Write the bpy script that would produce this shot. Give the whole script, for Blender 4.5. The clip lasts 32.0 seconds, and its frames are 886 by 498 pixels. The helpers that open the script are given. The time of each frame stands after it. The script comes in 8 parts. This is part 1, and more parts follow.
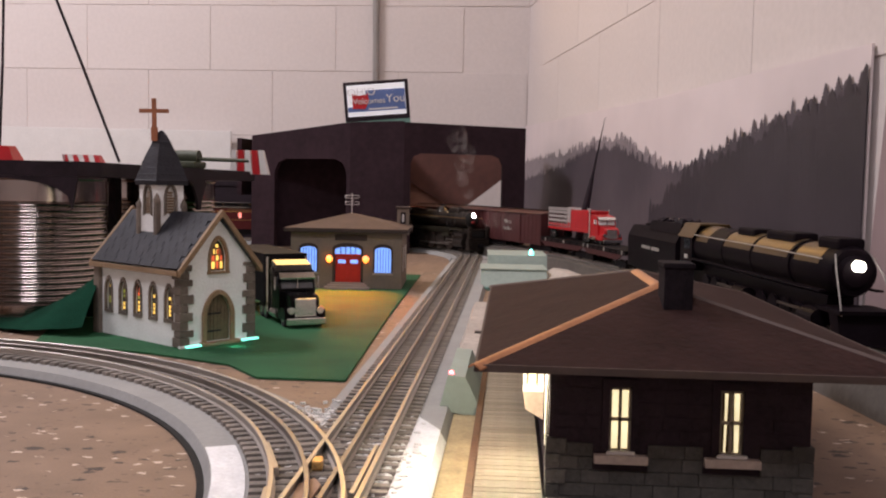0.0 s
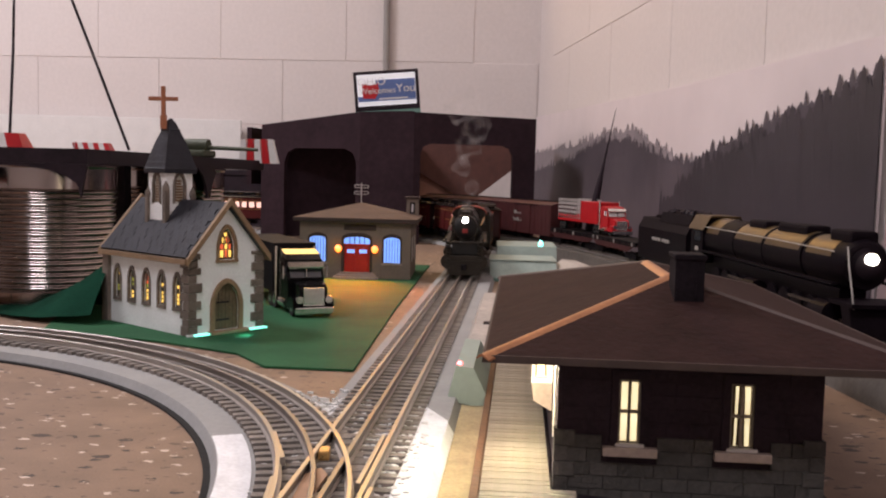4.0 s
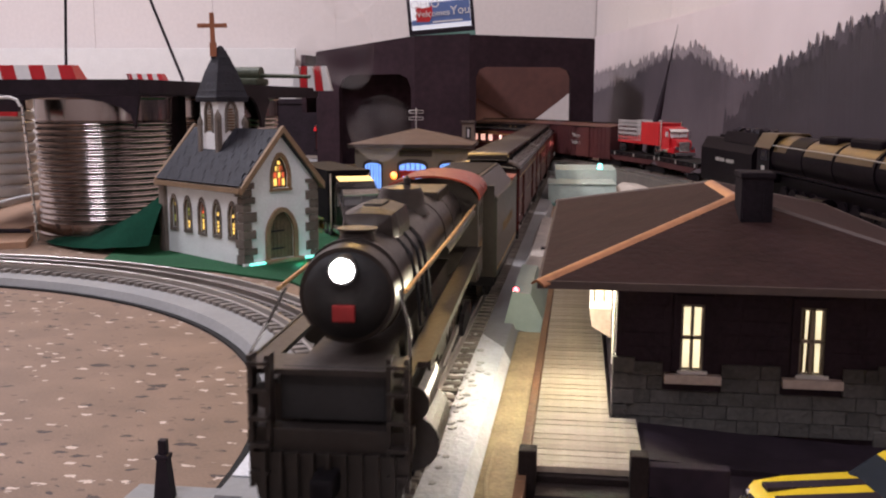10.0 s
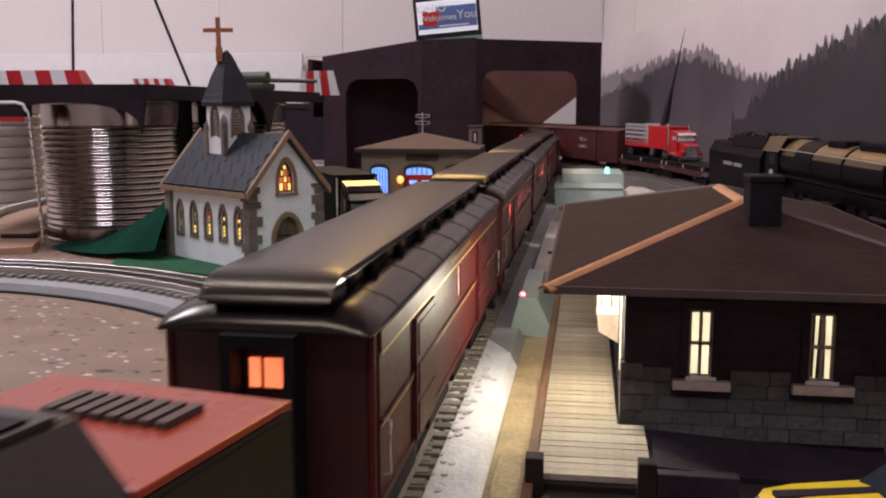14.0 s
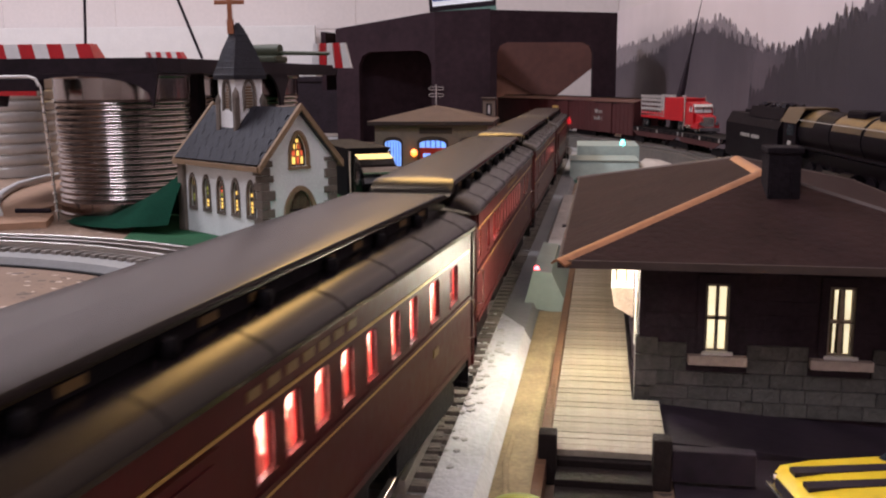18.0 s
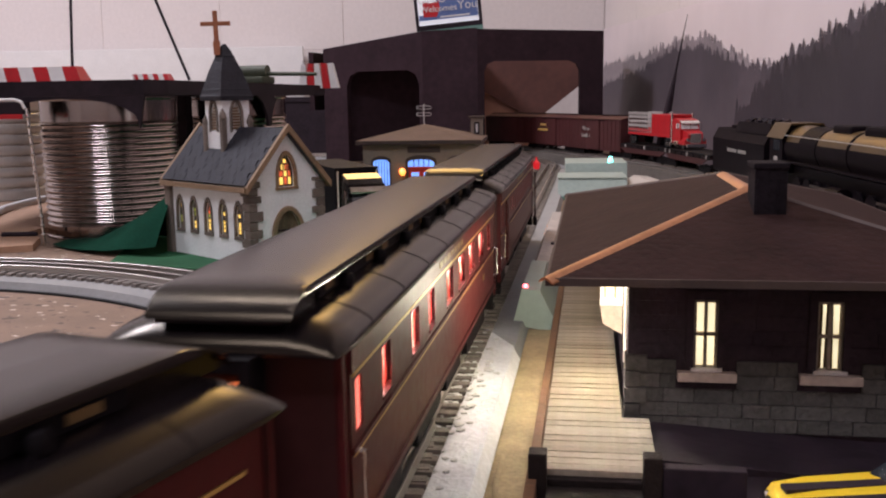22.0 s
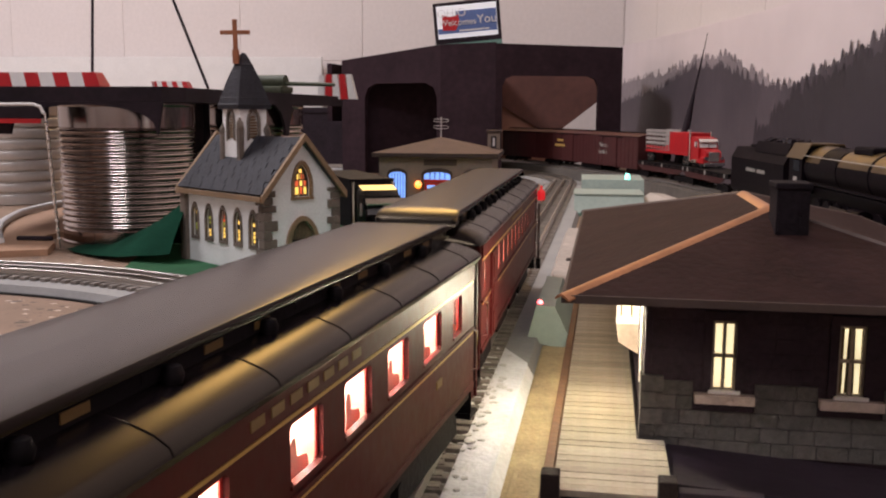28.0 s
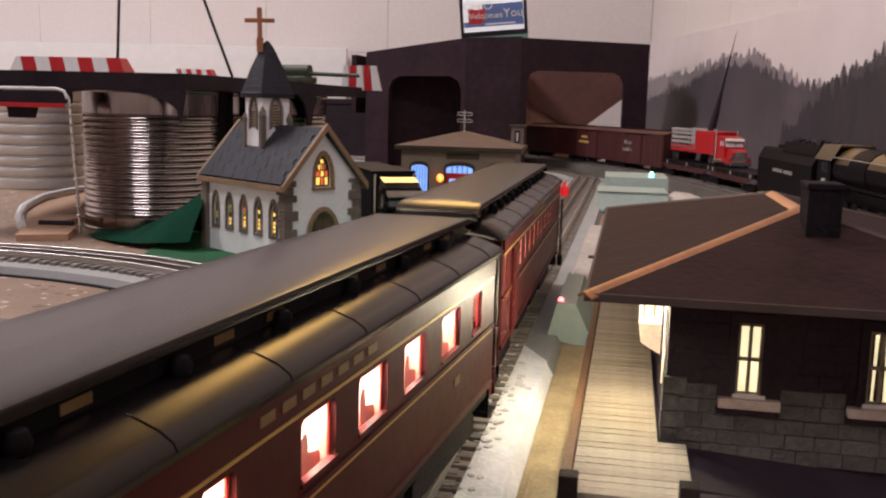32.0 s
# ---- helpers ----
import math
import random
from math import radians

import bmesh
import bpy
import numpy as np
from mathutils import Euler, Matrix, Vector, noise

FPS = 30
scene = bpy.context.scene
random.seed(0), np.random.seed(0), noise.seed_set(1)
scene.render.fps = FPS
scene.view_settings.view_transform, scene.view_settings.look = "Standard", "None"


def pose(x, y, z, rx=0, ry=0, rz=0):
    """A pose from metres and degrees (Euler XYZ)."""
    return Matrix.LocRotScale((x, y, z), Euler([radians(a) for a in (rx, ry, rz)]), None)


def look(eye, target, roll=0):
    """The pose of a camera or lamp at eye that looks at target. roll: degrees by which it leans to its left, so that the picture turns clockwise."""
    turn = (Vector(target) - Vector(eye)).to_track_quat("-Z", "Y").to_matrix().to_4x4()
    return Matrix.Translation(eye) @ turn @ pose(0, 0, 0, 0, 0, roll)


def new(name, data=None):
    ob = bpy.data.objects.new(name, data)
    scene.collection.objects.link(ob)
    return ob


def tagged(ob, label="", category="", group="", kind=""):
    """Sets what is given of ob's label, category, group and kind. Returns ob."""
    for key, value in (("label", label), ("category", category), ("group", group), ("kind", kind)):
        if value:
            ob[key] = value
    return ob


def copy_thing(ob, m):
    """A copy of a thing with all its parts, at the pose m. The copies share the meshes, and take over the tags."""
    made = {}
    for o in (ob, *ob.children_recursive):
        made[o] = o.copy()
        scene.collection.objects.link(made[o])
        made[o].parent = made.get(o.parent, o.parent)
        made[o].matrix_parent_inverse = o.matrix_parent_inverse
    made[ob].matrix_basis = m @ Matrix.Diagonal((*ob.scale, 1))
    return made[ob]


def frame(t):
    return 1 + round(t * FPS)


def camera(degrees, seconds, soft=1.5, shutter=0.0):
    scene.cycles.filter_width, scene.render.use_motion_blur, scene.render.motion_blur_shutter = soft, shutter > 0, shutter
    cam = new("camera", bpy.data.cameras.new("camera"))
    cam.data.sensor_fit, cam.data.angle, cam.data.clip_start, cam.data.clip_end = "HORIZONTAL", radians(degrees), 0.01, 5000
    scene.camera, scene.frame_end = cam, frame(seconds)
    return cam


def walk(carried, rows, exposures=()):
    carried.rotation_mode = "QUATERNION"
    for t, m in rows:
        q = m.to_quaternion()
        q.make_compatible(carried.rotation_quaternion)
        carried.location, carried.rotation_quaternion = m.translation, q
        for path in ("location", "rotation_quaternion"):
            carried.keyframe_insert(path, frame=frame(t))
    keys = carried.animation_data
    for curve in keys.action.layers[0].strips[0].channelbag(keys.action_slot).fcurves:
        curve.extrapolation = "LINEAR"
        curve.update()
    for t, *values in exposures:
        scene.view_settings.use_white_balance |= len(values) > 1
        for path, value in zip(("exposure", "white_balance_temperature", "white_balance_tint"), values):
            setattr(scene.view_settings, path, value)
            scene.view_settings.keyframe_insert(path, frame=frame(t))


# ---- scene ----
cam = camera(50.0, 32.0, soft=2.1, shutter=0.5)
PATH = [
    (0, (-0.00195, -0.02440, 0.15907), (-0.14228, 1.96645, 0.02943), 1.11),
    (0.5, (-0.00184, -0.02397, 0.15882), (-0.14240, 1.96671, 0.02681), 0.89),
    (1, (-0.00157, -0.02354, 0.15888), (-0.14086, 1.96743, 0.02993), 1.31),
    (1.5, (-0.00144, -0.02336, 0.15886), (-0.14069, 1.96780, 0.03279), 1.36),
    (2, (-0.00233, -0.02339, 0.15875), (-0.14214, 1.96766, 0.03147), 1.73),
    (2.5, (-0.00255, -0.02207, 0.15864), (-0.14680, 1.96815, 0.02372), 1.80),
    (4.5, (-0.00167, -0.01879, 0.15746), (-0.16630, 1.96753, -0.00812), 1.43),
    (5, (-0.00150, -0.01422, 0.15643), (-0.17930, 1.96724, -0.04892), 1.51),
    (5.5, (-0.00143, -0.01206, 0.15615), (-0.21205, 1.95975, -0.10390), 1.34),
    (6, (-0.00141, -0.01069, 0.15640), (-0.22426, 1.95802, -0.11654), 1.00),
    (6.5, (-0.00110, -0.00923, 0.15609), (-0.23360, 1.95562, -0.13597), 0.90),
    (7, (-0.00118, -0.00746, 0.15576), (-0.25033, 1.95389, -0.14597), 0.99),
    (7.5, (-0.00134, -0.00682, 0.15558), (-0.26053, 1.95382, -0.14225), 0.97),
    (8, (0.00045, -0.00603, 0.15556), (-0.27300, 1.95164, -0.14896), 0.28),
    (8.5, (-0.00002, -0.00468, 0.15550), (-0.27693, 1.95266, -0.14805), -0.00),
    (9, (-0.00042, -0.00539, 0.15565), (-0.27868, 1.95244, -0.14347), 0.11),
    (9.5, (-0.00034, -0.00520, 0.15547), (-0.27552, 1.95319, -0.14283), 0.27),
    (10, (-0.00018, -0.00372, 0.15518), (-0.27932, 1.95323, -0.14888), 0.14),
    (10.5, (0.00003, -0.00244, 0.15514), (-0.28878, 1.95135, -0.15998), -0.12),
    (11, (-0.00010, -0.00297, 0.15501), (-0.28824, 1.95136, -0.15736), 0.02),
    (11.5, (-0.00009, -0.00256, 0.15532), (-0.28874, 1.95238, -0.15268), -0.05),
    (12, (0.00000, -0.00158, 0.15518), (-0.29135, 1.95324, -0.15110), -0.06),
    (12.5, (0.00009, -0.00176, 0.15536), (-0.29270, 1.95339, -0.14741), -0.16),
    (13, (-0.00013, -0.00110, 0.15511), (-0.29271, 1.95457, -0.14451), -0.10),
    (13.5, (-0.00004, -0.00065, 0.15515), (-0.29298, 1.95535, -0.14194), -0.05),
    (14, (0.00000, 0.00000, 0.15500), (-0.29435, 1.95606, -0.14031), 0.00),
    (14.5, (-0.00006, 0.00003, 0.15518), (-0.29633, 1.95584, -0.13979), -0.13),
    (16.5, (0.00030, 0.00446, 0.15487), (-0.31959, 1.95416, -0.15554), -0.54),
    (17, (0.00100, 0.00728, 0.15431), (-0.32653, 1.94924, -0.19427), -0.85),
    (17.5, (0.00034, 0.00542, 0.15454), (-0.32767, 1.94433, -0.21025), -0.48),
    (18, (0.00027, 0.00567, 0.15444), (-0.32353, 1.94787, -0.19634), -0.30),
    (18.5, (0.00006, 0.00683, 0.15470), (-0.32469, 1.95069, -0.18579), -0.33),
    (19, (0.00014, 0.00637, 0.15476), (-0.32160, 1.95343, -0.16995), -0.23),
    (19.5, (0.00037, 0.00553, 0.15486), (-0.32041, 1.95301, -0.16831), -0.34),
    (20, (0.00036, 0.00629, 0.15454), (-0.31460, 1.95470, -0.16873), -0.24),
    (20.5, (0.00112, 0.00732, 0.15457), (-0.31099, 1.95623, -0.16844), -0.56),
    (21, (0.00073, 0.00712, 0.15450), (-0.31212, 1.95637, -0.16575), -0.43),
    (21.5, (0.00129, 0.00528, 0.15453), (-0.31055, 1.95464, -0.16603), -0.51),
    (22, (0.00133, 0.00762, 0.15443), (-0.30284, 1.95948, -0.15818), -0.86),
    (22.5, (0.00091, 0.00688, 0.15412), (-0.30404, 1.95939, -0.15367), -0.38),
    (23, (0.00162, 0.00798, 0.15426), (-0.30622, 1.96142, -0.14456), -0.35),
    (23.5, (0.00138, 0.00793, 0.15442), (-0.31139, 1.96178, -0.13656), -0.53),
    (24, (0.00108, 0.00911, 0.15429), (-0.31052, 1.96406, -0.13047), -0.37),
    (24.5, (0.00089, 0.01075, 0.15424), (-0.31475, 1.96464, -0.13329), -0.55),
    (25, (0.00063, 0.01111, 0.15406), (-0.32222, 1.96353, -0.13544), -0.33),
    (25.5, (0.00042, 0.01112, 0.15387), (-0.32498, 1.96356, -0.13264), -0.12),
    (27.5, (-0.00027, 0.01257, 0.15361), (-0.33125, 1.96493, -0.12703), 0.52),
    (28, (-0.00014, 0.01305, 0.15375), (-0.33380, 1.96435, -0.13098), 0.31),
    (28.5, (0.00002, 0.01395, 0.15334), (-0.33554, 1.96516, -0.12984), 0.27),
    (29, (0.00024, 0.01478, 0.15330), (-0.33620, 1.96636, -0.12625), 0.23),
    (29.5, (-0.00035, 0.01448, 0.15329), (-0.33504, 1.96659, -0.12462), 0.58),
    (30, (-0.00030, 0.01527, 0.15319), (-0.33879, 1.96653, -0.12612), 0.96),
    (30.5, (-0.00037, 0.01537, 0.15319), (-0.33692, 1.96594, -0.13318), 0.94),
    (31, (-0.00072, 0.01530, 0.15327), (-0.33434, 1.96698, -0.12892), 1.05),
    (31.5, (-0.00101, 0.01694, 0.15296), (-0.33806, 1.96834, -0.12716), 1.23),
    (32, (-0.00167, 0.02110, 0.15232), (-0.37711, 1.96292, -0.14497), 1.51),
]
walk(cam, [(t, look(eye, target, roll)) for t, eye, target, roll in PATH], exposures=[(0, 0.0, 6580, 13), (8, 0.0, 6560, 13), (9.5, 0.05, 6150, 14), (10, 0.13, 6200, 14), (11, 0.17, 6200, 14), (12, 0.02, 6150, 15), (14, 0.0, 6150, 15), (22, 0.03, 6200, 14), (25, 0.02, 6400, 13), (28, 0.02, 6600, 12), (32, 0.02, 6600, 12)])

# ---- world and room light ----
world = bpy.data.worlds.new("world")
scene.world = world
world.use_nodes = True
world.node_tree.nodes["Background"].inputs["Color"].default_value = (0.9, 0.8, 0.75, 1)
world.node_tree.nodes["Background"].inputs["Strength"].default_value = 0.02


def area(name, m, size_x, size_y, watts, colour):
    lamp = bpy.data.lights.new(name, "AREA")
    lamp.shape, lamp.size, lamp.size_y, lamp.energy, lamp.color = "RECTANGLE", size_x, size_y, watts, colour
    ob = new(name, lamp)
    ob.matrix_world = m
    return ob


def bulb(name, at, watts, colour, radius=0.004):
    lamp = bpy.data.lights.new(name, "POINT")
    lamp.energy, lamp.color, lamp.shadow_soft_size = watts, colour, radius
    ob = new(name, lamp)
    ob.location = at
    return ob


area("ceiling_lamp", pose(-1.9, 1.45, 2.26), 0.5, 0.9, 60, (0.985, 0.95, 1.0))
area("ceiling_lamp", pose(-0.45, -0.8, 2.26), 1.0, 0.5, 27, (0.985, 0.95, 1.0))
area("ceiling_lamp", pose(-0.9, 1.5, 2.26), 0.5, 0.3, 10, (1.0, 0.88, 0.76))
# Added unseen warm source, only for gold highlights on the glossy roofs.
area("wall_lamp", pose(-0.52, 2.92, 1.50, 90, 0, 180), 0.42, 0.80, 9.0, (1.0, 0.60, 0.17))


# ---- materials ----
def mat(name, colour, rough=0.6, metal=0.0, spread=0.25, scale=60.0, bump=0.15, fine=6.0, spec=0.5, second=None, amount=0.5, random_=0.0):
    """A procedural surface: a base colour that varies at two scales, and fine relief."""
    m = bpy.data.materials.new(name)
    m.use_nodes = True
    nt = m.node_tree
    n, l = nt.nodes, nt.links
    b = n["Principled BSDF"]
    b.inputs["Roughness"].default_value, b.inputs["Metallic"].default_value = rough, metal
    b.inputs["Specular IOR Level"].default_value = spec
    co = n.new("ShaderNodeTexCoord")
    big, small = n.new("ShaderNodeTexNoise"), n.new("ShaderNodeTexNoise")
    for tex, sc in ((big, scale), (small, scale * fine)):
        tex.inputs["Scale"].default_value, tex.inputs["Detail"].default_value = sc, 4
        l.new(co.outputs["Object"], tex.inputs["Vector"])
    add = n.new("ShaderNodeMath")
    add.operation = "ADD"
    l.new(big.outputs["Fac"], add.inputs[0])
    l.new(small.outputs["Fac"], add.inputs[1])
    ramp = n.new("ShaderNodeMapRange")
    ramp.inputs[1].default_value, ramp.inputs[2].default_value = 0.7, 1.3
    l.new(add.outputs[0], ramp.inputs[0])
    mix = n.new("ShaderNodeMix")
    mix.data_type = "RGBA"
    lo = [max(0, c * (1 - spread)) for c in colour]
    hi = [min(1, c * (1 + spread)) for c in colour]
    if second:
        hi = [c * (1 - amount) + d * amount for c, d in zip(hi, second)]
    mix.inputs[6].default_value, mix.inputs[7].default_value = (*lo, 1), (*hi, 1)
    l.new(ramp.outputs[0], mix.inputs[0])
    out = mix.outputs[2]
    if random_:
        info, hsv = n.new("ShaderNodeObjectInfo"), n.new("ShaderNodeHueSaturation")
        val = n.new("ShaderNodeMapRange")
        val.inputs[3].default_value, val.inputs[4].default_value = 1 - random_, 1 + random_
        l.new(info.outputs["Random"], val.inputs[0])
        l.new(val.outputs[0], hsv.inputs["Value"])
        l.new(out, hsv.inputs["Color"])
        out = hsv.outputs[0]
    l.new(out, b.inputs["Base Color"])
    rr = n.new("ShaderNodeMapRange")
    rr.inputs[3].default_value, rr.inputs[4].default_value = max(0.02, rough - 0.1), min(1, rough + 0.1)
    l.new(small.outputs["Fac"], rr.inputs[0])
    l.new(rr.outputs[0], b.inputs["Roughness"])
    if bump:
        bp = n.new("ShaderNodeBump")
        bp.inputs["Strength"].default_value, bp.inputs["Distance"].default_value = bump, 0.002
        l.new(small.outputs["Fac"], bp.inputs["Height"])
        l.new(bp.outputs[0], b.inputs["Normal"])
    return m


def glow(name, colour, strength, base=(0.8, 0.8, 0.8)):
    """A lit pane, bulb or LED."""
    m = bpy.data.materials.new(name)
    m.use_nodes = True
    b = m.node_tree.nodes["Principled BSDF"]
    b.inputs["Base Color"].default_value = (*base, 1)
    b.inputs["Emission Color"].default_value, b.inputs["Emission Strength"].default_value = (*colour, 1), strength
    n, l = m.node_tree.nodes, m.node_tree.links
    co, tex, mp = n.new("ShaderNodeTexCoord"), n.new("ShaderNodeTexNoise"), n.new("ShaderNodeMapRange")
    tex.inputs["Scale"].default_value = 90
    mp.inputs[1].default_value, mp.inputs[2].default_value = 0.3, 0.7
    mp.inputs[3].default_value, mp.inputs[4].default_value = strength * 0.75, strength * 1.15
    l.new(co.outputs["Object"], tex.inputs["Vector"])
    l.new(tex.outputs["Fac"], mp.inputs[0])
    l.new(mp.outputs[0], b.inputs["Emission Strength"])
    return m


def terrazzo():
    """Pinkish brown speckled board with dark and pale chips."""
    m = mat("terrazzo_board", (0.225, 0.146, 0.100), 0.62, spread=0.24, scale=26, bump=0.08, fine=30)
    n, l = m.node_tree.nodes, m.node_tree.links
    b = n["Principled BSDF"]
    co = n.new("ShaderNodeTexCoord")
    mp = n.new("ShaderNodeMapping")
    mp.inputs["Scale"].default_value = (1.0, 1.7, 1.0)
    l.new(co.outputs["Object"], mp.inputs["Vector"])
    last = b.inputs["Base Color"].links[0].from_socket
    for k, (sc, chance, colour) in enumerate(((98, 0.15, (0.055, 0.035, 0.03)), (115, 0.11, (0.62, 0.50, 0.42)), (180, 0.12, (0.13, 0.08, 0.06)), (58, 0.05, (0.05, 0.03, 0.025)))):
        v = n.new("ShaderNodeTexVoronoi")
        v.inputs["Scale"].default_value = sc
        off = n.new("ShaderNodeVectorMath")
        off.inputs[1].default_value = (k * 3.7, k * 1.3, 0)
        warp = n.new("ShaderNodeTexNoise")
        warp.inputs["Scale"].default_value = sc * 2.2
        l.new(mp.outputs[0], off.inputs[0])
        l.new(off.outputs[0], warp.inputs["Vector"])
        mw = n.new("ShaderNodeVectorMath")
        mw.operation = "MULTIPLY_ADD"
        mw.inputs[1].default_value = (0.9 / sc,) * 3
        l.new(warp.outputs["Color"], mw.inputs[0])
        l.new(off.outputs[0], mw.inputs[2])
        l.new(mw.outputs[0], v.inputs["Vector"])
        sep = n.new("ShaderNodeSeparateColor")
        l.new(v.outputs["Color"], sep.inputs[0])
        pick, size, both = n.new("ShaderNodeMath"), n.new("ShaderNodeMath"), n.new("ShaderNodeMath")
        pick.operation, size.operation, both.operation = "LESS_THAN", "LESS_THAN", "MULTIPLY"
        pick.inputs[1].default_value, size.inputs[1].default_value = chance, 0.33
        l.new(sep.outputs[0], pick.inputs[0])
        l.new(v.outputs["Distance"], size.inputs[0])
        l.new(pick.outputs[0], both.inputs[0])
        l.new(size.outputs[0], both.inputs[1])
        mx = n.new("ShaderNodeMix")
        mx.data_type = "RGBA"
        mx.inputs[7].default_value = (*colour, 1)
        l.new(both.outputs[0], mx.inputs[0])
        l.new(last, mx.inputs[6])
        last = mx.outputs[2]
    l.new(last, b.inputs["Base Color"])
    return m


def clear_pane():
    """Thin clear pane: mostly see-through, with a little gloss."""
    m = bpy.data.materials.new("clear_pane")
    m.use_nodes = True
    n, l = m.node_tree.nodes, m.node_tree.links
    n.remove(n["Principled BSDF"])
    mix, tr, gl = n.new("ShaderNodeMixShader"), n.new("ShaderNodeBsdfTransparent"), n.new("ShaderNodeBsdfGlossy")
    mix.inputs[0].default_value = 0.06
    gl.inputs["Roughness"].default_value = 0.08
    l.new(tr.outputs[0], mix.inputs[1])
    l.new(gl.outputs[0], mix.inputs[2])
    l.new(mix.outputs[0], n["Material Output"].inputs["Surface"])
    return m


CAR_GLASS = clear_pane()
TERRAZZO = terrazzo()
WALL = mat("painted_block", (0.66, 0.60, 0.585), 0.75, spread=0.05, scale=3, bump=0.12, fine=30)
CEIL = mat("ceiling_paint", (0.20, 0.185, 0.18), 0.85, spread=0.04, scale=3, bump=0.05, fine=20)
BLACK = mat("black_paint", (0.020, 0.0130, 0.0190), 0.6, spec=0.2, spread=0.4, scale=25, bump=0.1)
TUNNEL = mat("black_brown_board", (0.029, 0.0160, 0.0215), 0.85, spec=0.15, spread=0.3, scale=12, bump=0.12)
TAN_BOARD = mat("tan_inner_board", (0.46, 0.235, 0.175), 0.85, spread=0.1, scale=9, bump=0.1)
TUNNEL_IN = mat("brown_board", (0.125, 0.050, 0.040), 0.85, spread=0.2, scale=9, bump=0.1)
GREY_FOAM = mat("grey_foam", (0.295, 0.295, 0.295), 0.8, spread=0.10, scale=20, bump=0.25, fine=12)
WHITE_FOAM = mat("white_painted_foam", (0.78, 0.79, 0.82), 0.75, spread=0.14, scale=45, bump=0.5, fine=9)
SNOW = mat("snow_paint", (0.66, 0.66, 0.66), 0.9, spread=0.2, scale=150, bump=0.6, fine=5)
FELT = mat("black_felt", (0.006, 0.006, 0.007), 0.95, spread=0.3, scale=90, bump=0.2)
MAT_GREEN = mat("green_mat", (0.020, 0.092, 0.040), 0.85, spec=0.2, spread=0.28, scale=18, bump=0.35, fine=40)
# Darker copy of the mat green, with the bank's shade in the colour.
SHADED_GREEN = mat("shaded_green_mat", (0.006, 0.040, 0.024), 0.95, spec=0.05, spread=0.3, scale=30, bump=0.3, fine=20)
TIE = mat("tie_brown", (0.19, 0.165, 0.148), 0.75, spread=0.3, scale=90, bump=0.3, random_=0.25)
RAIL = mat("nickel_rail", (0.50, 0.47, 0.44), 0.33, 0.9, spread=0.06, scale=6, bump=0.0, fine=3)
RAIL_DARK = mat("blackened_rail", (0.06, 0.045, 0.038), 0.45, 0.6, spread=0.3, scale=60, bump=0.05)
BRASS = mat("brass", (0.72, 0.47, 0.2), 0.3, 0.9, spread=0.2, scale=60, bump=0.05)
CORK = mat("yellow_sand_board", (0.37, 0.285, 0.155), 0.8, spread=0.25, scale=60, bump=0.35, fine=8)
STEP_WOOD = mat("dark_stained_wood", (0.016, 0.010, 0.009), 0.8, spec=0.2, spread=0.3, scale=60, bump=0.3)
RUST_EDGE = mat("rusty_wood_edge", (0.13, 0.060, 0.028), 0.75, spread=0.3, scale=40, bump=0.2)
DECK = mat("weathered_planks", (0.30, 0.25, 0.19), 0.7, spread=0.22, scale=50, bump=0.3, random_=0.18)
STONE_GREY = mat("grey_stone", (0.075, 0.070, 0.065), 0.85, spread=0.25, scale=70, bump=0.5, random_=0.22)
STONE_DARK = mat("dark_wall", (0.032, 0.021, 0.028), 0.85, spec=0.2, spread=0.3, scale=60, bump=0.3)
SILL = mat("pink_sandstone", (0.42, 0.33, 0.28), 0.8, spread=0.15, scale=60, bump=0.3)
ROOF_BROWN = mat("brown_shingle", (0.030, 0.0140, 0.0130), 0.75, 0.0, spec=0.1, spread=0.28, scale=38, bump=0.4, random_=0.15)
HIP_GREY = mat("grey_brown_hip", (0.060, 0.036, 0.031), 0.6, spread=0.2, scale=50, bump=0.1)
COPPER = mat("copper_hip", (0.42, 0.19, 0.09), 0.45, 0.35, spread=0.2, scale=50, bump=0.1)
CHIMNEY = mat("black_brick", (0.0135, 0.0095, 0.0125), 0.9, spec=0.15, spread=0.3, scale=70, bump=0.4)
PLASTER = mat("white_plaster", (0.86, 0.88, 0.89), 0.85, spread=0.09, scale=30, bump=0.35, fine=14)
QUOIN = mat("taupe_stone", (0.155, 0.125, 0.105), 0.85, spread=0.25, scale=70, bump=0.5, random_=0.2)
SLATE = mat("blue_black_slate", (0.022, 0.022, 0.030), 0.6, spec=0.3, spread=0.3, scale=60, bump=0.35, random_=0.15)
TRIM_TAN = mat("tan_barge_board", (0.26, 0.17, 0.10), 0.7, spread=0.2, scale=50, bump=0.2)
DOOR_WOOD = mat("brown_door_wood", (0.13, 0.085, 0.05), 0.7, spread=0.3, scale=70, bump=0.3)
CROSS_WOOD = mat("orange_wood", (0.34, 0.12, 0.055), 0.55, spread=0.2, scale=60, bump=0.1)
TEAL_LED = glow("teal_led", (0.12, 1.0, 0.75), 2.2)
AMBER_PANE = glow("amber_pane", (1.0, 0.62, 0.13), 1.5, (0.3, 0.2, 0.05))
RED_PANE = glow("red_stained_pane", (1.0, 0.16, 0.05), 0.8, (0.3, 0.05, 0.05))
GREEN_PANE = glow("olive_stained_pane", (0.5, 0.5, 0.08), 0.5, (0.1, 0.12, 0.03))
DARK_PANE = mat("dark_lead_pane", (0.05, 0.042, 0.030), 0.3, spread=0.3, scale=70, bump=0.1)
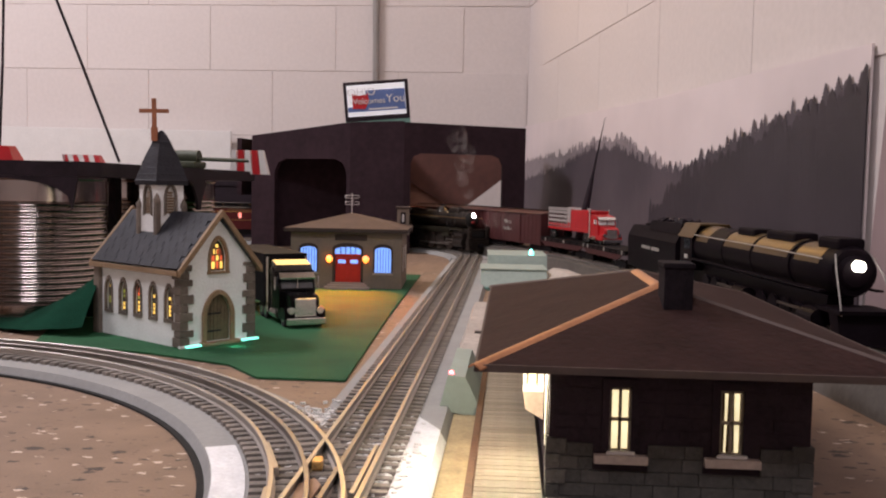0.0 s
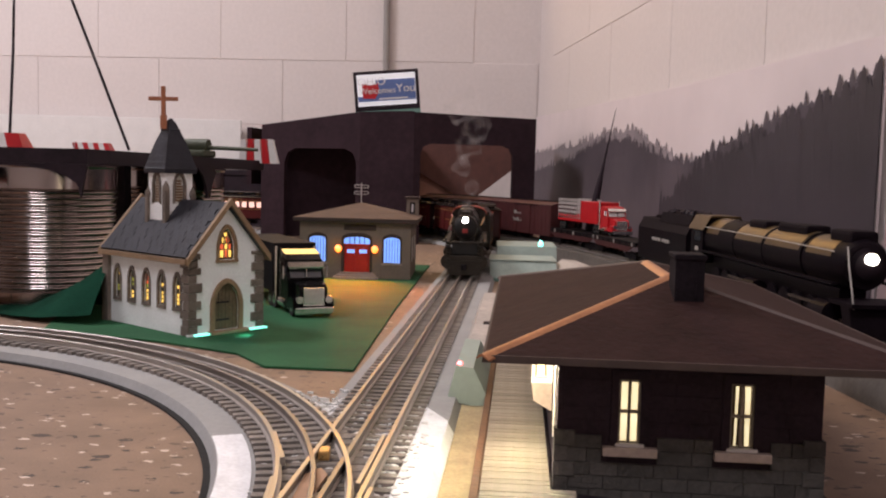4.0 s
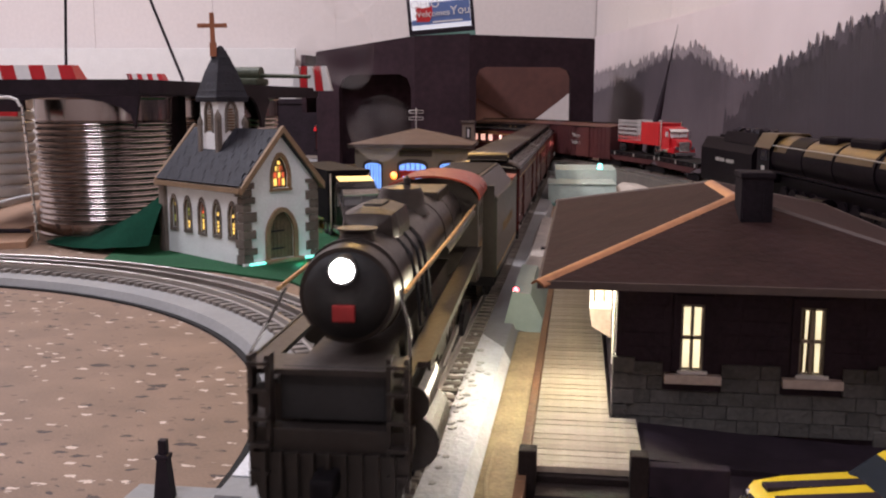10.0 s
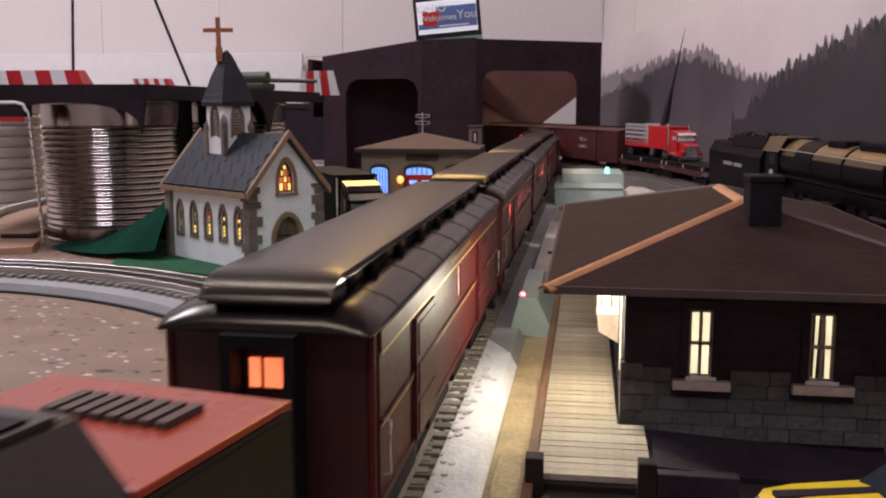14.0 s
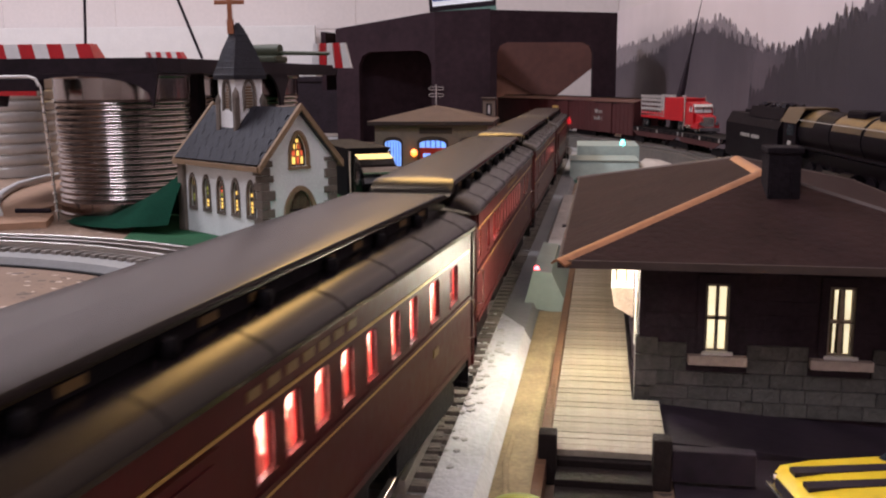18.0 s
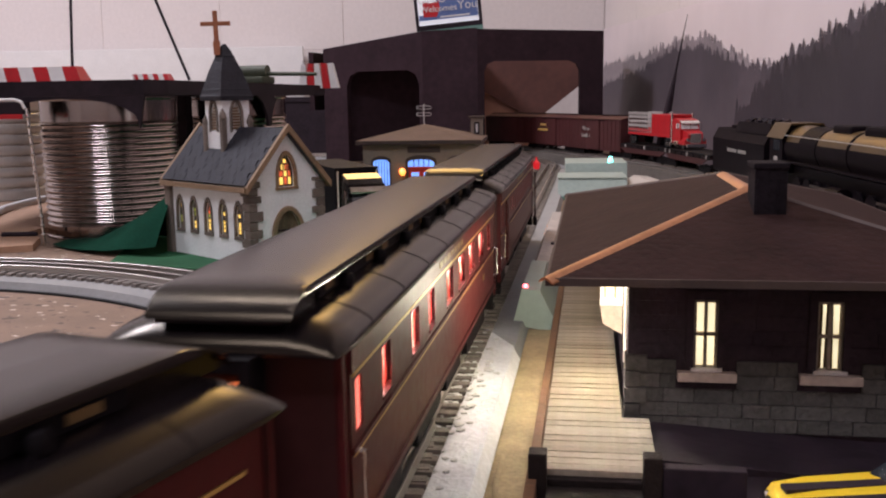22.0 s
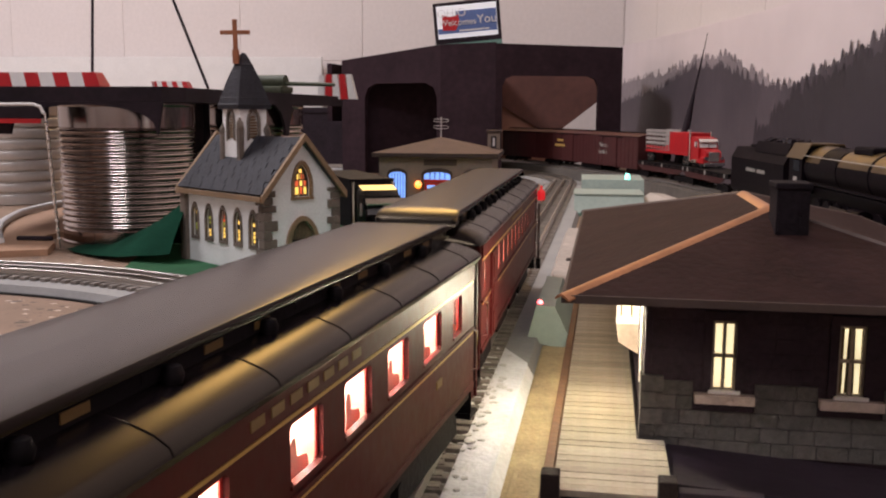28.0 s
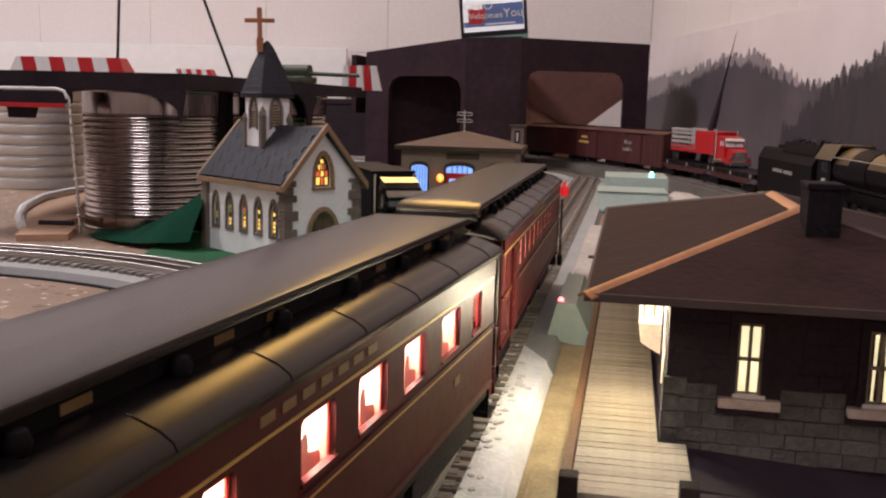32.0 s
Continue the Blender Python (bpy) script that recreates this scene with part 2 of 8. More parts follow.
FS_WALL = mat("grey_beige_stone", (0.235, 0.185, 0.148), 0.85, spread=0.12, scale=40, bump=0.35)
FS_ROOF = mat("brown_fire_house_roof", (0.098, 0.056, 0.040), 0.75, spread=0.2, scale=40, bump=0.3)
FS_FASCIA = mat("dark_brown_fascia", (0.055, 0.035, 0.03), 0.7, spread=0.2, scale=50, bump=0.1)
FS_RED = mat("red_door_paint", (0.62, 0.03, 0.018), 0.5, spread=0.12, scale=40, bump=0.1)
BLUE_PANE = glow("blue_lit_pane", (0.19, 0.40, 1.0), 1.25, (0.3, 0.4, 0.6))
WARM_PANE = glow("warm_lit_pane", (1.0, 0.86, 0.52), 1.1, (0.7, 0.6, 0.4))
CURTAIN = mat("olive_brown_curtain", (0.16, 0.11, 0.045), 0.9, spread=0.3, scale=60, bump=0.3)
ORANGE_LAMP = glow("orange_lamp", (1.0, 0.24, 0.015), 3.2)
TIN = mat("tin_can", (0.37, 0.32, 0.30), 0.17, 1.0, spread=0.06, scale=12, bump=0.0, fine=10)
TIN_DARK = mat("dull_tin", (0.30, 0.25, 0.23), 0.35, 1.0, spread=0.25, scale=16, bump=0.05)
WHITE_PAINT = mat("white_paint", (0.72, 0.70, 0.69), 0.5, spread=0.05, scale=30, bump=0.05)
RED_PAINT = mat("red_paint", (0.47, 0.012, 0.018), 0.35, spread=0.12, scale=30, bump=0.04)
OLIVE = mat("olive_drab", (0.05, 0.058, 0.035), 0.6, spread=0.25, scale=30, bump=0.2)
CHROME = mat("chrome", (0.88, 0.86, 0.83), 0.22, 1.0, spread=0.06, scale=30, bump=0.0)
PALE_METAL = mat("pale_metal", (0.66, 0.63, 0.61), 0.34, 0.45, spread=0.06, scale=30, bump=0.0)
TRUCK_BLACK = mat("gloss_black", (0.004, 0.0036, 0.004), 0.14, spec=0.16, spread=0.3, scale=20, bump=0.0)
FAIRING = mat("polished_black", (0.012, 0.011, 0.011), 0.08, 0.0, spec=0.9, spread=0.2, scale=20, bump=0.0)
GLASS_DARK = mat("dark_glass", (0.030, 0.034, 0.040), 0.05, spec=0.9, spread=0.1, scale=20, bump=0.0)
TYRE = mat("tyre", (0.012, 0.012, 0.012), 0.85, spread=0.3, scale=80, bump=0.3)
LOCO_BLACK = mat("loco_black", (0.021, 0.0165, 0.0150), 0.36, 0.0, spec=0.4, spread=0.3, scale=60, bump=0.08)
LOCO_GREY = mat("graphite_smokebox", (0.020, 0.019, 0.019), 0.55, 0.0, spec=0.25, spread=0.25, scale=60, bump=0.1)
LOCO_GREEN = mat("olive_grey_jacket", (0.028, 0.026, 0.018), 0.38, 0.0, spec=0.3, spread=0.2, scale=50, bump=0.06)
TENDER_TOP = mat("grained_cover", (0.020, 0.014, 0.013), 0.75, spec=0.2, spread=0.45, scale=70, bump=0.4)
CAB_ROOF = mat("oxide_red_roof", (0.33, 0.048, 0.022), 0.30, spread=0.07, scale=22, bump=0.015)
PLATE_RED = mat("red_plate", (0.22, 0.008, 0.008), 0.6, spread=0.1, scale=40, bump=0.0)
CAR_MAROON = mat("tuscan_red", (0.074, 0.0115, 0.0120), 0.45, spec=0.16, spread=0.15, scale=40, bump=0.04)
CAR_ROOF = mat("satin_black_roof", (0.0065, 0.0048, 0.0060), 0.25, 0.0, spec=0.32, spread=0.2, scale=40, bump=0.0)
for m_, tint_ in ((CAR_ROOF, (1.0, 0.80, 0.55, 1)), (LOCO_BLACK, (1.0, 0.92, 0.82, 1))):   # gold reflection of warm light tinted into the gloss
    m_.node_tree.nodes["Principled BSDF"].inputs["Specular Tint"].default_value = tint_
roof_nodes = CAR_ROOF.node_tree.nodes["Principled BSDF"]
CAR_ROOF.node_tree.links.remove(roof_nodes.inputs["Roughness"].links[0])
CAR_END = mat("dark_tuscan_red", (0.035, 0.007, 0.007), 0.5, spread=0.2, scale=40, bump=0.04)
CAR_DARK = mat("underframe_black", (0.007, 0.0055, 0.007), 0.6, spec=0.12, spread=0.3, scale=60, bump=0.15)
GOLD = mat("gold_stripe", (0.62, 0.40, 0.12), 0.4, 0.3, spread=0.1, scale=60, bump=0.0)
CAR_LIT = glow("lit_car_window", (1.0, 0.50, 0.36), 1.0)
CAR_LAMP = glow("car_lamp_strip", (1.0, 0.84, 0.70), 130.0)
CAR_LINER = mat("car_liner", (0.80, 0.56, 0.49), 0.7, spread=0.08, scale=40, bump=0.05)
SEAT_PINK = mat("pink_seat", (0.66, 0.36, 0.30), 0.7, spread=0.12, scale=60, bump=0.05)
SEAT_RED = mat("red_blind", (0.50, 0.035, 0.030), 0.6, spread=0.12, scale=60, bump=0.05)
GOLD_DULL = mat("dull_gold", (0.20, 0.125, 0.045), 0.5, 0.2, spread=0.15, scale=60, bump=0.0)
CAR_RED = glow("red_lit_window", (1.0, 0.11, 0.05), 1.3)
DOOR_GLOW = glow("orange_lit_door_window", (1.0, 0.20, 0.05), 1.3)
MARKER_RED = glow("red_marker", (1.0, 0.02, 0.03), 0.5, (0.5, 0.02, 0.02))
HEADLIGHT = glow("headlight", (1.0, 0.96, 0.88), 60.0)
HEAD_WARM = glow("dim_headlight", (1.0, 0.93, 0.78), 14.0)
LED_RED = glow("red_led", (1.0, 0.08, 0.1), 9.0)
LED_CYAN = glow("cyan_led", (0.12, 1.0, 0.85), 4.0)
PALE_PLASTER = mat("pale_plaster", (0.42, 0.375, 0.34), 0.85, spread=0.2, scale=25, bump=0.4)
PALE_GREEN = mat("pale_green_plastic", (0.33, 0.40, 0.36), 0.55, spread=0.1, scale=30, bump=0.1)
PALE_TEAL = mat("teal_base_plastic", (0.16, 0.30, 0.26), 0.6, spread=0.1, scale=30, bump=0.1)
BOX_RED = mat("boxcar_oxide", (0.055, 0.009, 0.010), 0.6, spread=0.2, scale=40, bump=0.1)
UP_BLACK = mat("up_black", (0.0070, 0.0045, 0.0068), 0.5, spec=0.05, spread=0.3, scale=50, bump=0.06)
# Tan that stands in for gold reflections on the black engine's top.
UP_SHEEN = mat("painted_gold_sheen", (0.115, 0.073, 0.026), 0.36, 0.6, spread=0.2, scale=35, bump=0.05)
UP_WHITE = mat("grey_lettering", (0.34, 0.32, 0.30), 0.6, spread=0.1, scale=50, bump=0.0)
YELLOW = mat("toy_yellow", (0.72, 0.50, 0.02), 0.35, spread=0.08, scale=40, bump=0.02)
SIGN_BLUE = mat("sign_blue", (0.10, 0.16, 0.38), 0.5, spread=0.1, scale=30, bump=0.0)
SIGN_PALE = glow("sign_backlit_white", (0.85, 0.88, 1.0), 0.35, (0.8, 0.8, 0.8))
PIPE = mat("grey_conduit", (0.30, 0.28, 0.27), 0.5, 0.4, spread=0.1, scale=20, bump=0.05)
CARD = mat("grey_stake_wood", (0.36, 0.33, 0.32), 0.8, spread=0.1, scale=12, bump=0.1)
WOOD_RAMP = mat("tan_ramp_wood", (0.42, 0.25, 0.16), 0.75, spread=0.15, scale=20, bump=0.15)
SKYPRINT = mat("mural_sky", (0.69, 0.61, 0.62), 0.6, spread=0.06, scale=2.2, bump=0.0, fine=4)


def misty(name, colour, fog, z0, z1):
    """Printed conifers that pale into mist towards their feet."""
    m = mat(name, colour, 0.6, spread=0.22, scale=5, bump=0.0, fine=9)
    n, l = m.node_tree.nodes, m.node_tree.links
    b = n["Principled BSDF"]
    last = b.inputs["Base Color"].links[0].from_socket
    co, sep, tex, add, mp, mx = n.new("ShaderNodeTexCoord"), n.new("ShaderNodeSeparateXYZ"), n.new("ShaderNodeTexNoise"), n.new("ShaderNodeMath"), n.new("ShaderNodeMapRange"), n.new("ShaderNodeMix")
    tex.inputs["Scale"].default_value, tex.inputs["Detail"].default_value = 6, 5
    add.operation, add.inputs[1].default_value = "MULTIPLY_ADD", 0.14
    l.new(co.outputs["Object"], sep.inputs[0])
    l.new(co.outputs["Object"], tex.inputs["Vector"])
    l.new(tex.outputs["Fac"], add.inputs[0])
    l.new(sep.outputs[2], add.inputs[2])
    mp.interpolation_type = "SMOOTHSTEP"
    mp.inputs[1].default_value, mp.inputs[2].default_value, mp.inputs[3].default_value, mp.inputs[4].default_value = z0 + 0.07, z1 + 0.07, 1.0, 0.0
    l.new(add.outputs[0], mp.inputs[0])
    mx.data_type = "RGBA"
    mx.inputs[7].default_value = (*fog, 1)
    l.new(mp.outputs[0], mx.inputs[0])
    l.new(last, mx.inputs[6])
    l.new(mx.outputs[2], b.inputs["Base Color"])
    return m


FARTREE = misty("mural_misty_trees", (0.25, 0.215, 0.235), (0.37, 0.325, 0.34), 0.12, 0.25)
MIDTREE = misty("mural_grey_trees", (0.070, 0.057, 0.072), (0.120, 0.095, 0.110), 0.06, 0.23)
NEARTREE = misty("mural_dark_trees", (0.034, 0.0265, 0.036), (0.058, 0.044, 0.056), 0.02, 0.20)


# ---- mesh helpers ----
def part(name, bm, material, parent=None, label="", m=None, smooth=False):
    """Links a bmesh as one mesh object under a thing or a part."""
    me = bpy.data.meshes.new(name)
    bmesh.ops.recalc_face_normals(bm, faces=bm.faces)
    bm.to_mesh(me)
    bm.free()
    me.materials.append(material)
    if smooth:
        for p in me.polygons:
            p.use_smooth = True
        me.set_sharp_from_angle(angle=radians(38))
    ob = new(name, me)
    if parent:
        ob.parent = parent
    if m is not None:
        ob.matrix_basis = m
    if label:
        ob["label"] = label
    return ob


def thing(name, label, category, m=None, group="", kind=""):
    ob = new(name)
    ob.empty_display_size = 0.02
    if m is not None:
        ob.matrix_basis = m
    return tagged(ob, label, category, group, kind)


def share(ob, name, m, parent=None, material=None):
    """Another object on the same mesh."""
    o = new(name, ob.data)
    o.parent = parent if parent else ob.parent
    o.matrix_basis = m
    return o


def box(bm, x0, x1, y0, y1, z0, z1, bevel=0.0):
    v = [bm.verts.new(p) for p in ((x0, y0, z0), (x1, y0, z0), (x1, y1, z0), (x0, y1, z0), (x0, y0, z1), (x1, y0, z1), (x1, y1, z1), (x0, y1, z1))]
    fs = [bm.faces.new([v[i] for i in q]) for q in ((3, 2, 1, 0), (4, 5, 6, 7), (0, 1, 5, 4), (1, 2, 6, 5), (2, 3, 7, 6), (3, 0, 4, 7))]
    if bevel:
        es = list({e for f in fs for e in f.edges})
        bmesh.ops.bevel(bm, geom=es, offset=bevel, segments=2, affect="EDGES", profile=0.6)
    return bm


def boxm(x0, x1, y0, y1, z0, z1, bevel=0.0):
    return box(bmesh.new(), x0, x1, y0, y1, z0, z1, bevel)


def prism(bm, pts, axis, a, b):
    """A polygon (2D points) pushed along an axis from a to b. axis x: points are (y, z); y: (x, z); z: (x, y)."""
    def at(p, d):
        return {"x": (d, p[0], p[1]), "y": (p[0], d, p[1]), "z": (p[0], p[1], d)}[axis]
    lo, hi = [bm.verts.new(at(p, a)) for p in pts], [bm.verts.new(at(p, b)) for p in pts]
    bm.faces.new(lo)
    bm.faces.new(hi[::-1])
    k = len(pts)
    for i in range(k):
        bm.faces.new((lo[i], lo[(i + 1) % k], hi[(i + 1) % k], hi[i]))
    return bm


def cyl(bm, a, b, r, r2=None, seg=16, caps=True):
    """A cylinder or cone from point a to point b."""
    a, b = Vector(a), Vector(b)
    r2 = r if r2 is None else r2
    w = (b - a).normalized()
    u = w.orthogonal().normalized()
    v = w.cross(u)
    rings = []
    for c, rad in ((a, r), (b, r2)):
        rings.append([bm.verts.new(c + rad * (math.cos(k * math.tau / seg) * u + math.sin(k * math.tau / seg) * v)) for k in range(seg)])
    for k in range(seg):
        bm.faces.new((rings[0][k], rings[0][(k + 1) % seg], rings[1][(k + 1) % seg], rings[1][k]))
    if caps:
        bm.faces.new(rings[0][::-1])
        bm.faces.new(rings[1])
    return bm


def lathe(bm, profile, centre=(0, 0, 0), seg=32, axis="z"):
    """Turns (radius, height) pairs about an axis; ends are closed."""
    rings = []
    for r, h in profile:
        ring = []
        for k in range(seg):
            c, s = r * math.cos(k * math.tau / seg), r * math.sin(k * math.tau / seg)
            p = {"z": (c, s, h), "y": (c, h, s), "x": (h, c, s)}[axis]
            ring.append(bm.verts.new(Vector(centre) + Vector(p)))
        rings.append(ring)
    for a, b in zip(rings, rings[1:]):
        for k in range(seg):
            bm.faces.new((a[k], a[(k + 1) % seg], b[(k + 1) % seg], b[k]))
    bm.faces.new(rings[0])
    bm.faces.new(rings[-1][::-1])
    return bm


def sweep(bm, pts, section, closed_ends=True):
    """Carries a section of (side, up) pairs along a path of 3D points."""
    rings = []
    n = len(pts)
    for i, p in enumerate(pts):
        p = Vector(p)
        d = (Vector(pts[min(i + 1, n - 1)]) - Vector(pts[max(i - 1, 0)]))
        side = Vector((d.y, -d.x, 0)).normalized() if abs(d.x) + abs(d.y) > 1e-9 else Vector((1, 0, 0))
        up = side.cross(d.normalized())
        rings.append([bm.verts.new(p + side * s + up * u) for s, u in section])
    k = len(section)
    for a, b in zip(rings, rings[1:]):
        for j in range(k):
            bm.faces.new((a[j], a[(j + 1) % k], b[(j + 1) % k], b[j]))
    if closed_ends:
        bm.faces.new(rings[0][::-1])
        bm.faces.new(rings[-1])
    return bm


def tube(bm, pts, r, seg=8):
    return sweep(bm, pts, [(r * math.cos(k * math.tau / seg), r * math.sin(k * math.tau / seg)) for k in range(seg)])


def arch(w, h, spring, steps=5, pointed=True, x=0.0, z=0.0):
    """Outline of an arched opening, from bottom left round to bottom right."""
    pts = [(x - w / 2, z), (x - w / 2, z + spring)]
    for k in range(1, steps):
        f = k / steps
        if pointed:
            pts.append((x - w / 2 + w / 2 * (1 - math.cos(f * math.pi / 2)) ** 0.8, z + spring + (h - spring) * math.sin(f * math.pi / 2) ** 1.0))
        else:
            pts.append((x - w / 2 * math.cos(f * math.pi / 2), z + spring + (h - spring) * math.sin(f * math.pi / 2)))
    pts.append((x, z + h))
    return pts + [(2 * x - px, pz) for px, pz in pts[-2::-1]]


def ringed(bm, outer, inner, axis, a, b):
    """A flat frame between two outlines with the same number of points, open at the bottom, with depth."""
    n = len(outer)
    for i in range(n - 1):
        prism(bm, [outer[i], outer[i + 1], inner[i + 1], inner[i]], axis, a, b)
    return bm


def letters(name, body, size, m, material, parent=None, depth=0.0004):
    cu = bpy.data.curves.new(name, "FONT")
    cu.body, cu.size, cu.extrude, cu.align_x, cu.align_y = body, size, depth, "CENTER", "CENTER"
    tmp = bpy.data.objects.new(name, cu)
    scene.collection.objects.link(tmp)
    dg = bpy.context.evaluated_depsgraph_get()
    me = bpy.data.meshes.new_from_object(tmp.evaluated_get(dg))
    bpy.data.objects.remove(tmp)
    me.materials.clear()
    me.materials.append(material)
    ob = new(name, me)
    ob.parent = parent
    ob.matrix_basis = m
    return ob


def hollow_wall(bm, outline, holes, axis, a, b):
    """A wall slab with openings through it: outline and holes are 2D loops; axis as in prism."""
    def at(p, d):
        return {"x": (d, p[0], p[1]), "y": (p[0], d, p[1]), "z": (p[0], p[1], d)}[axis]
    loops = [outline] + holes
    for d in (a, b):
        edges = []
        for lp in loops:
            vs = [bm.verts.new(at(p, d)) for p in lp]
            edges += [bm.edges.new((vs[i], vs[(i + 1) % len(vs)])) for i in range(len(vs))]
        bmesh.ops.triangle_fill(bm, use_beauty=True, use_dissolve=False, edges=edges)
    for lp in loops:
        lo, hi = [bm.verts.new(at(p, a)) for p in lp], [bm.verts.new(at(p, b)) for p in lp]
        for i in range(len(lp)):
            j = (i + 1) % len(lp)
            bm.faces.new((lo[i], lo[j], hi[j], hi[i]))
    bmesh.ops.remove_doubles(bm, verts=bm.verts, dist=1e-6)
    return bm


# ---- the room ----
CORNER, ALONG = Vector((0.042, 2.95, 0)), Vector((0.184, -0.983, 0))   # the corner of the room, and the run of the side wall from it
TURN = math.degrees(math.atan2(ALONG.y, ALONG.x))


def structure(name, bm, material, label, parent=None, m=None):
    return tagged(part(name, bm, material, parent, m=m), label, "", "", "structure")


FLOOR_MAT = mat("room_floor_concrete", (0.22, 0.2, 0.19), 0.8, spread=0.15, scale=4, bump=0.1)
structure("floor", boxm(-3.2, 1.3, -2.4, 3.1, -0.86, -0.8), FLOOR_MAT, "plain grey concrete floor of the train room")
structure("ceiling", boxm(-3.2, 1.3, -2.4, 3.1, 2.3, 2.36), CEIL, "plain dim grey ceiling")
wall_back = structure("wall_back", boxm(-3.2, 0.30, 2.9522, 3.06, -0.8, 2.3), WALL, "pinkish white painted concrete block wall")
wall_side = structure("wall_side", boxm(-0.1, 5.5, 0.0022, 0.11, -0.8, 2.3), WALL, "pinkish white painted concrete block wall beside the layout", m=Matrix.Translation(CORNER) @ pose(0, 0, 0, 0, 0, TURN))
structure("wall_left", boxm(-3.2, -3.1, -2.4, 3.06, -0.8, 2.3), WALL, "pale painted wall of the train room")
structure("wall_front", boxm(-3.2, 1.3, -2.4, -2.3, -0.8, 2.3), WALL, "pale painted wall behind the viewer")

# Painted blocks, laid in running bond with shallow joints.
_b = part("block", boxm(-0.1992, 0.1992, 0, 0.012, -0.1007, 0.1007, 0.0012), WALL, wall_back, m=pose(-0.16, 2.95, 0.413))
for row in range(-1, 4):
    for k in range(8):
        x = -0.16 - 0.4 * k - (0.2 if row % 2 else 0)
        if row == 0 and k == 0:
            continue
        share(_b, "block", pose(x, 2.95, 0.413 + 0.203 * row), wall_back)
_s = part("block", boxm(-0.1992, 0.1992, 0, 0.012, -0.1007, 0.1007, 0.0012), WALL, wall_side, m=pose(0.2, 0, 0.413))
for row in range(0, 4):
    for k in range(7):
        if row or k:
            share(_s, "block", pose(0.2 + 0.4 * k + (0.2 if row % 2 else 0), 0, 0.413 + 0.203 * row), wall_side)

# ---- the forest mural on the side wall: a printed sheet, its trees as thin printed layers ----
mural = thing("wall_mural", "grey misty conifer forest photo mural hung along the wall", "mural", Matrix.Translation(CORNER) @ pose(0, 0, 0, 0, 0, TURN))
M_END = 1.92
part("sky_sheet", prism(bmesh.new(), [(0.0, 0.0), (M_END, 0.0), (M_END, 0.326), (1.2, 0.33), (0.0, 0.352)], "y", -0.006, -0.003), SKYPRINT, mural)


def ridge(u, pts):
    for (a, za), (b, zb) in zip(pts, pts[1:]):
        if a <= u <= b:
            return za + (zb - za) * (u - a) / (b - a)
    return pts[-1][1]


def tree_layer(name, pts, y, material, step, tall, rng):
    """A jagged skyline of conifer tops above a ridge line."""
    bm = bmesh.new()
    u0, u1 = pts[0][0], pts[-1][0]
    box(bm, u0, u1, y, y + 0.0006, 0.0, min(p[1] for p in pts) * 0.6)
    u = u0
    while u < u1 - 0.004:
        w = step * rng.uniform(0.6, 1.6)
        c = u + w / 2
        base, top = ridge(min(c, u1), pts) - tall * 0.4, ridge(min(c, u1), pts) + tall * rng.uniform(-0.25, 0.75) ** 1
        lo = [(max(u0, u - w * 0.25), 0.0)]
        left, right = [], []
        tiers = rng.randint(4, 6)
        for k in range(tiers):
            f = k / tiers
            half = w * 0.62 * (1 - f) + w * 0.05
            z = base + (top - base) * f
            left += [(c - half * rng.uniform(0.85, 1.1), z), (c - half * 0.55, z + (top - base) / tiers * 0.5)]
            right += [(c + half * rng.uniform(0.85, 1.1), z), (c + half * 0.55, z + (top - base) / tiers * 0.5)]
        clamp = lambda p: (min(max(p[0], u0), u1), min(p[1], 0.328))
        loop = [clamp(p) for p in [(c - w * 0.62, 0.0)] + left + [(c, top)] + right[::-1] + [(c + w * 0.62, 0.0)]]
        vs = [bm.verts.new((p[0], y - rng.uniform(0, 0.0003), p[1])) for p in loop]
        bm.faces.new(vs)
        u += w * 0.7
    return part(name, bm, material, mural)


rng = random.Random(4)
tree_layer("far_tree_line", [(0.02, 0.245), (0.5, 0.25), (0.82, 0.272), (1.02, 0.266), (1.17, 0.228), (1.33, 0.2), (M_END, 0.2)], -0.0072, FARTREE, 0.022, 0.022, rng)
tree_layer("grey_tree_line", [(0.02, 0.19), (0.5, 0.215), (0.8, 0.255), (1.0, 0.247), (1.17, 0.212), (1.33, 0.195), (1.445, 0.215), (1.61, 0.245), (1.75, 0.265), (M_END, 0.292)], -0.0080, MIDTREE, 0.018, 0.024, rng)
tree_layer("dark_tree_line", [(1.2, 0.12), (1.4, 0.19), (1.61, 0.23), (1.75, 0.252), (M_END, 0.282)], -0.0088, NEARTREE, 0.022, 0.034, rng)
sheet = thing("mural_end_sheet", "plain pinkish grey paper sheet hung beside the forest mural", "paper", Matrix.Translation(CORNER) @ pose(0, 0, 0, 0, 0, TURN))
part("sheet", prism(bmesh.new(), [(M_END + 0.005, 0.0), (3.2, 0.0), (3.2, 0.29), (M_END + 0.04, 0.32)], "y", -0.006, -0.003), mat("pinkish_paper", (0.30, 0.22, 0.23), 0.7, spread=0.08, scale=6, bump=0.05), sheet)

# ---- the table ----
table = structure("table_top", prism(bmesh.new(), [(-2.4, -0.62), (0.66, -0.62), (0.03, 2.94), (-2.4, 2.94)], "z", -0.03, 0.0), TERRAZZO, "layout table covered with pinkish brown speckled board")
leg = part("table_leg", boxm(-0.035, 0.035, -0.035, 0.035, -0.8, -0.03, 0.003), RUST_EDGE, table, m=pose(-2.2, -0.5, 0))
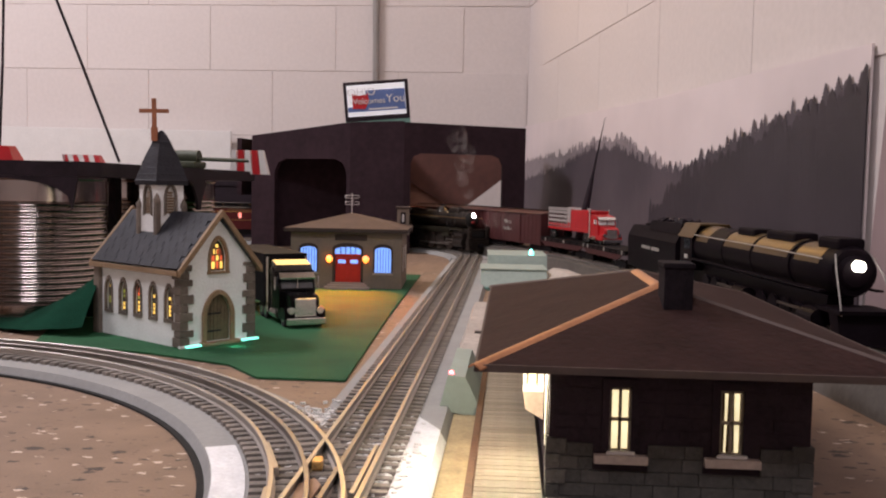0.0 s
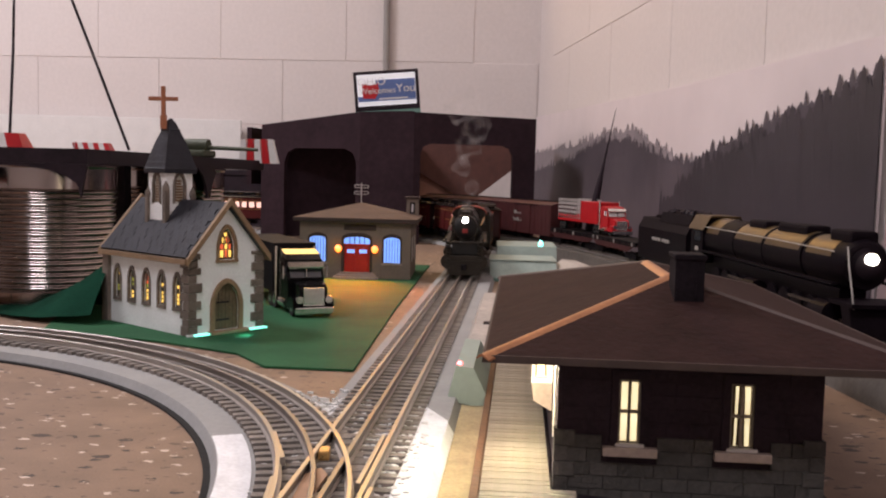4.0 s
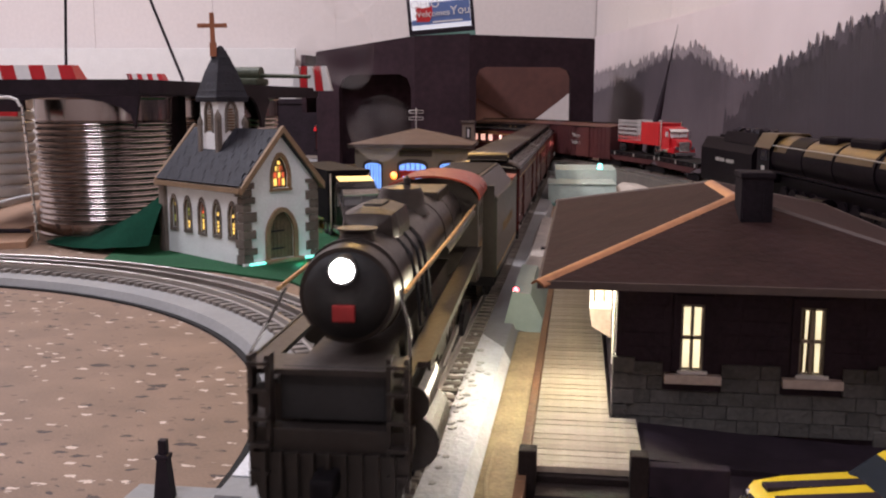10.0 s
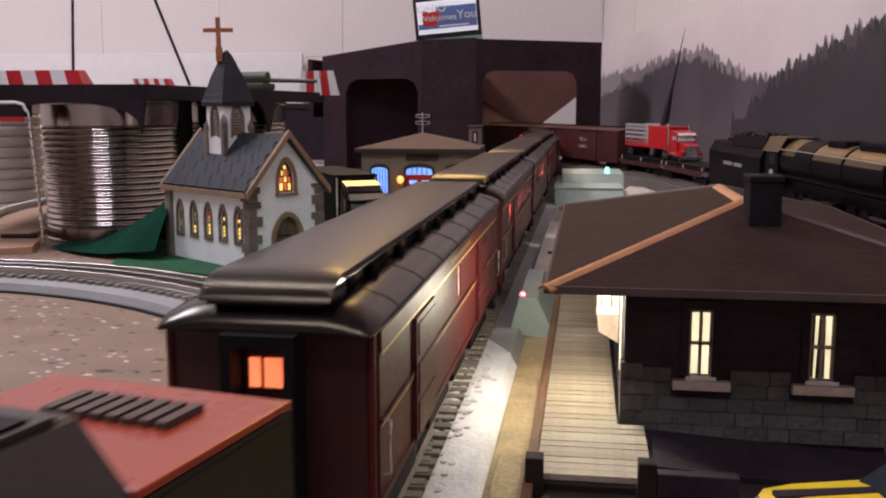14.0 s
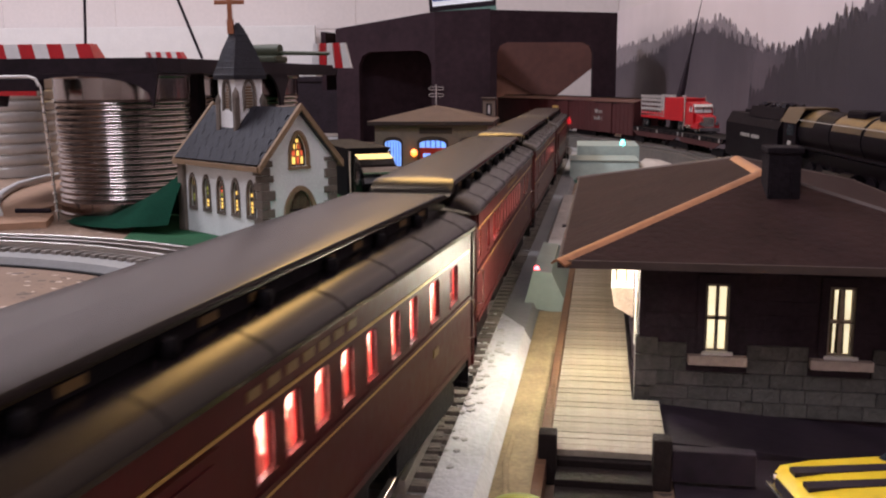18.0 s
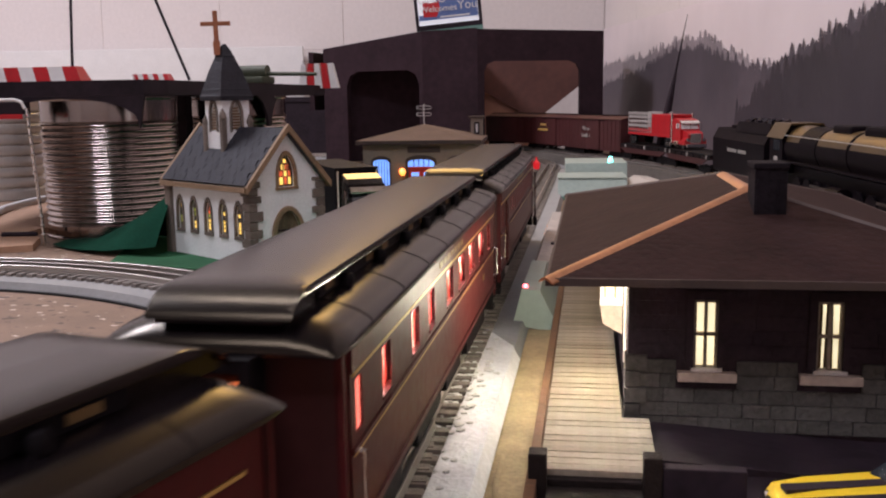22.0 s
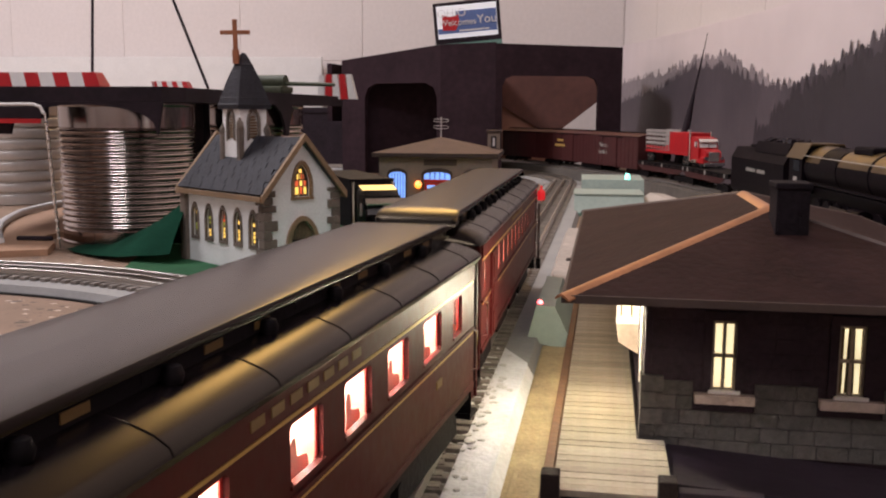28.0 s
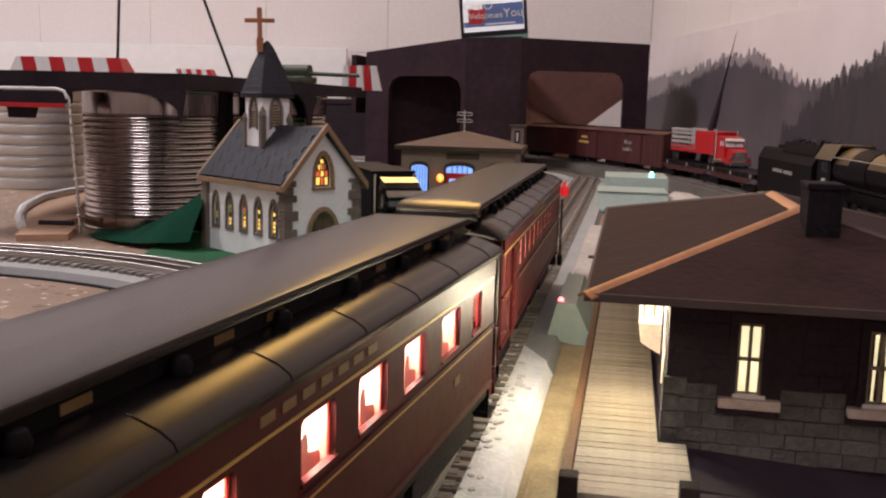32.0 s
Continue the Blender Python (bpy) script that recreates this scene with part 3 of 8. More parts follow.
for x, y in ((0.45, -0.5), (-0.1, 2.8), (-2.2, 2.8), (-1.0, 1.1)):
    share(leg, "table_leg", pose(x, y, 0), table)

# ---- track lines ----
MAIN_X, R_MAIN = -0.087, 0.457
BEND_Y, BEND_R = 0.34, 1.25
RAIL_Z, GAUGE = 0.0155, 0.0345
TIE_BASE = 0.0052
BED = TIE_BASE + 0.0026


def main_line(s):
    """Place and heading at a length along the main line: a wide bend, straight ahead, then a left-hand curve, then away to the left."""
    if s < BEND_Y:
        a = (BEND_Y - s) / BEND_R
        return Vector((MAIN_X - BEND_R * (1 - math.cos(a)), BEND_Y - BEND_R * math.sin(a), 0)), -a
    if s <= 2.0:
        return Vector((MAIN_X, s, 0)), 0.0
    a = (s - 2.0) / R_MAIN
    if a <= math.pi / 2:
        return Vector((MAIN_X - R_MAIN + R_MAIN * math.cos(a), 2.0 + R_MAIN * math.sin(a), 0)), a
    return Vector((MAIN_X - R_MAIN - (s - 2.0 - R_MAIN * math.pi / 2), 2.0 + R_MAIN, 0)), math.pi / 2


def branch_line(s):
    """The curve that leaves the main line to the left at the turnout."""
    y0 = 0.325
    a = s / R_MAIN
    if a < 0:
        return Vector((MAIN_X, y0 + s, 0)), 0.0
    if a <= math.pi / 2:
        return Vector((MAIN_X - R_MAIN + R_MAIN * math.cos(a), y0 + R_MAIN * math.sin(a), 0)), a
    return Vector((MAIN_X - R_MAIN - (s - R_MAIN * math.pi / 2), y0 + R_MAIN, 0)), math.pi / 2


OUTER = [(0.422, -0.35), (0.387, -0.05), (0.352, 0.25), (0.317, 0.55), (0.2815, 0.85), (0.2465, 1.15), (0.217, 1.40), (0.180, 1.60), (0.130, 1.78), (0.055, 1.96), (-0.020, 2.12), (-0.090, 2.27), (-0.175, 2.39), (-0.30, 2.50), (-0.48, 2.56), (-0.72, 2.57)]
OUTER_LIFT = 0.020
OUTER_SCALE = 0.88


def outer_line(s):
    """The line along the mural, which bends behind to the left."""
    n = len(OUTER) - 1
    u = min(max(s, 0), n - 1e-6)
    i = int(u)
    f = u - i
    p = [Vector((*OUTER[min(max(i + k, 0), n)], 0)) for k in (-1, 0, 1, 2)]
    at = 0.5 * (2 * p[1] + (p[2] - p[0]) * f + (2 * p[0] - 5 * p[1] + 4 * p[2] - p[3]) * f * f + (3 * p[1] - p[0] - 3 * p[2] + p[3]) * f ** 3)
    d = 0.5 * ((p[2] - p[0]) + 2 * (2 * p[0] - 5 * p[1] + 4 * p[2] - p[3]) * f + 3 * (3 * p[1] - p[0] - 3 * p[2] + p[3]) * f * f)
    return at, math.atan2(-d.x, d.y)


def even(line, lo, hi, step, fine=400):
    """Poses at even steps along a line of uneven parameter."""
    pts = [line(lo + (hi - lo) * k / fine) for k in range(fine + 1)]
    out, run = [pts[0]], 0.0
    for (a, _), (b, h) in zip(pts, pts[1:]):
        run += (b - a).length
        if run >= step:
            run -= step
            out.append((b, h))
    return out


MIDDLE_RAIL = mat("dull_middle_rail", (0.30, 0.27, 0.25), 0.38, 0.85, spread=0.12, scale=30, bump=0.0)
RAIL_SECTION = [(-0.0022, 0), (0.0022, 0), (0.0022, 0.0008), (0.0007, 0.0013), (0.0007, 0.0040), (0.0013, 0.0046), (0.0013, 0.0056), (0.0010, 0.0058), (-0.0010, 0.0058), (-0.0013, 0.0056), (-0.0013, 0.0046), (-0.0007, 0.0040), (-0.0007, 0.0013), (-0.0022, 0.0008)]


def offset_path(line, lo, hi, side, z, step=0.02):
    out = []
    for p, h in even(line, lo, hi, step):
        out.append((p.x + side * math.cos(h), p.y + side * math.sin(h), z))
    return out


def lay_track(name, label, line, lo, hi, z=0.0, tie_step=0.0115, ties_single=None, width=0.056, gaps=()):
    """A stretch of three-rail track: ties, two running rails and the blackened middle rail."""
    tr = thing(name, label, "track", kind="structure")
    first = None
    joined = bmesh.new()
    count = 0
    for p, h in even(line, lo, hi, tie_step, 2000):
        m = Matrix.Translation((p.x, p.y, z + TIE_BASE)) @ pose(0, 0, 0, 0, 0, math.degrees(h))
        if ties_single and ties_single(p) and count < 290:
            count += 1
            if first is None:
                first = part("tie", boxm(-width / 2, width / 2, -0.0029, 0.0029, 0, 0.0046), TIE, tr, m=m)
            else:
                share(first, "tie", m, tr)
        else:
            k = len(joined.verts)
            box(joined, -width / 2, width / 2, -0.0029, 0.0029, 0, 0.0046)
            joined.verts.ensure_lookup_table()
            bmesh.ops.transform(joined, matrix=m, verts=joined.verts[k:])
    if len(joined.verts):
        tagged(part("tie_row", joined, TIE, tr), kind="stuff")
    else:
        joined.free()
    base = z + RAIL_Z - 0.0058
    for side, material in ((-GAUGE / 2, RAIL), (0, MIDDLE_RAIL), (GAUGE / 2, RAIL)):
        part("rail" if side else "middle_rail", sweep(bmesh.new(), offset_path(line, lo, hi, side, base), RAIL_SECTION), material, tr)
    return tr


def roadbed(name, label, line, lo, hi, left, right, material, z0=0.0, z1=BED, step=0.02):
    sec = [(-left, z0), (right, z0), (right - 0.004, z1), (-left + 0.004, z1)]
    return structure(name, sweep(bmesh.new(), [(p.x, p.y, 0) for p, h in even(line, lo, hi, step)], sec), material, label)


roadbed("roadbed_main", "grey painted foam roadbed under the main track", main_line, -0.6, 2.0, 0.040, 0.049, GREY_FOAM)
roadbed("roadbed_loop", "grey painted foam roadbed under the far curve", main_line, 2.0, 4.4, 0.045, 0.049, GREY_FOAM)
roadbed("roadbed_branch", "grey painted foam roadbed under the curved branch track", branch_line, 0.0, 1.7, 0.0515, 0.040, GREY_FOAM, z1=BED - 0.0004)
structure("felt_edge", sweep(bmesh.new(), [(p.x, p.y, 0) for p, h in even(branch_line, 0.0, 1.7, 0.02)], [(-0.0545, 0.0), (-0.045, 0.0), (-0.045, 0.0016), (-0.0545, 0.0016)]), FELT, "black felt strip showing under the roadbed edge")
roadbed("roadbed_outer", "dark grey raised roadbed under the outer track", outer_line, 0, 14.99, 0.045, 0.045, mat("dark_roadbed", (0.10, 0.088, 0.08), 0.85, spread=0.25, scale=25, bump=0.3), z1=BED + OUTER_LIFT)
# snow-white painted stretch of the roadbed beside the turnout
structure("white_roadbed_patch", prism(bmesh.new(), [(-0.0590, 0.20), (-0.0422, 0.20), (-0.0422, 0.556), (-0.0590, 0.590)], "z", BED, BED + 0.0006), WHITE_FOAM, "white painted strip of foam roadbed beside the turnout")

structure("white_roadbed_edge", prism(bmesh.new(), [(-0.0422, BED + 0.0006), (-0.0422, BED), (-0.0382, 0.0), (-0.0374, 0.0006)], "y", 0.20, 0.552), WHITE_FOAM, "white painted sloping edge of the foam roadbed")

flake_rng = random.Random(11)
bm = bmesh.new()
for x0, x1, y0, y1, count in ((-0.118, -0.070, 0.42, 0.545, 420), (-0.080, -0.056, 0.36, 0.57, 420), (-0.150, -0.100, 0.53, 0.61, 240)):
    for k in range(count):
        x, y, r = flake_rng.gauss((x0 + x1) / 2, (x1 - x0) / 3.2), flake_rng.gauss((y0 + y1) / 2, (y1 - y0) / 4), flake_rng.uniform(0.0008, 0.0026)
        turn = flake_rng.uniform(0, 6)
        prism(bm, [(x + r * flake_rng.uniform(0.6, 1.2) * math.cos(turn + q * 1.257), y + r * flake_rng.uniform(0.6, 1.2) * math.sin(turn + q * 1.257)) for q in range(5)], "z", BED - 0.0008, BED + flake_rng.uniform(0.0006, 0.0016))
structure("snow_ballast", bm, SNOW, "snow-white plaster crumbs between the ties of the turnout")

lay_track("track_main", "three-rail main track with brown ties and worn bright rails", main_line, -0.55, 4.3, ties_single=lambda p: 0.25 < p.y < 1.9 and abs(p.x - MAIN_X) < 0.02)
lay_track("track_branch", "curved three-rail branch track leaving the turnout", branch_line, 0.0, 1.65, z=0.0004, ties_single=lambda p: p.y > 0.36)
lay_track("track_outer", "three-rail outer track beside the mural", outer_line, 0, 14.9, z=OUTER_LIFT)

# ---- green mat ----
bm = bmesh.new()
prism(bm, [(-0.132, 0.728), (-0.146, 1.10), (-0.160, 1.66), (-0.42, 1.70), (-0.60, 1.50), (-0.52, 1.05), (-0.46, 0.86), (-0.33, 0.82), (-0.243, 0.778), (-0.205, 0.728)], "z", 0.0004, 0.0022)
structure("green_mat", bm, MAT_GREEN, "green grass mat lying on the table round church and fire house")


# ---- church ----
def church():
    W, L, H, PK = 0.086, 0.145, 0.0785, 0.126
    ch = thing("church", "white plaster model church with slate roof, stone corners and lit windows", "church", pose(-0.3105, 0.846, 0.0022, 0, 0, 54))
    mid = W / 2
    # front gable wall with door and window openings
    door = arch(0.030, 0.046, 0.026, 6, True, mid, 0.003)
    rose = arch(0.0185, 0.030, 0.0125, 6, True, mid, 0.0715)
    front = part("front_wall", hollow_wall(bmesh.new(), [(0, 0), (W, 0), (W, H), (mid, PK - 0.004), (0, H)], [door, rose], "y", 0, 0.004), PLASTER, ch)
    part("rear_wall", prism(bmesh.new(), [(0, 0), (W, 0), (W, H), (mid, PK - 0.004), (0, H)], "y", L - 0.004, L), PLASTER, ch)
    centres = [0.018 + 0.0265 * k for k in range(5)]
    lancets = [arch(0.0105, 0.031, 0.020, 5, True, c, 0.026) for c in centres]
    left = part("side_wall", hollow_wall(bmesh.new(), [(0.004, 0), (L - 0.004, 0), (L - 0.004, H), (0.004, H)], lancets, "x", 0, 0.004), PLASTER, ch)
    part("side_wall", boxm(W - 0.004, W, 0.004, L - 0.004, 0, H), PLASTER, ch)
    part("floor_slab", boxm(0.004, W - 0.004, 0.004, L - 0.004, 0.0, 0.002), QUOIN, ch)
    # side windows: stone frame, leaded pane and coloured lights
    for k, c in enumerate(centres):
        outer, inner = arch(0.0150, 0.0365, 0.0220, 5, True, c, 0.0240), arch(0.0098, 0.0300, 0.020, 5, True, c, 0.0265)
        win = part("window", prism(bmesh.new(), arch(0.0105, 0.031, 0.020, 5, True, c, 0.026), "x", 0.0022, 0.003), DARK_PANE, left)
        part("window_frame", ringed(bmesh.new(), outer, inner, "x", -0.0012, 0.0008), QUOIN, left)
        part("window_sill", boxm(-0.0014, 0.0008, c - 0.0074, c + 0.0074, 0.0225, 0.0262), QUOIN, left)
        rnd = random.Random(k)
        for row in range(6):
            for col in (-1, 1):
                if row == 5 and col > 0 or rnd.random() < 0.28:
                    continue
                z, x = 0.0280 + 0.0040 * row + rnd.uniform(-0.0005, 0.0005), c + (col * 0.0017 if row < 5 else 0.0)
                part("glass_light", boxm(0.0016, 0.0021, x - 0.0012, x + rnd.uniform(0.0007, 0.0013), z, z + rnd.uniform(0.0022, 0.0034)), rnd.choice((AMBER_PANE, AMBER_PANE, GREEN_PANE, RED_PANE) if row else (AMBER_PANE,)), win)
    # front window with tracery and coloured lights
    part("rose_frame", ringed(bmesh.new(), arch(0.0245, 0.0360, 0.0140, 6, True, mid, 0.0697), arch(0.0180, 0.0295, 0.0125, 6, True, mid, 0.0720), "y", -0.0016, 0.0008), TRIM_TAN, front)
    part("rose_sill", boxm(mid - 0.0130, mid + 0.0130, -0.0018, 0.001, 0.0685, 0.0712), TRIM_TAN, front)
    rose_pane = part("rose_pane", prism(bmesh.new(), rose, "y", 0.0024, 0.0032), DARK_PANE, front)
    for x, z, w, h, g in ((-0.0052, 0.0757, 0.003, 0.0055, AMBER_PANE), (-0.0016, 0.0757, 0.003, 0.0055, RED_PANE), (0.002, 0.0757, 0.0032, 0.0055, AMBER_PANE), (-0.0052, 0.082, 0.003, 0.004, RED_PANE), (-0.0016, 0.082, 0.003, 0.004, AMBER_PANE), (0.002, 0.082, 0.003, 0.004, RED_PANE), (-0.0032, 0.087, 0.0028, 0.004, AMBER_PANE), (0.0006, 0.087, 0.0026, 0.004, RED_PANE), (-0.0012, 0.092, 0.0024, 0.0028, AMBER_PANE)):
        part("glass_light", boxm(mid + 1.25 * x, mid + 1.25 * (x + w), 0.0018, 0.0023, 0.0735 + 1.25 * (z - 0.0757), 0.0735 + 1.25 * (z + h - 0.0757)), g, rose_pane)
    for x in (-0.0022, 0.0014):
        part("tracery_bar", boxm(mid + 1.25 * x, mid + 1.25 * x + 0.0008, 0.0006, 0.0018, 0.0720, 0.0945), TRIM_TAN, front)
    # door
    part("door_frame", ringed(bmesh.new(), arch(0.038, 0.053, 0.029, 6, True, mid, 0.0), arch(0.029, 0.0455, 0.026, 6, True, mid, 0.003), "y", -0.0022, 0.001), TRIM_TAN, front)
    dr = part("door", prism(bmesh.new(), arch(0.030, 0.046, 0.026, 6, True, mid, 0.003), "y", 0.0022, 0.0034), DOOR_WOOD, front)
    for k in range(6):
        x = mid - 0.0122 + k * 0.0042
        top = 0.036 + 0.010 * (1 - abs(x + 0.0018 - mid) / 0.0125)
        part("door_plank", boxm(x, x + 0.0037, 0.0012, 0.0022, 0.0035, top), DOOR_WOOD, dr)
    for z in (0.012, 0.029):
        part("hinge_strap", boxm(mid - 0.011, mid + 0.004, 0.0006, 0.0012, z, z + 0.0016), BLACK, dr)
    part("door_step", boxm(mid - 0.022, mid + 0.022, -0.009, 0.0, 0.0, 0.003, 0.0006), TRIM_TAN, ch)
    part("footing", boxm(-0.0025, W + 0.0025, -0.003, 0.0, 0.0, 0.0022), PLASTER, ch)
    part("led_strip", boxm(0.004, W + 0.004, -0.0046, -0.0032, 0.0, 0.0018), TEAL_LED, ch, "teal glowing light strip")
    # quoins
    rnd = random.Random(2)
    for xc in (0.0, W):
        z, n = 0.0, 0
        while z < H - 0.002:
            h = rnd.uniform(0.0065, 0.0095)
            w = (0.0125 if n % 2 else 0.008) * rnd.uniform(0.9, 1.15)
            d = (0.008 if n % 2 else 0.012) * rnd.uniform(0.9, 1.1)
            x0, x1 = (-0.0016, w) if xc == 0 else (W - w, W + 0.0016)
            part("quoin", boxm(x0, x1, -0.0018, d, z + 0.0003, min(z + h, H), 0.0006), QUOIN, ch)
            z, n = z + h, n + 1
    for x in (-0.004, W):
        part("buttress", prism(bmesh.new(), [(L - 0.008, 0), (L + 0.004, 0), (L + 0.002, H * 0.9), (L - 0.008, H)], "x", x, x + 0.004), QUOIN, ch)
    # roof with slate courses
    for sgn in (-1, 1):
        run, rise = mid + 0.004, PK - H + 0.0044
        ang = math.atan2(rise, run)
        length = math.hypot(run, rise)
        roof = part("roof", boxm(0, length, -0.005, L + 0.004, -0.0022, 0.0), SLATE, ch, m=Matrix.Translation((mid, 0, PK)) @ (pose(0, 0, 0, 0, math.degrees(ang), 0) if sgn > 0 else Matrix.Scale(-1, 4, (1, 0, 0)) @ pose(0, 0, 0, 0, math.degrees(ang), 0)))
        if sgn < 0:
            roof.matrix_basis = Matrix.Translation((mid, 0, PK)) @ pose(0, 0, 0, 0, 180 - math.degrees(ang), 0)
        first = None
        rows, cols = 9, 13
        for r in range(rows):
            for c in range(cols):
                m = pose(length - 0.004 - r * (length - 0.008) / (rows - 1) * 0.96, -0.003 + (c + (0.5 if r % 2 else 0)) * (L + 0.002) / (cols + 0.5) + 0.005, (0.0006 if sgn > 0 else -0.0028) + 0.0002 * (c % 2), 0, (3 if sgn > 0 else -3), 0)
                if first is None:
                    first = part("slate", boxm(-0.0042, 0.0042, -0.0052, 0.0052, -0.0004, 0.0004), SLATE, roof, m=m)
                else:
                    share(first, "slate", m, roof)
    for y, w in ((-0.0075, 0.004), (L + 0.003, 0.004)):
        part("barge_board", prism(bmesh.new(), [(-0.006, H - 0.0105), (mid, PK - 0.0015), (W + 0.006, H - 0.0105), (W + 0.006, H - 0.0035), (mid, PK + 0.0052), (-0.006, H - 0.0035)], "y", y, y + w), TRIM_TAN, ch)
    part("gutter", boxm(-0.0080, -0.0040, -0.005, L + 0.004, H - 0.0095, H - 0.0048), TRIM_TAN, ch)
    part("gutter", boxm(W + 0.0040, W + 0.0080, -0.005, L + 0.004, H - 0.0095, H - 0.0048), TRIM_TAN, ch)
    # tower
    cx, cy, t = 0.0365, 0.086, 0.0155
    opening = arch(0.011, 0.028, 0.018, 5, True, cx, 0.124)
    opening_y = arch(0.011, 0.028, 0.018, 5, True, cy, 0.124)
    tw = part("tower", hollow_wall(bmesh.new(), [(cx - t, 0.075), (cx + t, 0.075), (cx + t, 0.157), (cx - t, 0.157)], [opening], "y", cy - t, cy - t + 0.004), PLASTER, ch)
    part("tower_side", hollow_wall(bmesh.new(), [(cy - t + 0.004, 0.075), (cy + t, 0.075), (cy + t, 0.157), (cy - t + 0.004, 0.157)], [opening_y], "x", cx - t, cx - t + 0.004), PLASTER, tw)
    part("tower_core", boxm(cx - t + 0.004, cx + t, cy - t + 0.004, cy + t, 0.075, 0.157), PLASTER, tw)
    for sgn, axis in ((0, "y"), (1, "x")):
        c = cx if axis == "y" else cy
        fr = cy - t if axis == "y" else cx - t
        part("louvre_frame", ringed(bmesh.new(), arch(0.0155, 0.033, 0.019, 5, True, c, 0.1225), arch(0.0105, 0.0275, 0.018, 5, True, c, 0.1245), axis, fr - 0.0014, fr + 0.001), QUOIN, tw)
        for k in range(8):
            z = 0.1255 + k * 0.0028
            half = 0.0048 if k < 6 else 0.0028
            if axis == "y":
                part("louvre", boxm(c - half, c + half, fr + 0.0006, fr + 0.003, z, z + 0.0016), TRIM_TAN, tw)
            else:
                part("louvre", boxm(fr + 0.0006, fr + 0.003, c - half, c + half, z, z + 0.0016), TRIM_TAN, tw)
    for x, y, top in ((cx - t, cy - t, 0.146), (cx + t, cy - t, 0.140), (cx - t, cy + t, 0.140)):
        w = 0.0027
        part("tower_buttress", boxm(x - w, x + w, y - w, y + w, 0.076, top - 0.01, 0.0005), QUOIN, tw)
        part("buttress_cap", lathe(bmesh.new(), [(w * 1.4, top - 0.01), (w * 1.3, top - 0.006), (0.0004, top)], (x, y, 0), 8), QUOIN, tw)
    bm = bmesh.new()
    lathe(bm, [(0.0262, 0.1535), (0.0268, 0.157), (0.0225, 0.168), (0.0165, 0.183), (0.0055, 0.204), (0.0015, 0.209)], (cx, cy, 0), 4)
    bmesh.ops.rotate(bm, verts=bm.verts, cent=(cx, cy, 0), matrix=Matrix.Rotation(radians(45), 3, "Z"))
    spire = part("spire", bm, SLATE, ch, "dark slate broach spire")
    for k in range(7):
        z = 0.1575 + k * 0.0065
        r = (0.0269 - (z - 0.157) * 0.44)
        bm = bmesh.new()
        lathe(bm, [(r, z), (r + 0.0006, z + 0.0004), (r - 0.0012, z + 0.0022)], (cx, cy, 0), 4)
        bmesh.ops.rotate(bm, verts=bm.verts, cent=(cx, cy, 0), matrix=Matrix.Rotation(radians(45), 3, "Z"))
        part("slate_course", bm, SLATE, spire)
    bm = boxm(-0.0022, 0.0022, -0.002, 0.002, 0.200, 0.241, 0.0004)
    box(bm, -0.0032, 0.0032, -0.003, 0.003, 0.198, 0.212, 0.0005)
    cr = part("cross", bm, CROSS_WOOD, ch, "orange wooden cross", m=Matrix.Translation((cx - 0.004, cy, 0)) @ pose(0, 0, 0, 0, -1.0, -40))
    part("cross_arm", boxm(-0.0145, 0.0145, -0.0018, 0.0018, 0.2265, 0.2305, 0.0004), CROSS_WOOD, cr)
    return ch


church()
bulb("church_lamp", (-0.335, 0.905, 0.06), 0.012, (1.0, 0.7, 0.3), 0.006)
bulb("church_floor_led", (-0.262, 0.868, 0.006), 0.006, (0.15, 1.0, 0.75), 0.003)


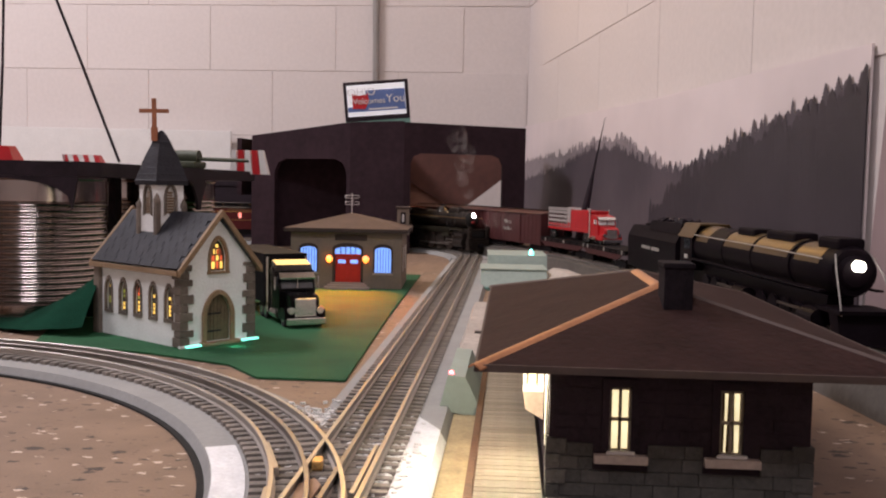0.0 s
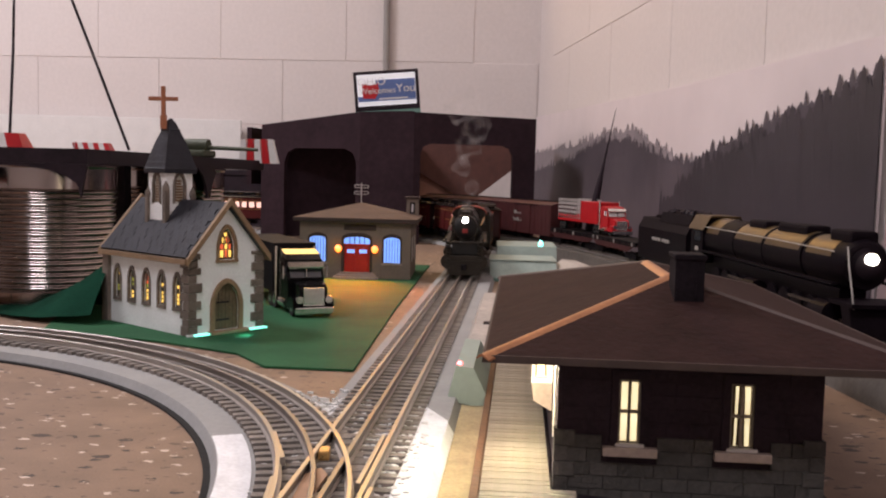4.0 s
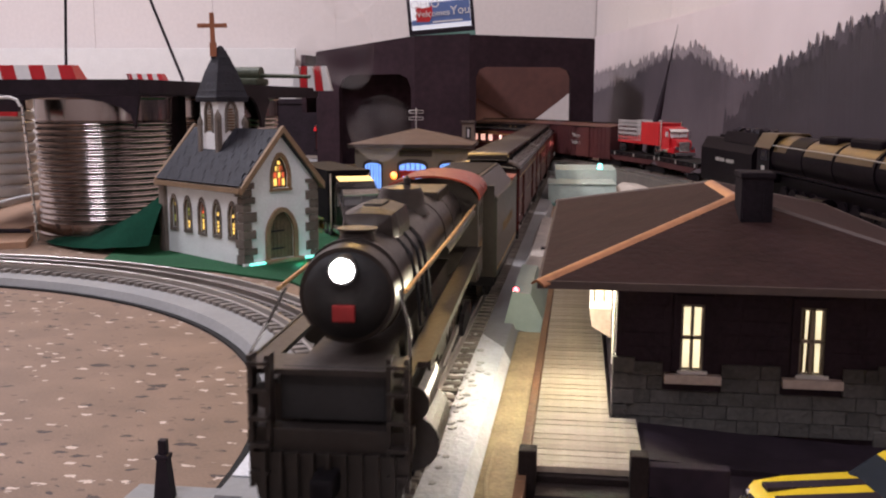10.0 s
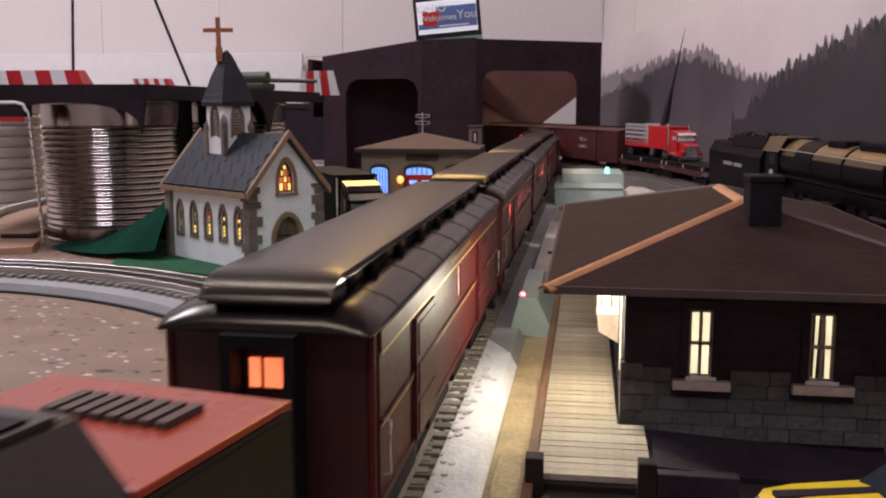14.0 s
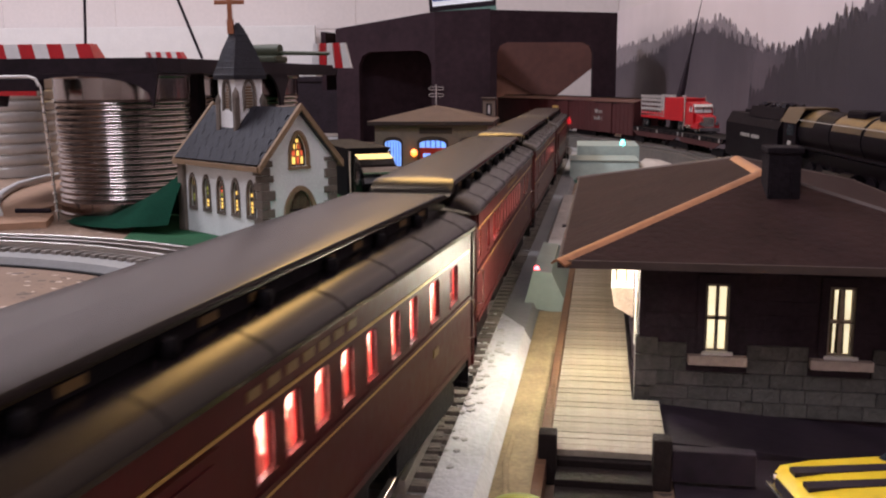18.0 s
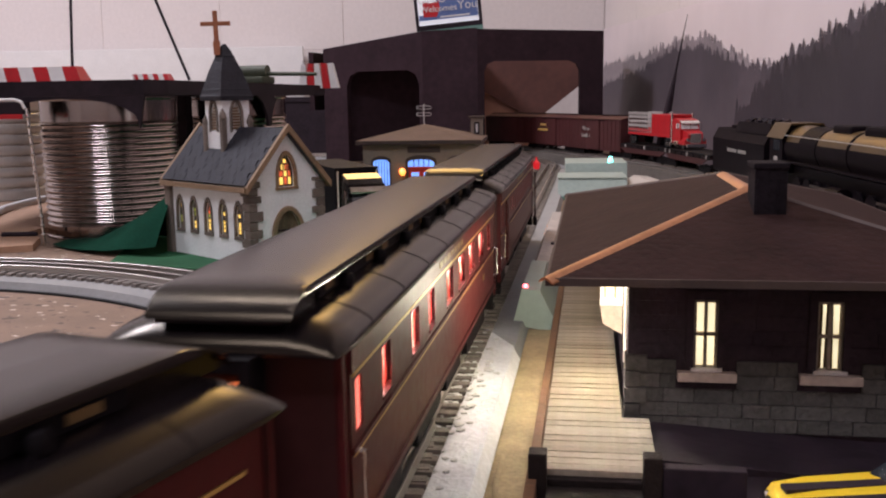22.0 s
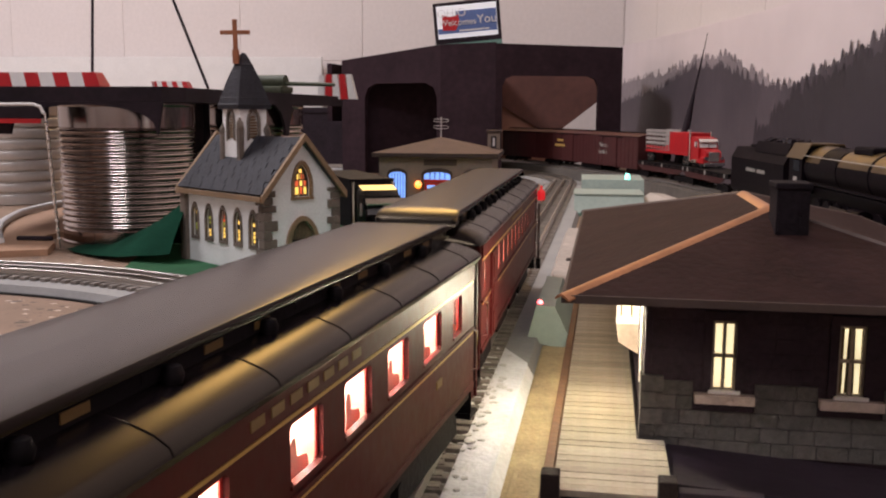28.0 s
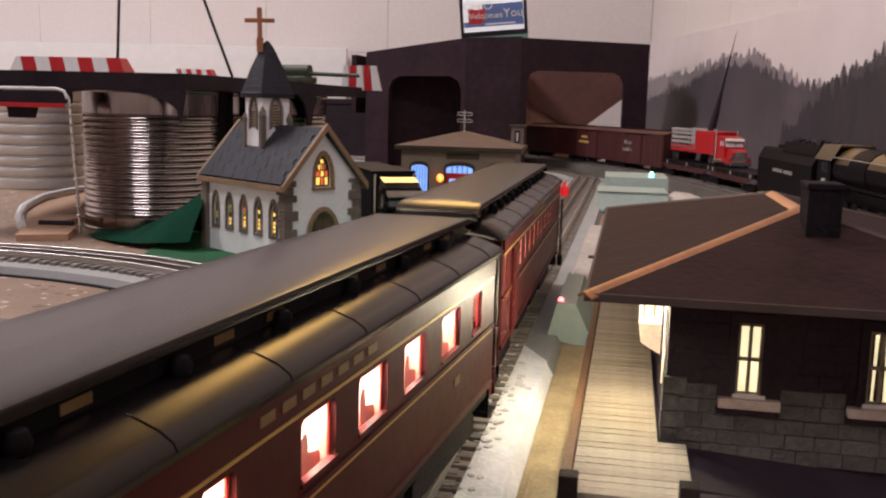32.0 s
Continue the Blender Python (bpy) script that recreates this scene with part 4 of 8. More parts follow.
# ---- fire house ----
def fire_house():
    W, D, H = 0.180, 0.15, 0.092
    fh = thing("fire_house", "grey-beige stone fire house with red door and blue-lit windows", "building", pose(-0.3353, 1.402, 0.0022, 0, 0, 3))
    fh.scale = (0.94,) * 3
    door = arch(0.043, 0.058, 0.052, 5, False, 0.093, 0.010)
    wins = [arch(0.027, 0.042, 0.036, 5, False, c, 0.026) for c in (0.029, 0.150)]
    fr = part("front_wall", hollow_wall(bmesh.new(), [(0, 0), (W, 0), (W, H), (0, H)], [door] + wins, "y", 0, 0.006), FS_WALL, fh)
    sidewins = [arch(0.020, 0.042, 0.036, 4, False, c, 0.026) for c in (0.045, 0.105)]
    sd = part("side_wall", hollow_wall(bmesh.new(), [(0.006, 0), (D, 0), (D, H), (0.006, H)], sidewins, "x", W - 0.006, W), FS_WALL, fh)
    for c in (0.045, 0.105):
        part("side_pane", prism(bmesh.new(), arch(0.020, 0.042, 0.036, 4, False, c, 0.026), "x", W - 0.004, W - 0.003), DARK_PANE, sd)
        for k in range(-1, 2):
            part("mullion", boxm(W - 0.0028, W + 0.0006, c + 0.005 * k - 0.0007, c + 0.005 * k + 0.0007, 0.026, 0.066), WHITE_PAINT, sd)
    part("side_wall", boxm(0, 0.006, 0.006, D, 0, H), FS_WALL, fh)
    part("rear_wall", boxm(0.006, W - 0.006, D - 0.006, D, 0, H), FS_WALL, fh)
    for c in (0.029, 0.150):
        w = part("window", prism(bmesh.new(), arch(0.027, 0.042, 0.036, 5, False, c, 0.026), "y", 0.004, 0.005), BLUE_PANE, fr, "blue-lit arched window")
        part("window_head", ringed(bmesh.new(), arch(0.032, 0.047, 0.038, 5, False, c, 0.026), arch(0.0265, 0.0415, 0.036, 5, False, c, 0.026), "y", -0.001, 0.002), FS_FASCIA, w)
        for k in range(5):
            part("bar", boxm(c - 0.0095 + 0.0045 * k, c - 0.0085 + 0.0045 * k, 0.0028, 0.0040, 0.026, 0.064), DARK_PANE, w)
        part("window_sill", boxm(c - 0.0165, c + 0.0165, -0.002, 0.003, 0.0225, 0.026), SILL, w)
    dr = part("door", boxm(0.0725, 0.1135, 0.0036, 0.0050, 0.010, 0.050), FS_RED, fr, "bright red double door")
    part("fanlight", prism(bmesh.new(), arch(0.043, 0.013, 0.007, 5, False, 0.093, 0.055), "y", 0.0040, 0.0050), BLUE_PANE, dr)
    for k in range(4):
        part("fanlight_bar", boxm(0.0805 + 0.008 * k, 0.0818 + 0.008 * k, 0.0028, 0.0040, 0.055, 0.067), DARK_PANE, dr)
    part("transom", boxm(0.0715, 0.1145, 0.0026, 0.0040, 0.051, 0.0555), FS_RED, dr)
    part("door_arch", ringed(bmesh.new(), arch(0.050, 0.064, 0.055, 5, False, 0.093, 0.010), arch(0.0425, 0.0575, 0.052, 5, False, 0.093, 0.010), "y", -0.001, 0.002), FS_FASCIA, dr)
    for c in (0.083, 0.103):
        part("door_pane", boxm(c - 0.006, c + 0.006, 0.0024, 0.0036, 0.0405, 0.0465), BLUE_PANE, dr)
    for c in (0.083, 0.103):
        part("door_panel", boxm(c - 0.0075, c + 0.0075, 0.0028, 0.0036, 0.014, 0.036), FS_RED, dr)
    part("name_board", boxm(0.072, 0.124, -0.0012, 0.0, 0.078, 0.0875), FS_FASCIA, fr)
    for k in range(3):
        part("door_step", boxm(0.093 - 0.028 - 0.004 * (2 - k), 0.093 + 0.028 + 0.004 * (2 - k), -0.018 + 0.006 * k, 0.0, 0.0033 * k, 0.0033 * (k + 1)), SILL, fh)
    for x in (0.0635, 0.1225):
        lm = part("wall_lamp", lathe(bmesh.new(), [(0.0016, 0), (0.0048, 0.003), (0.0056, 0.007), (0.0034, 0.011), (0.001, 0.012)], (x, -0.005, 0.042), 12), ORANGE_LAMP, fh, "glowing orange wall lamp", smooth=True)
        part("lamp_arm", cyl(bmesh.new(), (x, 0.0, 0.056), (x, -0.005, 0.054), 0.0008, seg=6), BLACK, lm)
    # roof: hipped, with fascia and shingle courses
    o = 0.010
    part("fascia", boxm(-o, W + o, -o, D + o, H - 0.001, H + 0.0055, 0.0008), FS_FASCIA, fh)
    bm = bmesh.new()
    z0, z1 = H + 0.0055, H + 0.029
    for k in range(6):
        f0, f1 = k / 6, (k + 1) / 6
        a = [(-o + (W / 2 + o) * f, -o + (D / 2 + o) * f * 0.98, z0 + (z1 - z0) * f) for f in (f0, f1)]
        (xa, ya, za), (xb, yb, zb) = a
        lo = [bm.verts.new(p) for p in ((xa, ya, za + 0.0001), (W - xa, ya, za + 0.0001), (W - xa, D - ya, za + 0.0001), (xa, D - ya, za + 0.0001))]
        hi = [bm.verts.new(p) for p in ((xb, yb, zb), (W - xb, yb, zb), (W - xb, D - yb, zb), (xb, D - yb, zb))]
        for i in range(4):
            bm.faces.new((lo[i], lo[(i + 1) % 4], hi[(i + 1) % 4], hi[i]))
    part("roof", bm, FS_ROOF, fh, "brown hipped shingle roof")
    an = part("antenna", cyl(bmesh.new(), (W / 2, D / 2, H + 0.025), (W / 2, D / 2, H + 0.062), 0.0009, seg=8), PALE_METAL, fh, "thin metal aerial with two looped arms")
    for z in (0.045, 0.056):
        pts = []
        for k in range(17):
            a = k / 16 * math.tau
            pts.append((W / 2 + 0.012 * math.copysign(abs(math.cos(a)) ** 0.35, math.cos(a)), D / 2 + 0.001, H + z + 0.0024 * math.copysign(abs(math.sin(a)) ** 0.6, math.sin(a))))
        bm = bmesh.new()
        for a, b in zip(pts, pts[1:]):
            cyl(bm, a, b, 0.00055, seg=6)
        part("aerial_loop", bm, PALE_METAL, an)
    tw = part("hose_tower", boxm(W - 0.016, W + 0.004, D - 0.03, D - 0.008, H - 0.01, H + 0.036), FS_WALL, fh, "small square stone hose tower")
    part("tower_cap", boxm(W - 0.019, W + 0.007, D - 0.033, D - 0.005, H + 0.036, H + 0.040, 0.0006), FS_FASCIA, tw)
    part("tower_slot", boxm(W - 0.010, W - 0.001, D - 0.0308, D - 0.0298, H + 0.010, H + 0.030), BLACK, tw)
    part("slot_light", boxm(W - 0.0072, W - 0.0038, D - 0.0314, D - 0.0308, H + 0.013, H + 0.027), WHITE_PAINT, tw)


fire_house()
for x in (-0.2756, -0.2201):
    shade = bpy.data.lights.new("fire_house_lamp", "SPOT")
    shade.energy, shade.color, shade.spot_size, shade.spot_blend, shade.shadow_soft_size = 1.9, (1.0, 0.21, 0.012), radians(105), 0.6, 0.006
    new("fire_house_lamp", shade).matrix_world = look((x, 1.384, 0.058), (x, 1.325, 0.0))


# ---- station ----
def station():
    X0, X1, Y0, Y1, Z0, EZ = 0.0192, 0.1435, 0.434, 0.728, 0.0012, 0.0745
    st = thing("train_station", "dark stone model station with brown hipped roof and lit windows", "building", pose(0, 0, 0))
    win = [(0.048, 0.0585), (0.1005, 0.1118)]
    holes = [[(a, 0.0325), (b, 0.0325), (b, 0.0645), (a, 0.0645)] for a, b in win]
    fr = part("front_wall", hollow_wall(bmesh.new(), [(X0, Z0), (X1, Z0), (X1, EZ + 0.004), (X0, EZ + 0.004)], holes, "y", Y0, Y0 + 0.004), STONE_DARK, st)
    part("rear_wall", boxm(X0, X1, Y1 - 0.004, Y1, Z0, EZ + 0.004), STONE_DARK, st)
    part("side_wall", boxm(X1 - 0.004, X1, Y0 + 0.004, Y1 - 0.004, Z0, EZ + 0.004), STONE_DARK, st)
    sidewin = [[(a, 0.026), (a + 0.016, 0.026), (a + 0.016, 0.064), (a, 0.064)] for a in (0.455, 0.60, 0.65)]
    lw = part("side_wall", hollow_wall(bmesh.new(), [(Y0 + 0.004, Z0), (Y1 - 0.004, Z0), (Y1 - 0.004, EZ + 0.004), (Y0 + 0.004, EZ + 0.004)], sidewin, "x", X0, X0 + 0.004), STONE_DARK, st)
    for a in (0.455, 0.60, 0.65):
        part("side_pane", boxm(X0 + 0.001, X0 + 0.0016, a, a + 0.016, 0.026, 0.064), WARM_PANE, lw)
        for k in range(2):
            part("side_frame", boxm(X0 - 0.0008, X0 + 0.001, a + 0.0155 * k - 0.0008, a + 0.0155 * k + 0.0012, 0.025, 0.065), WHITE_PAINT, lw)
    part("inner_floor", boxm(X0 + 0.004, X1 - 0.004, Y0 + 0.004, Y1 - 0.004, Z0, Z0 + 0.002), DECK, st)
    # windows of the front wall
    for n, (a, b) in enumerate(win):
        w = part("window", boxm(a, b, Y0 + 0.0030, Y0 + 0.0036, 0.0325, 0.0645), WARM_PANE, fr, "warm lit sash window" if n == 0 else "warm lit sash window with drawn curtain")
        mx = (a + b) / 2
        for x0, x1, z0, z1 in ((a - 0.0006, a + 0.0012, 0.0325, 0.0645), (b - 0.0012, b + 0.0006, 0.0325, 0.0645), (mx - 0.0007, mx + 0.0007, 0.0325, 0.0645), (a, b, 0.0478, 0.0492), (a, b, 0.063, 0.0645), (a, b, 0.0325, 0.0338)):
            part("sash_bar", boxm(x0, x1, Y0 + 0.0006, Y0 + 0.0028, z0, z1), DECK, w)
        part("surround", ringed(bmesh.new(), [(a - 0.0035, 0.0325), (a - 0.0035, 0.0685), (b + 0.0035, 0.0685), (b + 0.0035, 0.0325)], [(a, 0.0325), (a, 0.0645), (b, 0.0645), (b, 0.0325)], "y", Y0 - 0.0012, Y0 + 0.0008), STONE_DARK, w)
        part("window_sill", boxm(a - 0.0070, b + 0.0082, Y0 - 0.0045, Y0 + 0.002, 0.0275, 0.0318, 0.0005), SILL, w, "pale pink stone sill")
        part("sill_edge", boxm(a - 0.001, b + 0.002, Y0 - 0.0018, Y0 + 0.0005, 0.0318, 0.0334), WHITE_PAINT, w)
        if n == 1:
            wide = b - a
            for f0, f1, lean in ((0.02, 0.24, 0.0), (0.34, 0.44, 0.05), (0.53, 0.68, -0.06), (0.88, 0.98, 0.0)):
                bm = prism(bmesh.new(), [(a + wide * (f0 + (f1 - f0) * k / 6), Y0 + 0.0022 + 0.0004 * (k % 2)) for k in range(7)] + [(a + wide * (f0 + (f1 - f0) * k / 6), Y0 + 0.0029) for k in range(6, -1, -1)], "z", 0.034, 0.0635)
                for v in bm.verts:
                    v.co.x += wide * lean * (v.co.z - 0.034) / 0.03
                part("curtain", bm, CURTAIN, w)
    # stone courses of the lower wall
    rnd = random.Random(7)
    first = None
    def course(z, lo, hi, proud, material, blocked):
        x = lo
        stops = sorted(blocked) + [(hi, hi)]
        for a, b in stops:
            while x < a - 0.002:
                x1 = min(x + rnd.uniform(0.009, 0.019), a)
                if a - x1 < 0.004:
                    x1 = a
                part("stone", boxm(x, x1 - 0.0004, Y0 - proud - rnd.uniform(0, 0.0005), Y0, z, z + 0.0062), material, fr)
                x = x1
            x = max(x, b)

    for r in range(5):
        z = Z0 + 0.0029 + r * 0.0066
        sill = z < 0.0318 and z + 0.0062 > 0.0275
        course(z, X0 + 0.004, X1 - 0.004, 0.0011, STONE_GREY, [(a - 0.0072, b + 0.0084) if sill else (a - 0.0036, b + 0.0036) for a, b in win] if z + 0.0062 > 0.0275 else [])
    for r in range(6):
        course(Z0 + 0.0365 + r * 0.0066, X0 + 0.003, X1 - 0.003, 0.0003, STONE_DARK, [(a - 0.0036, b + 0.0036) for a, b in win])
    for xc in (X0, X1):
        z, n = Z0, 0
        while z < Z0 + 0.038:
            w, d = ((0.0085, 0.006), (0.0055, 0.009))[n % 2]
            x0, x1 = (xc - 0.0016, xc + w) if xc == X0 else (xc - w, xc + 0.0016)
            part("quoin", boxm(x0, x1, Y0 - 0.0022, Y0 + d, z, z + 0.0072, 0.0005), STONE_GREY, st)
            z, n = z + 0.0076, n + 1
    # bay window on the platform side
    bay = part("bay_window", prism(bmesh.new(), [(0.0075, 0.0439), (X0, 0.0439), (X0, 0.028), (0.0088, 0.034)], "y", 0.512, 0.566), SILL, st, "cream bay window glowing white")
    part("bay_head", boxm(0.0065, X0, 0.510, 0.568, 0.0635, 0.068), WHITE_PAINT, bay)
    part("bay_glass", boxm(0.0090, X0, 0.5132, 0.565, 0.044, 0.0635), WARM_PANE, bay)
    for x0, x1, z0, z1, y0 in ((0.0075, 0.0092, 0.0472, 0.0620, 0.5115), (0.0160, X0, 0.0472, 0.0620, 0.5115), (0.0073, X0, 0.0442, 0.0472, 0.5112), (0.0073, X0, 0.0620, 0.0633, 0.5112)):
        part("bay_frame", boxm(x0, x1, y0, 0.5131, z0, z1), WHITE_PAINT, bay)
    part("bay_frame_inner", ringed(bmesh.new(), [(0.0095, 0.048), (0.0095, 0.061), (0.0155, 0.061), (0.0155, 0.048)], [(0.0102, 0.0487), (0.0102, 0.0603), (0.0148, 0.0603), (0.0148, 0.0487)], "y", 0.5118, 0.5130), FS_FASCIA, bay)
    # roof
    ex0, ex1, ey0, ey1, ez, rz = -0.0170, 0.188, 0.404, 0.757, 0.0785, 0.1085
    ra, rb, rx = 0.500, 0.590, 0.0795
    part("soffit", boxm(ex0 + 0.002, ex1 - 0.002, ey0 + 0.002, ey1 - 0.002, ez - 0.0032, ez - 0.0008), FS_FASCIA, st)
    rf = part("roof", roof_mesh(ex0, ex1, ey0, ey1, ez, rx, ra, rb, rz), ROOF_BROWN, st, "brown shingled hipped roof")
    for n, (a, b) in enumerate((((ex0, ey0, ez), (rx, ra, rz)), ((ex1, ey0, ez), (rx, ra, rz)), ((ex0, ey1, ez), (rx, rb, rz)), ((ex1, ey1, ez), (rx, rb, rz)), ((rx, ra, rz), (rx, rb, rz)))):
        part("hip_cap", hip_band(a, b, 0.0042 if n in (0, 4) else 0.0022), COPPER if n in (0, 4) else HIP_GREY, rf, "worn copper-coloured hip cap" if n in (0, 4) else "grey-brown hip cap", smooth=True)
    part("eave_edge", ringed(bmesh.new(), [(ex0, ey0), (ex1, ey0), (ex1, ey1), (ex0, ey1), (ex0, ey0)], [(ex0 + 0.003, ey0 + 0.003), (ex1 - 0.003, ey0 + 0.003), (ex1 - 0.003, ey1 - 0.003), (ex0 + 0.003, ey1 - 0.003), (ex0 + 0.003, ey0 + 0.003)], "z", ez - 0.003, ez + 0.0004), FS_FASCIA, st)
    ch = part("chimney", boxm(0.0776, 0.0924, 0.468, 0.488, 0.084, 0.1208, 0.0006), CHIMNEY, st, "black brick chimney")
    part("chimney_cap", boxm(0.0768, 0.0932, 0.4673, 0.4887, 0.1196, 0.1226, 0.0008), CHIMNEY, ch)
    for k in range(3):
        for x in (0.0785, 0.0880):
            part("shingle_tab", boxm(x, x + 0.001, 0.4674, 0.468, 0.092 + 0.008 * k, 0.099 + 0.008 * k), CHIMNEY, ch)
    return st


def hip_band(a, b, wide):
    """A bent metal strip laid over a hip or ridge, drooping to both sides."""
    a, b = Vector(a), Vector(b)
    d = (b - a).normalized()
    side = d.cross(Vector((0, 0, 1))).normalized()
    up = side.cross(d)
    bm = bmesh.new()
    sec = [(-wide, -0.0013), (-wide * 0.5, 0.0002), (0.0, 0.0009), (wide * 0.5, 0.0002), (wide, -0.0013), (wide, -0.0021), (0.0, -0.0002), (-wide, -0.0021)]
    rows = [[bm.verts.new(p + side * u + up * v) for u, v in sec] for p in (a, b)]
    for k in range(8):
        bm.faces.new((rows[0][k], rows[0][(k + 1) % 8], rows[1][(k + 1) % 8], rows[1][k]))
    bm.faces.new(rows[0][::-1])
    bm.faces.new(rows[1])
    return bm


def roof_mesh(x0, x1, y0, y1, z, rx, ra, rb, rz):
    """A hipped roof in stepped shingle courses."""
    bm = bmesh.new()
    n = 20
    def ring(f, lift):
        return [bm.verts.new(p) for p in ((x0 + (rx - x0) * f, y0 + (ra - y0) * f, z + (rz - z) * f + lift), (x1 + (rx - x1) * f, y0 + (ra - y0) * f, z + (rz - z) * f + lift), (x1 + (rx - x1) * f, y1 + (rb - y1) * f, z + (rz - z) * f + lift), (x0 + (rx - x0) * f, y1 + (rb - y1) * f, z + (rz - z) * f + lift))]
    rings = []
    for k in range(n):
        rings += [ring(k / n, 0.00003), ring((k + 1) / n, 0.0)]
    for lo, hi in zip(rings, rings[1:]):
        for i in range(4):
            bm.faces.new((lo[i], lo[(i + 1) % 4], hi[(i + 1) % 4], hi[i]))
    bmesh.ops.remove_doubles(bm, verts=bm.verts, dist=1e-7)
    return bm


station()
bulb("station_bay_lamp", (-0.002, 0.462, 0.068), 0.37, (1.0, 0.90, 0.64), 0.005)
bulb("station_inner_lamp", (0.075, 0.53, 0.055), 0.02, (1.0, 0.85, 0.55), 0.006)

# platform deck of planks, its edge and the sandy strip beside it
deck = structure("platform_deck", boxm(-0.0178, 0.0165, 0.368, 0.90, 0.0012, 0.0085), RUST_EDGE, "weathered plank station platform")
plank = part("plank", boxm(-0.0170, 0.0166, -0.0030, 0.0030, 0.0085, 0.0110), DECK, deck, m=pose(0, 0.9012, 0))
wide = part("plank", boxm(-0.0170, 0.0285, -0.0030, 0.0030, 0.0085, 0.0110), DECK, deck, m=pose(0, 0.3657, 0))
for k in range(0, 9):
    share(wide, "plank", pose(0, 0.372 + 0.0063 * k, 0.0002 * (k % 3), 0, 0, 0.2 * ((k * 7) % 3 - 1)), deck)
for k in range(9, 84):
    share(plank, "plank", pose(0, 0.372 + 0.0063 * k, 0.0002 * (k % 3), 0, 0, 0.2 * ((k * 7) % 3 - 1)), deck)
structure("station_mat", boxm(0.0305, 0.178, 0.28, 0.385, 0.0, 0.0024), BLACK, "black painted board in front of the station")
# Black wedge whose top edge falls towards the right.
structure("station_base", prism(bmesh.new(), [(0.0166, 0.0), (0.158, 0.0), (0.158, 0.0008), (0.125, 0.0012), (0.040, 0.0068), (0.0166, 0.0083)], "y", 0.386, 0.80), BLACK, "black wedge under the station, lower towards the right")
structure("platform_edge", boxm(-0.0218, -0.0178, 0.30, 0.90, 0.0, 0.0105), RUST_EDGE, "rusty brown wooden edge of the platform")
structure("sand_strip", boxm(-0.0378, -0.0218, 0.15, 0.62, 0.0, 0.0032), CORK, "yellowish sandy board strip beside the roadbed")


# ---- tunnel box with two portals, and the road sign on it ----
def tunnel():
    tn = thing("tunnel_box", "large black-brown board tunnel box with two arched portals", "tunnel", pose(0, 0, 0))
    pts = [(-0.655, 2.335, 0.277), (-0.385, 2.215, 0.306), (-0.255, 2.205, 0.310), (0.030, 2.285, 0.304)]
    back = [(-0.70, 2.62, 0.28)]

    def face(name, a, b, hole):
        (xa, ya, za), (xb, yb, zb) = a, b
        length = math.hypot(xb - xa, yb - ya)
        return part(name, hollow_wall(bmesh.new(), [(0, 0), (length, 0), (length, zb), (0, za)], hole(length) if hole else [], "y", 0, 0.012), TUNNEL, tn, m=Matrix.Translation((xa, ya, 0)) @ pose(0, 0, 0, 0, 0, math.degrees(math.atan2(yb - ya, xb - xa))))

    def portal(x0, x1, top, r):
        return [(x0, 0.001), (x1, 0.001), (x1, top - r), (x1 - 0.3 * r, top - 0.3 * r), (x1 - r, top), (x0 + r, top), (x0 + 0.3 * r, top - 0.3 * r), (x0, top - r)]

    face("front_panel", pts[0], pts[1], lambda n: [portal(0.072, 0.286, 0.222, 0.034)])
    face("corner_panel", pts[1], pts[2], None)
    face("front_panel", pts[2], pts[3], lambda n: [portal(0.016, 0.240, 0.238, 0.024)])
    part("side_panel", prism(bmesh.new(), [(2.30, 0.0), (2.62, 0.0), (2.62, 0.298), (2.30, 0.300)], "x", 0.018, 0.029), TUNNEL, tn)
    part("side_panel", prism(bmesh.new(), [(2.36, 0.13), (2.62, 0.13), (2.62, 0.276), (2.36, 0.274)], "x", -0.700, -0.688), TUNNEL, tn)
    bm = bmesh.new()
    ring = [(x, y + 0.004, z) for x, y, z in pts[:3]] + [(-0.330, 2.62, 0.290), back[0]]
    lo, hi = [bm.verts.new((x, y, z - 0.006)) for x, y, z in ring], [bm.verts.new((x, y, z + 0.003)) for x, y, z in ring]
    bm.faces.new(lo)
    bm.faces.new(hi[::-1])
    for i in range(5):
        bm.faces.new((lo[i], lo[(i + 1) % 5], hi[(i + 1) % 5], hi[i]))
    part("top_panel", bm, TUNNEL, tn)
    part("top_rail", prism(bmesh.new(), [(-0.250, 2.212), (0.022, 2.288), (0.022, 2.330), (-0.250, 2.254)], "z", 0.296, 0.302), TUNNEL, tn)
    part("partition", boxm(-0.345, -0.335, 2.24, 2.40, 0.0, 0.30), TUNNEL, tn)
    part("rear_panel", boxm(-0.69, -0.36, 2.60, 2.61, 0.0, 0.278), TUNNEL, tn)
    # hanging brown board inside, cut to a point, with the pale wall showing at its two sides
    part("hanging_board", prism(bmesh.new(), [(-0.335, 0.298), (-0.335, 0.192), (-0.276, 0.168), (-0.175, 0.108), (-0.125, 0.108), (-0.024, 0.187), (0.015, 0.212), (0.015, 0.298)], "y", 2.590, 2.596), TUNNEL_IN, tn, "brown inner board cut to a point")
    part("tan_inner_board", boxm(-0.335, -0.155, 2.602, 2.607, 0.0, 0.21), TAN_BOARD, tn, "pinkish tan board at the back of the tunnel")
    # Added black sheet: makes the opening dark and hides the train behind.
    part("inner_lining", boxm(-0.665, -0.395, 2.376, 2.382, 0.0, 0.268), TUNNEL, tn, "black sheet added behind the portal to keep it dark")
    return tn


tunnel()

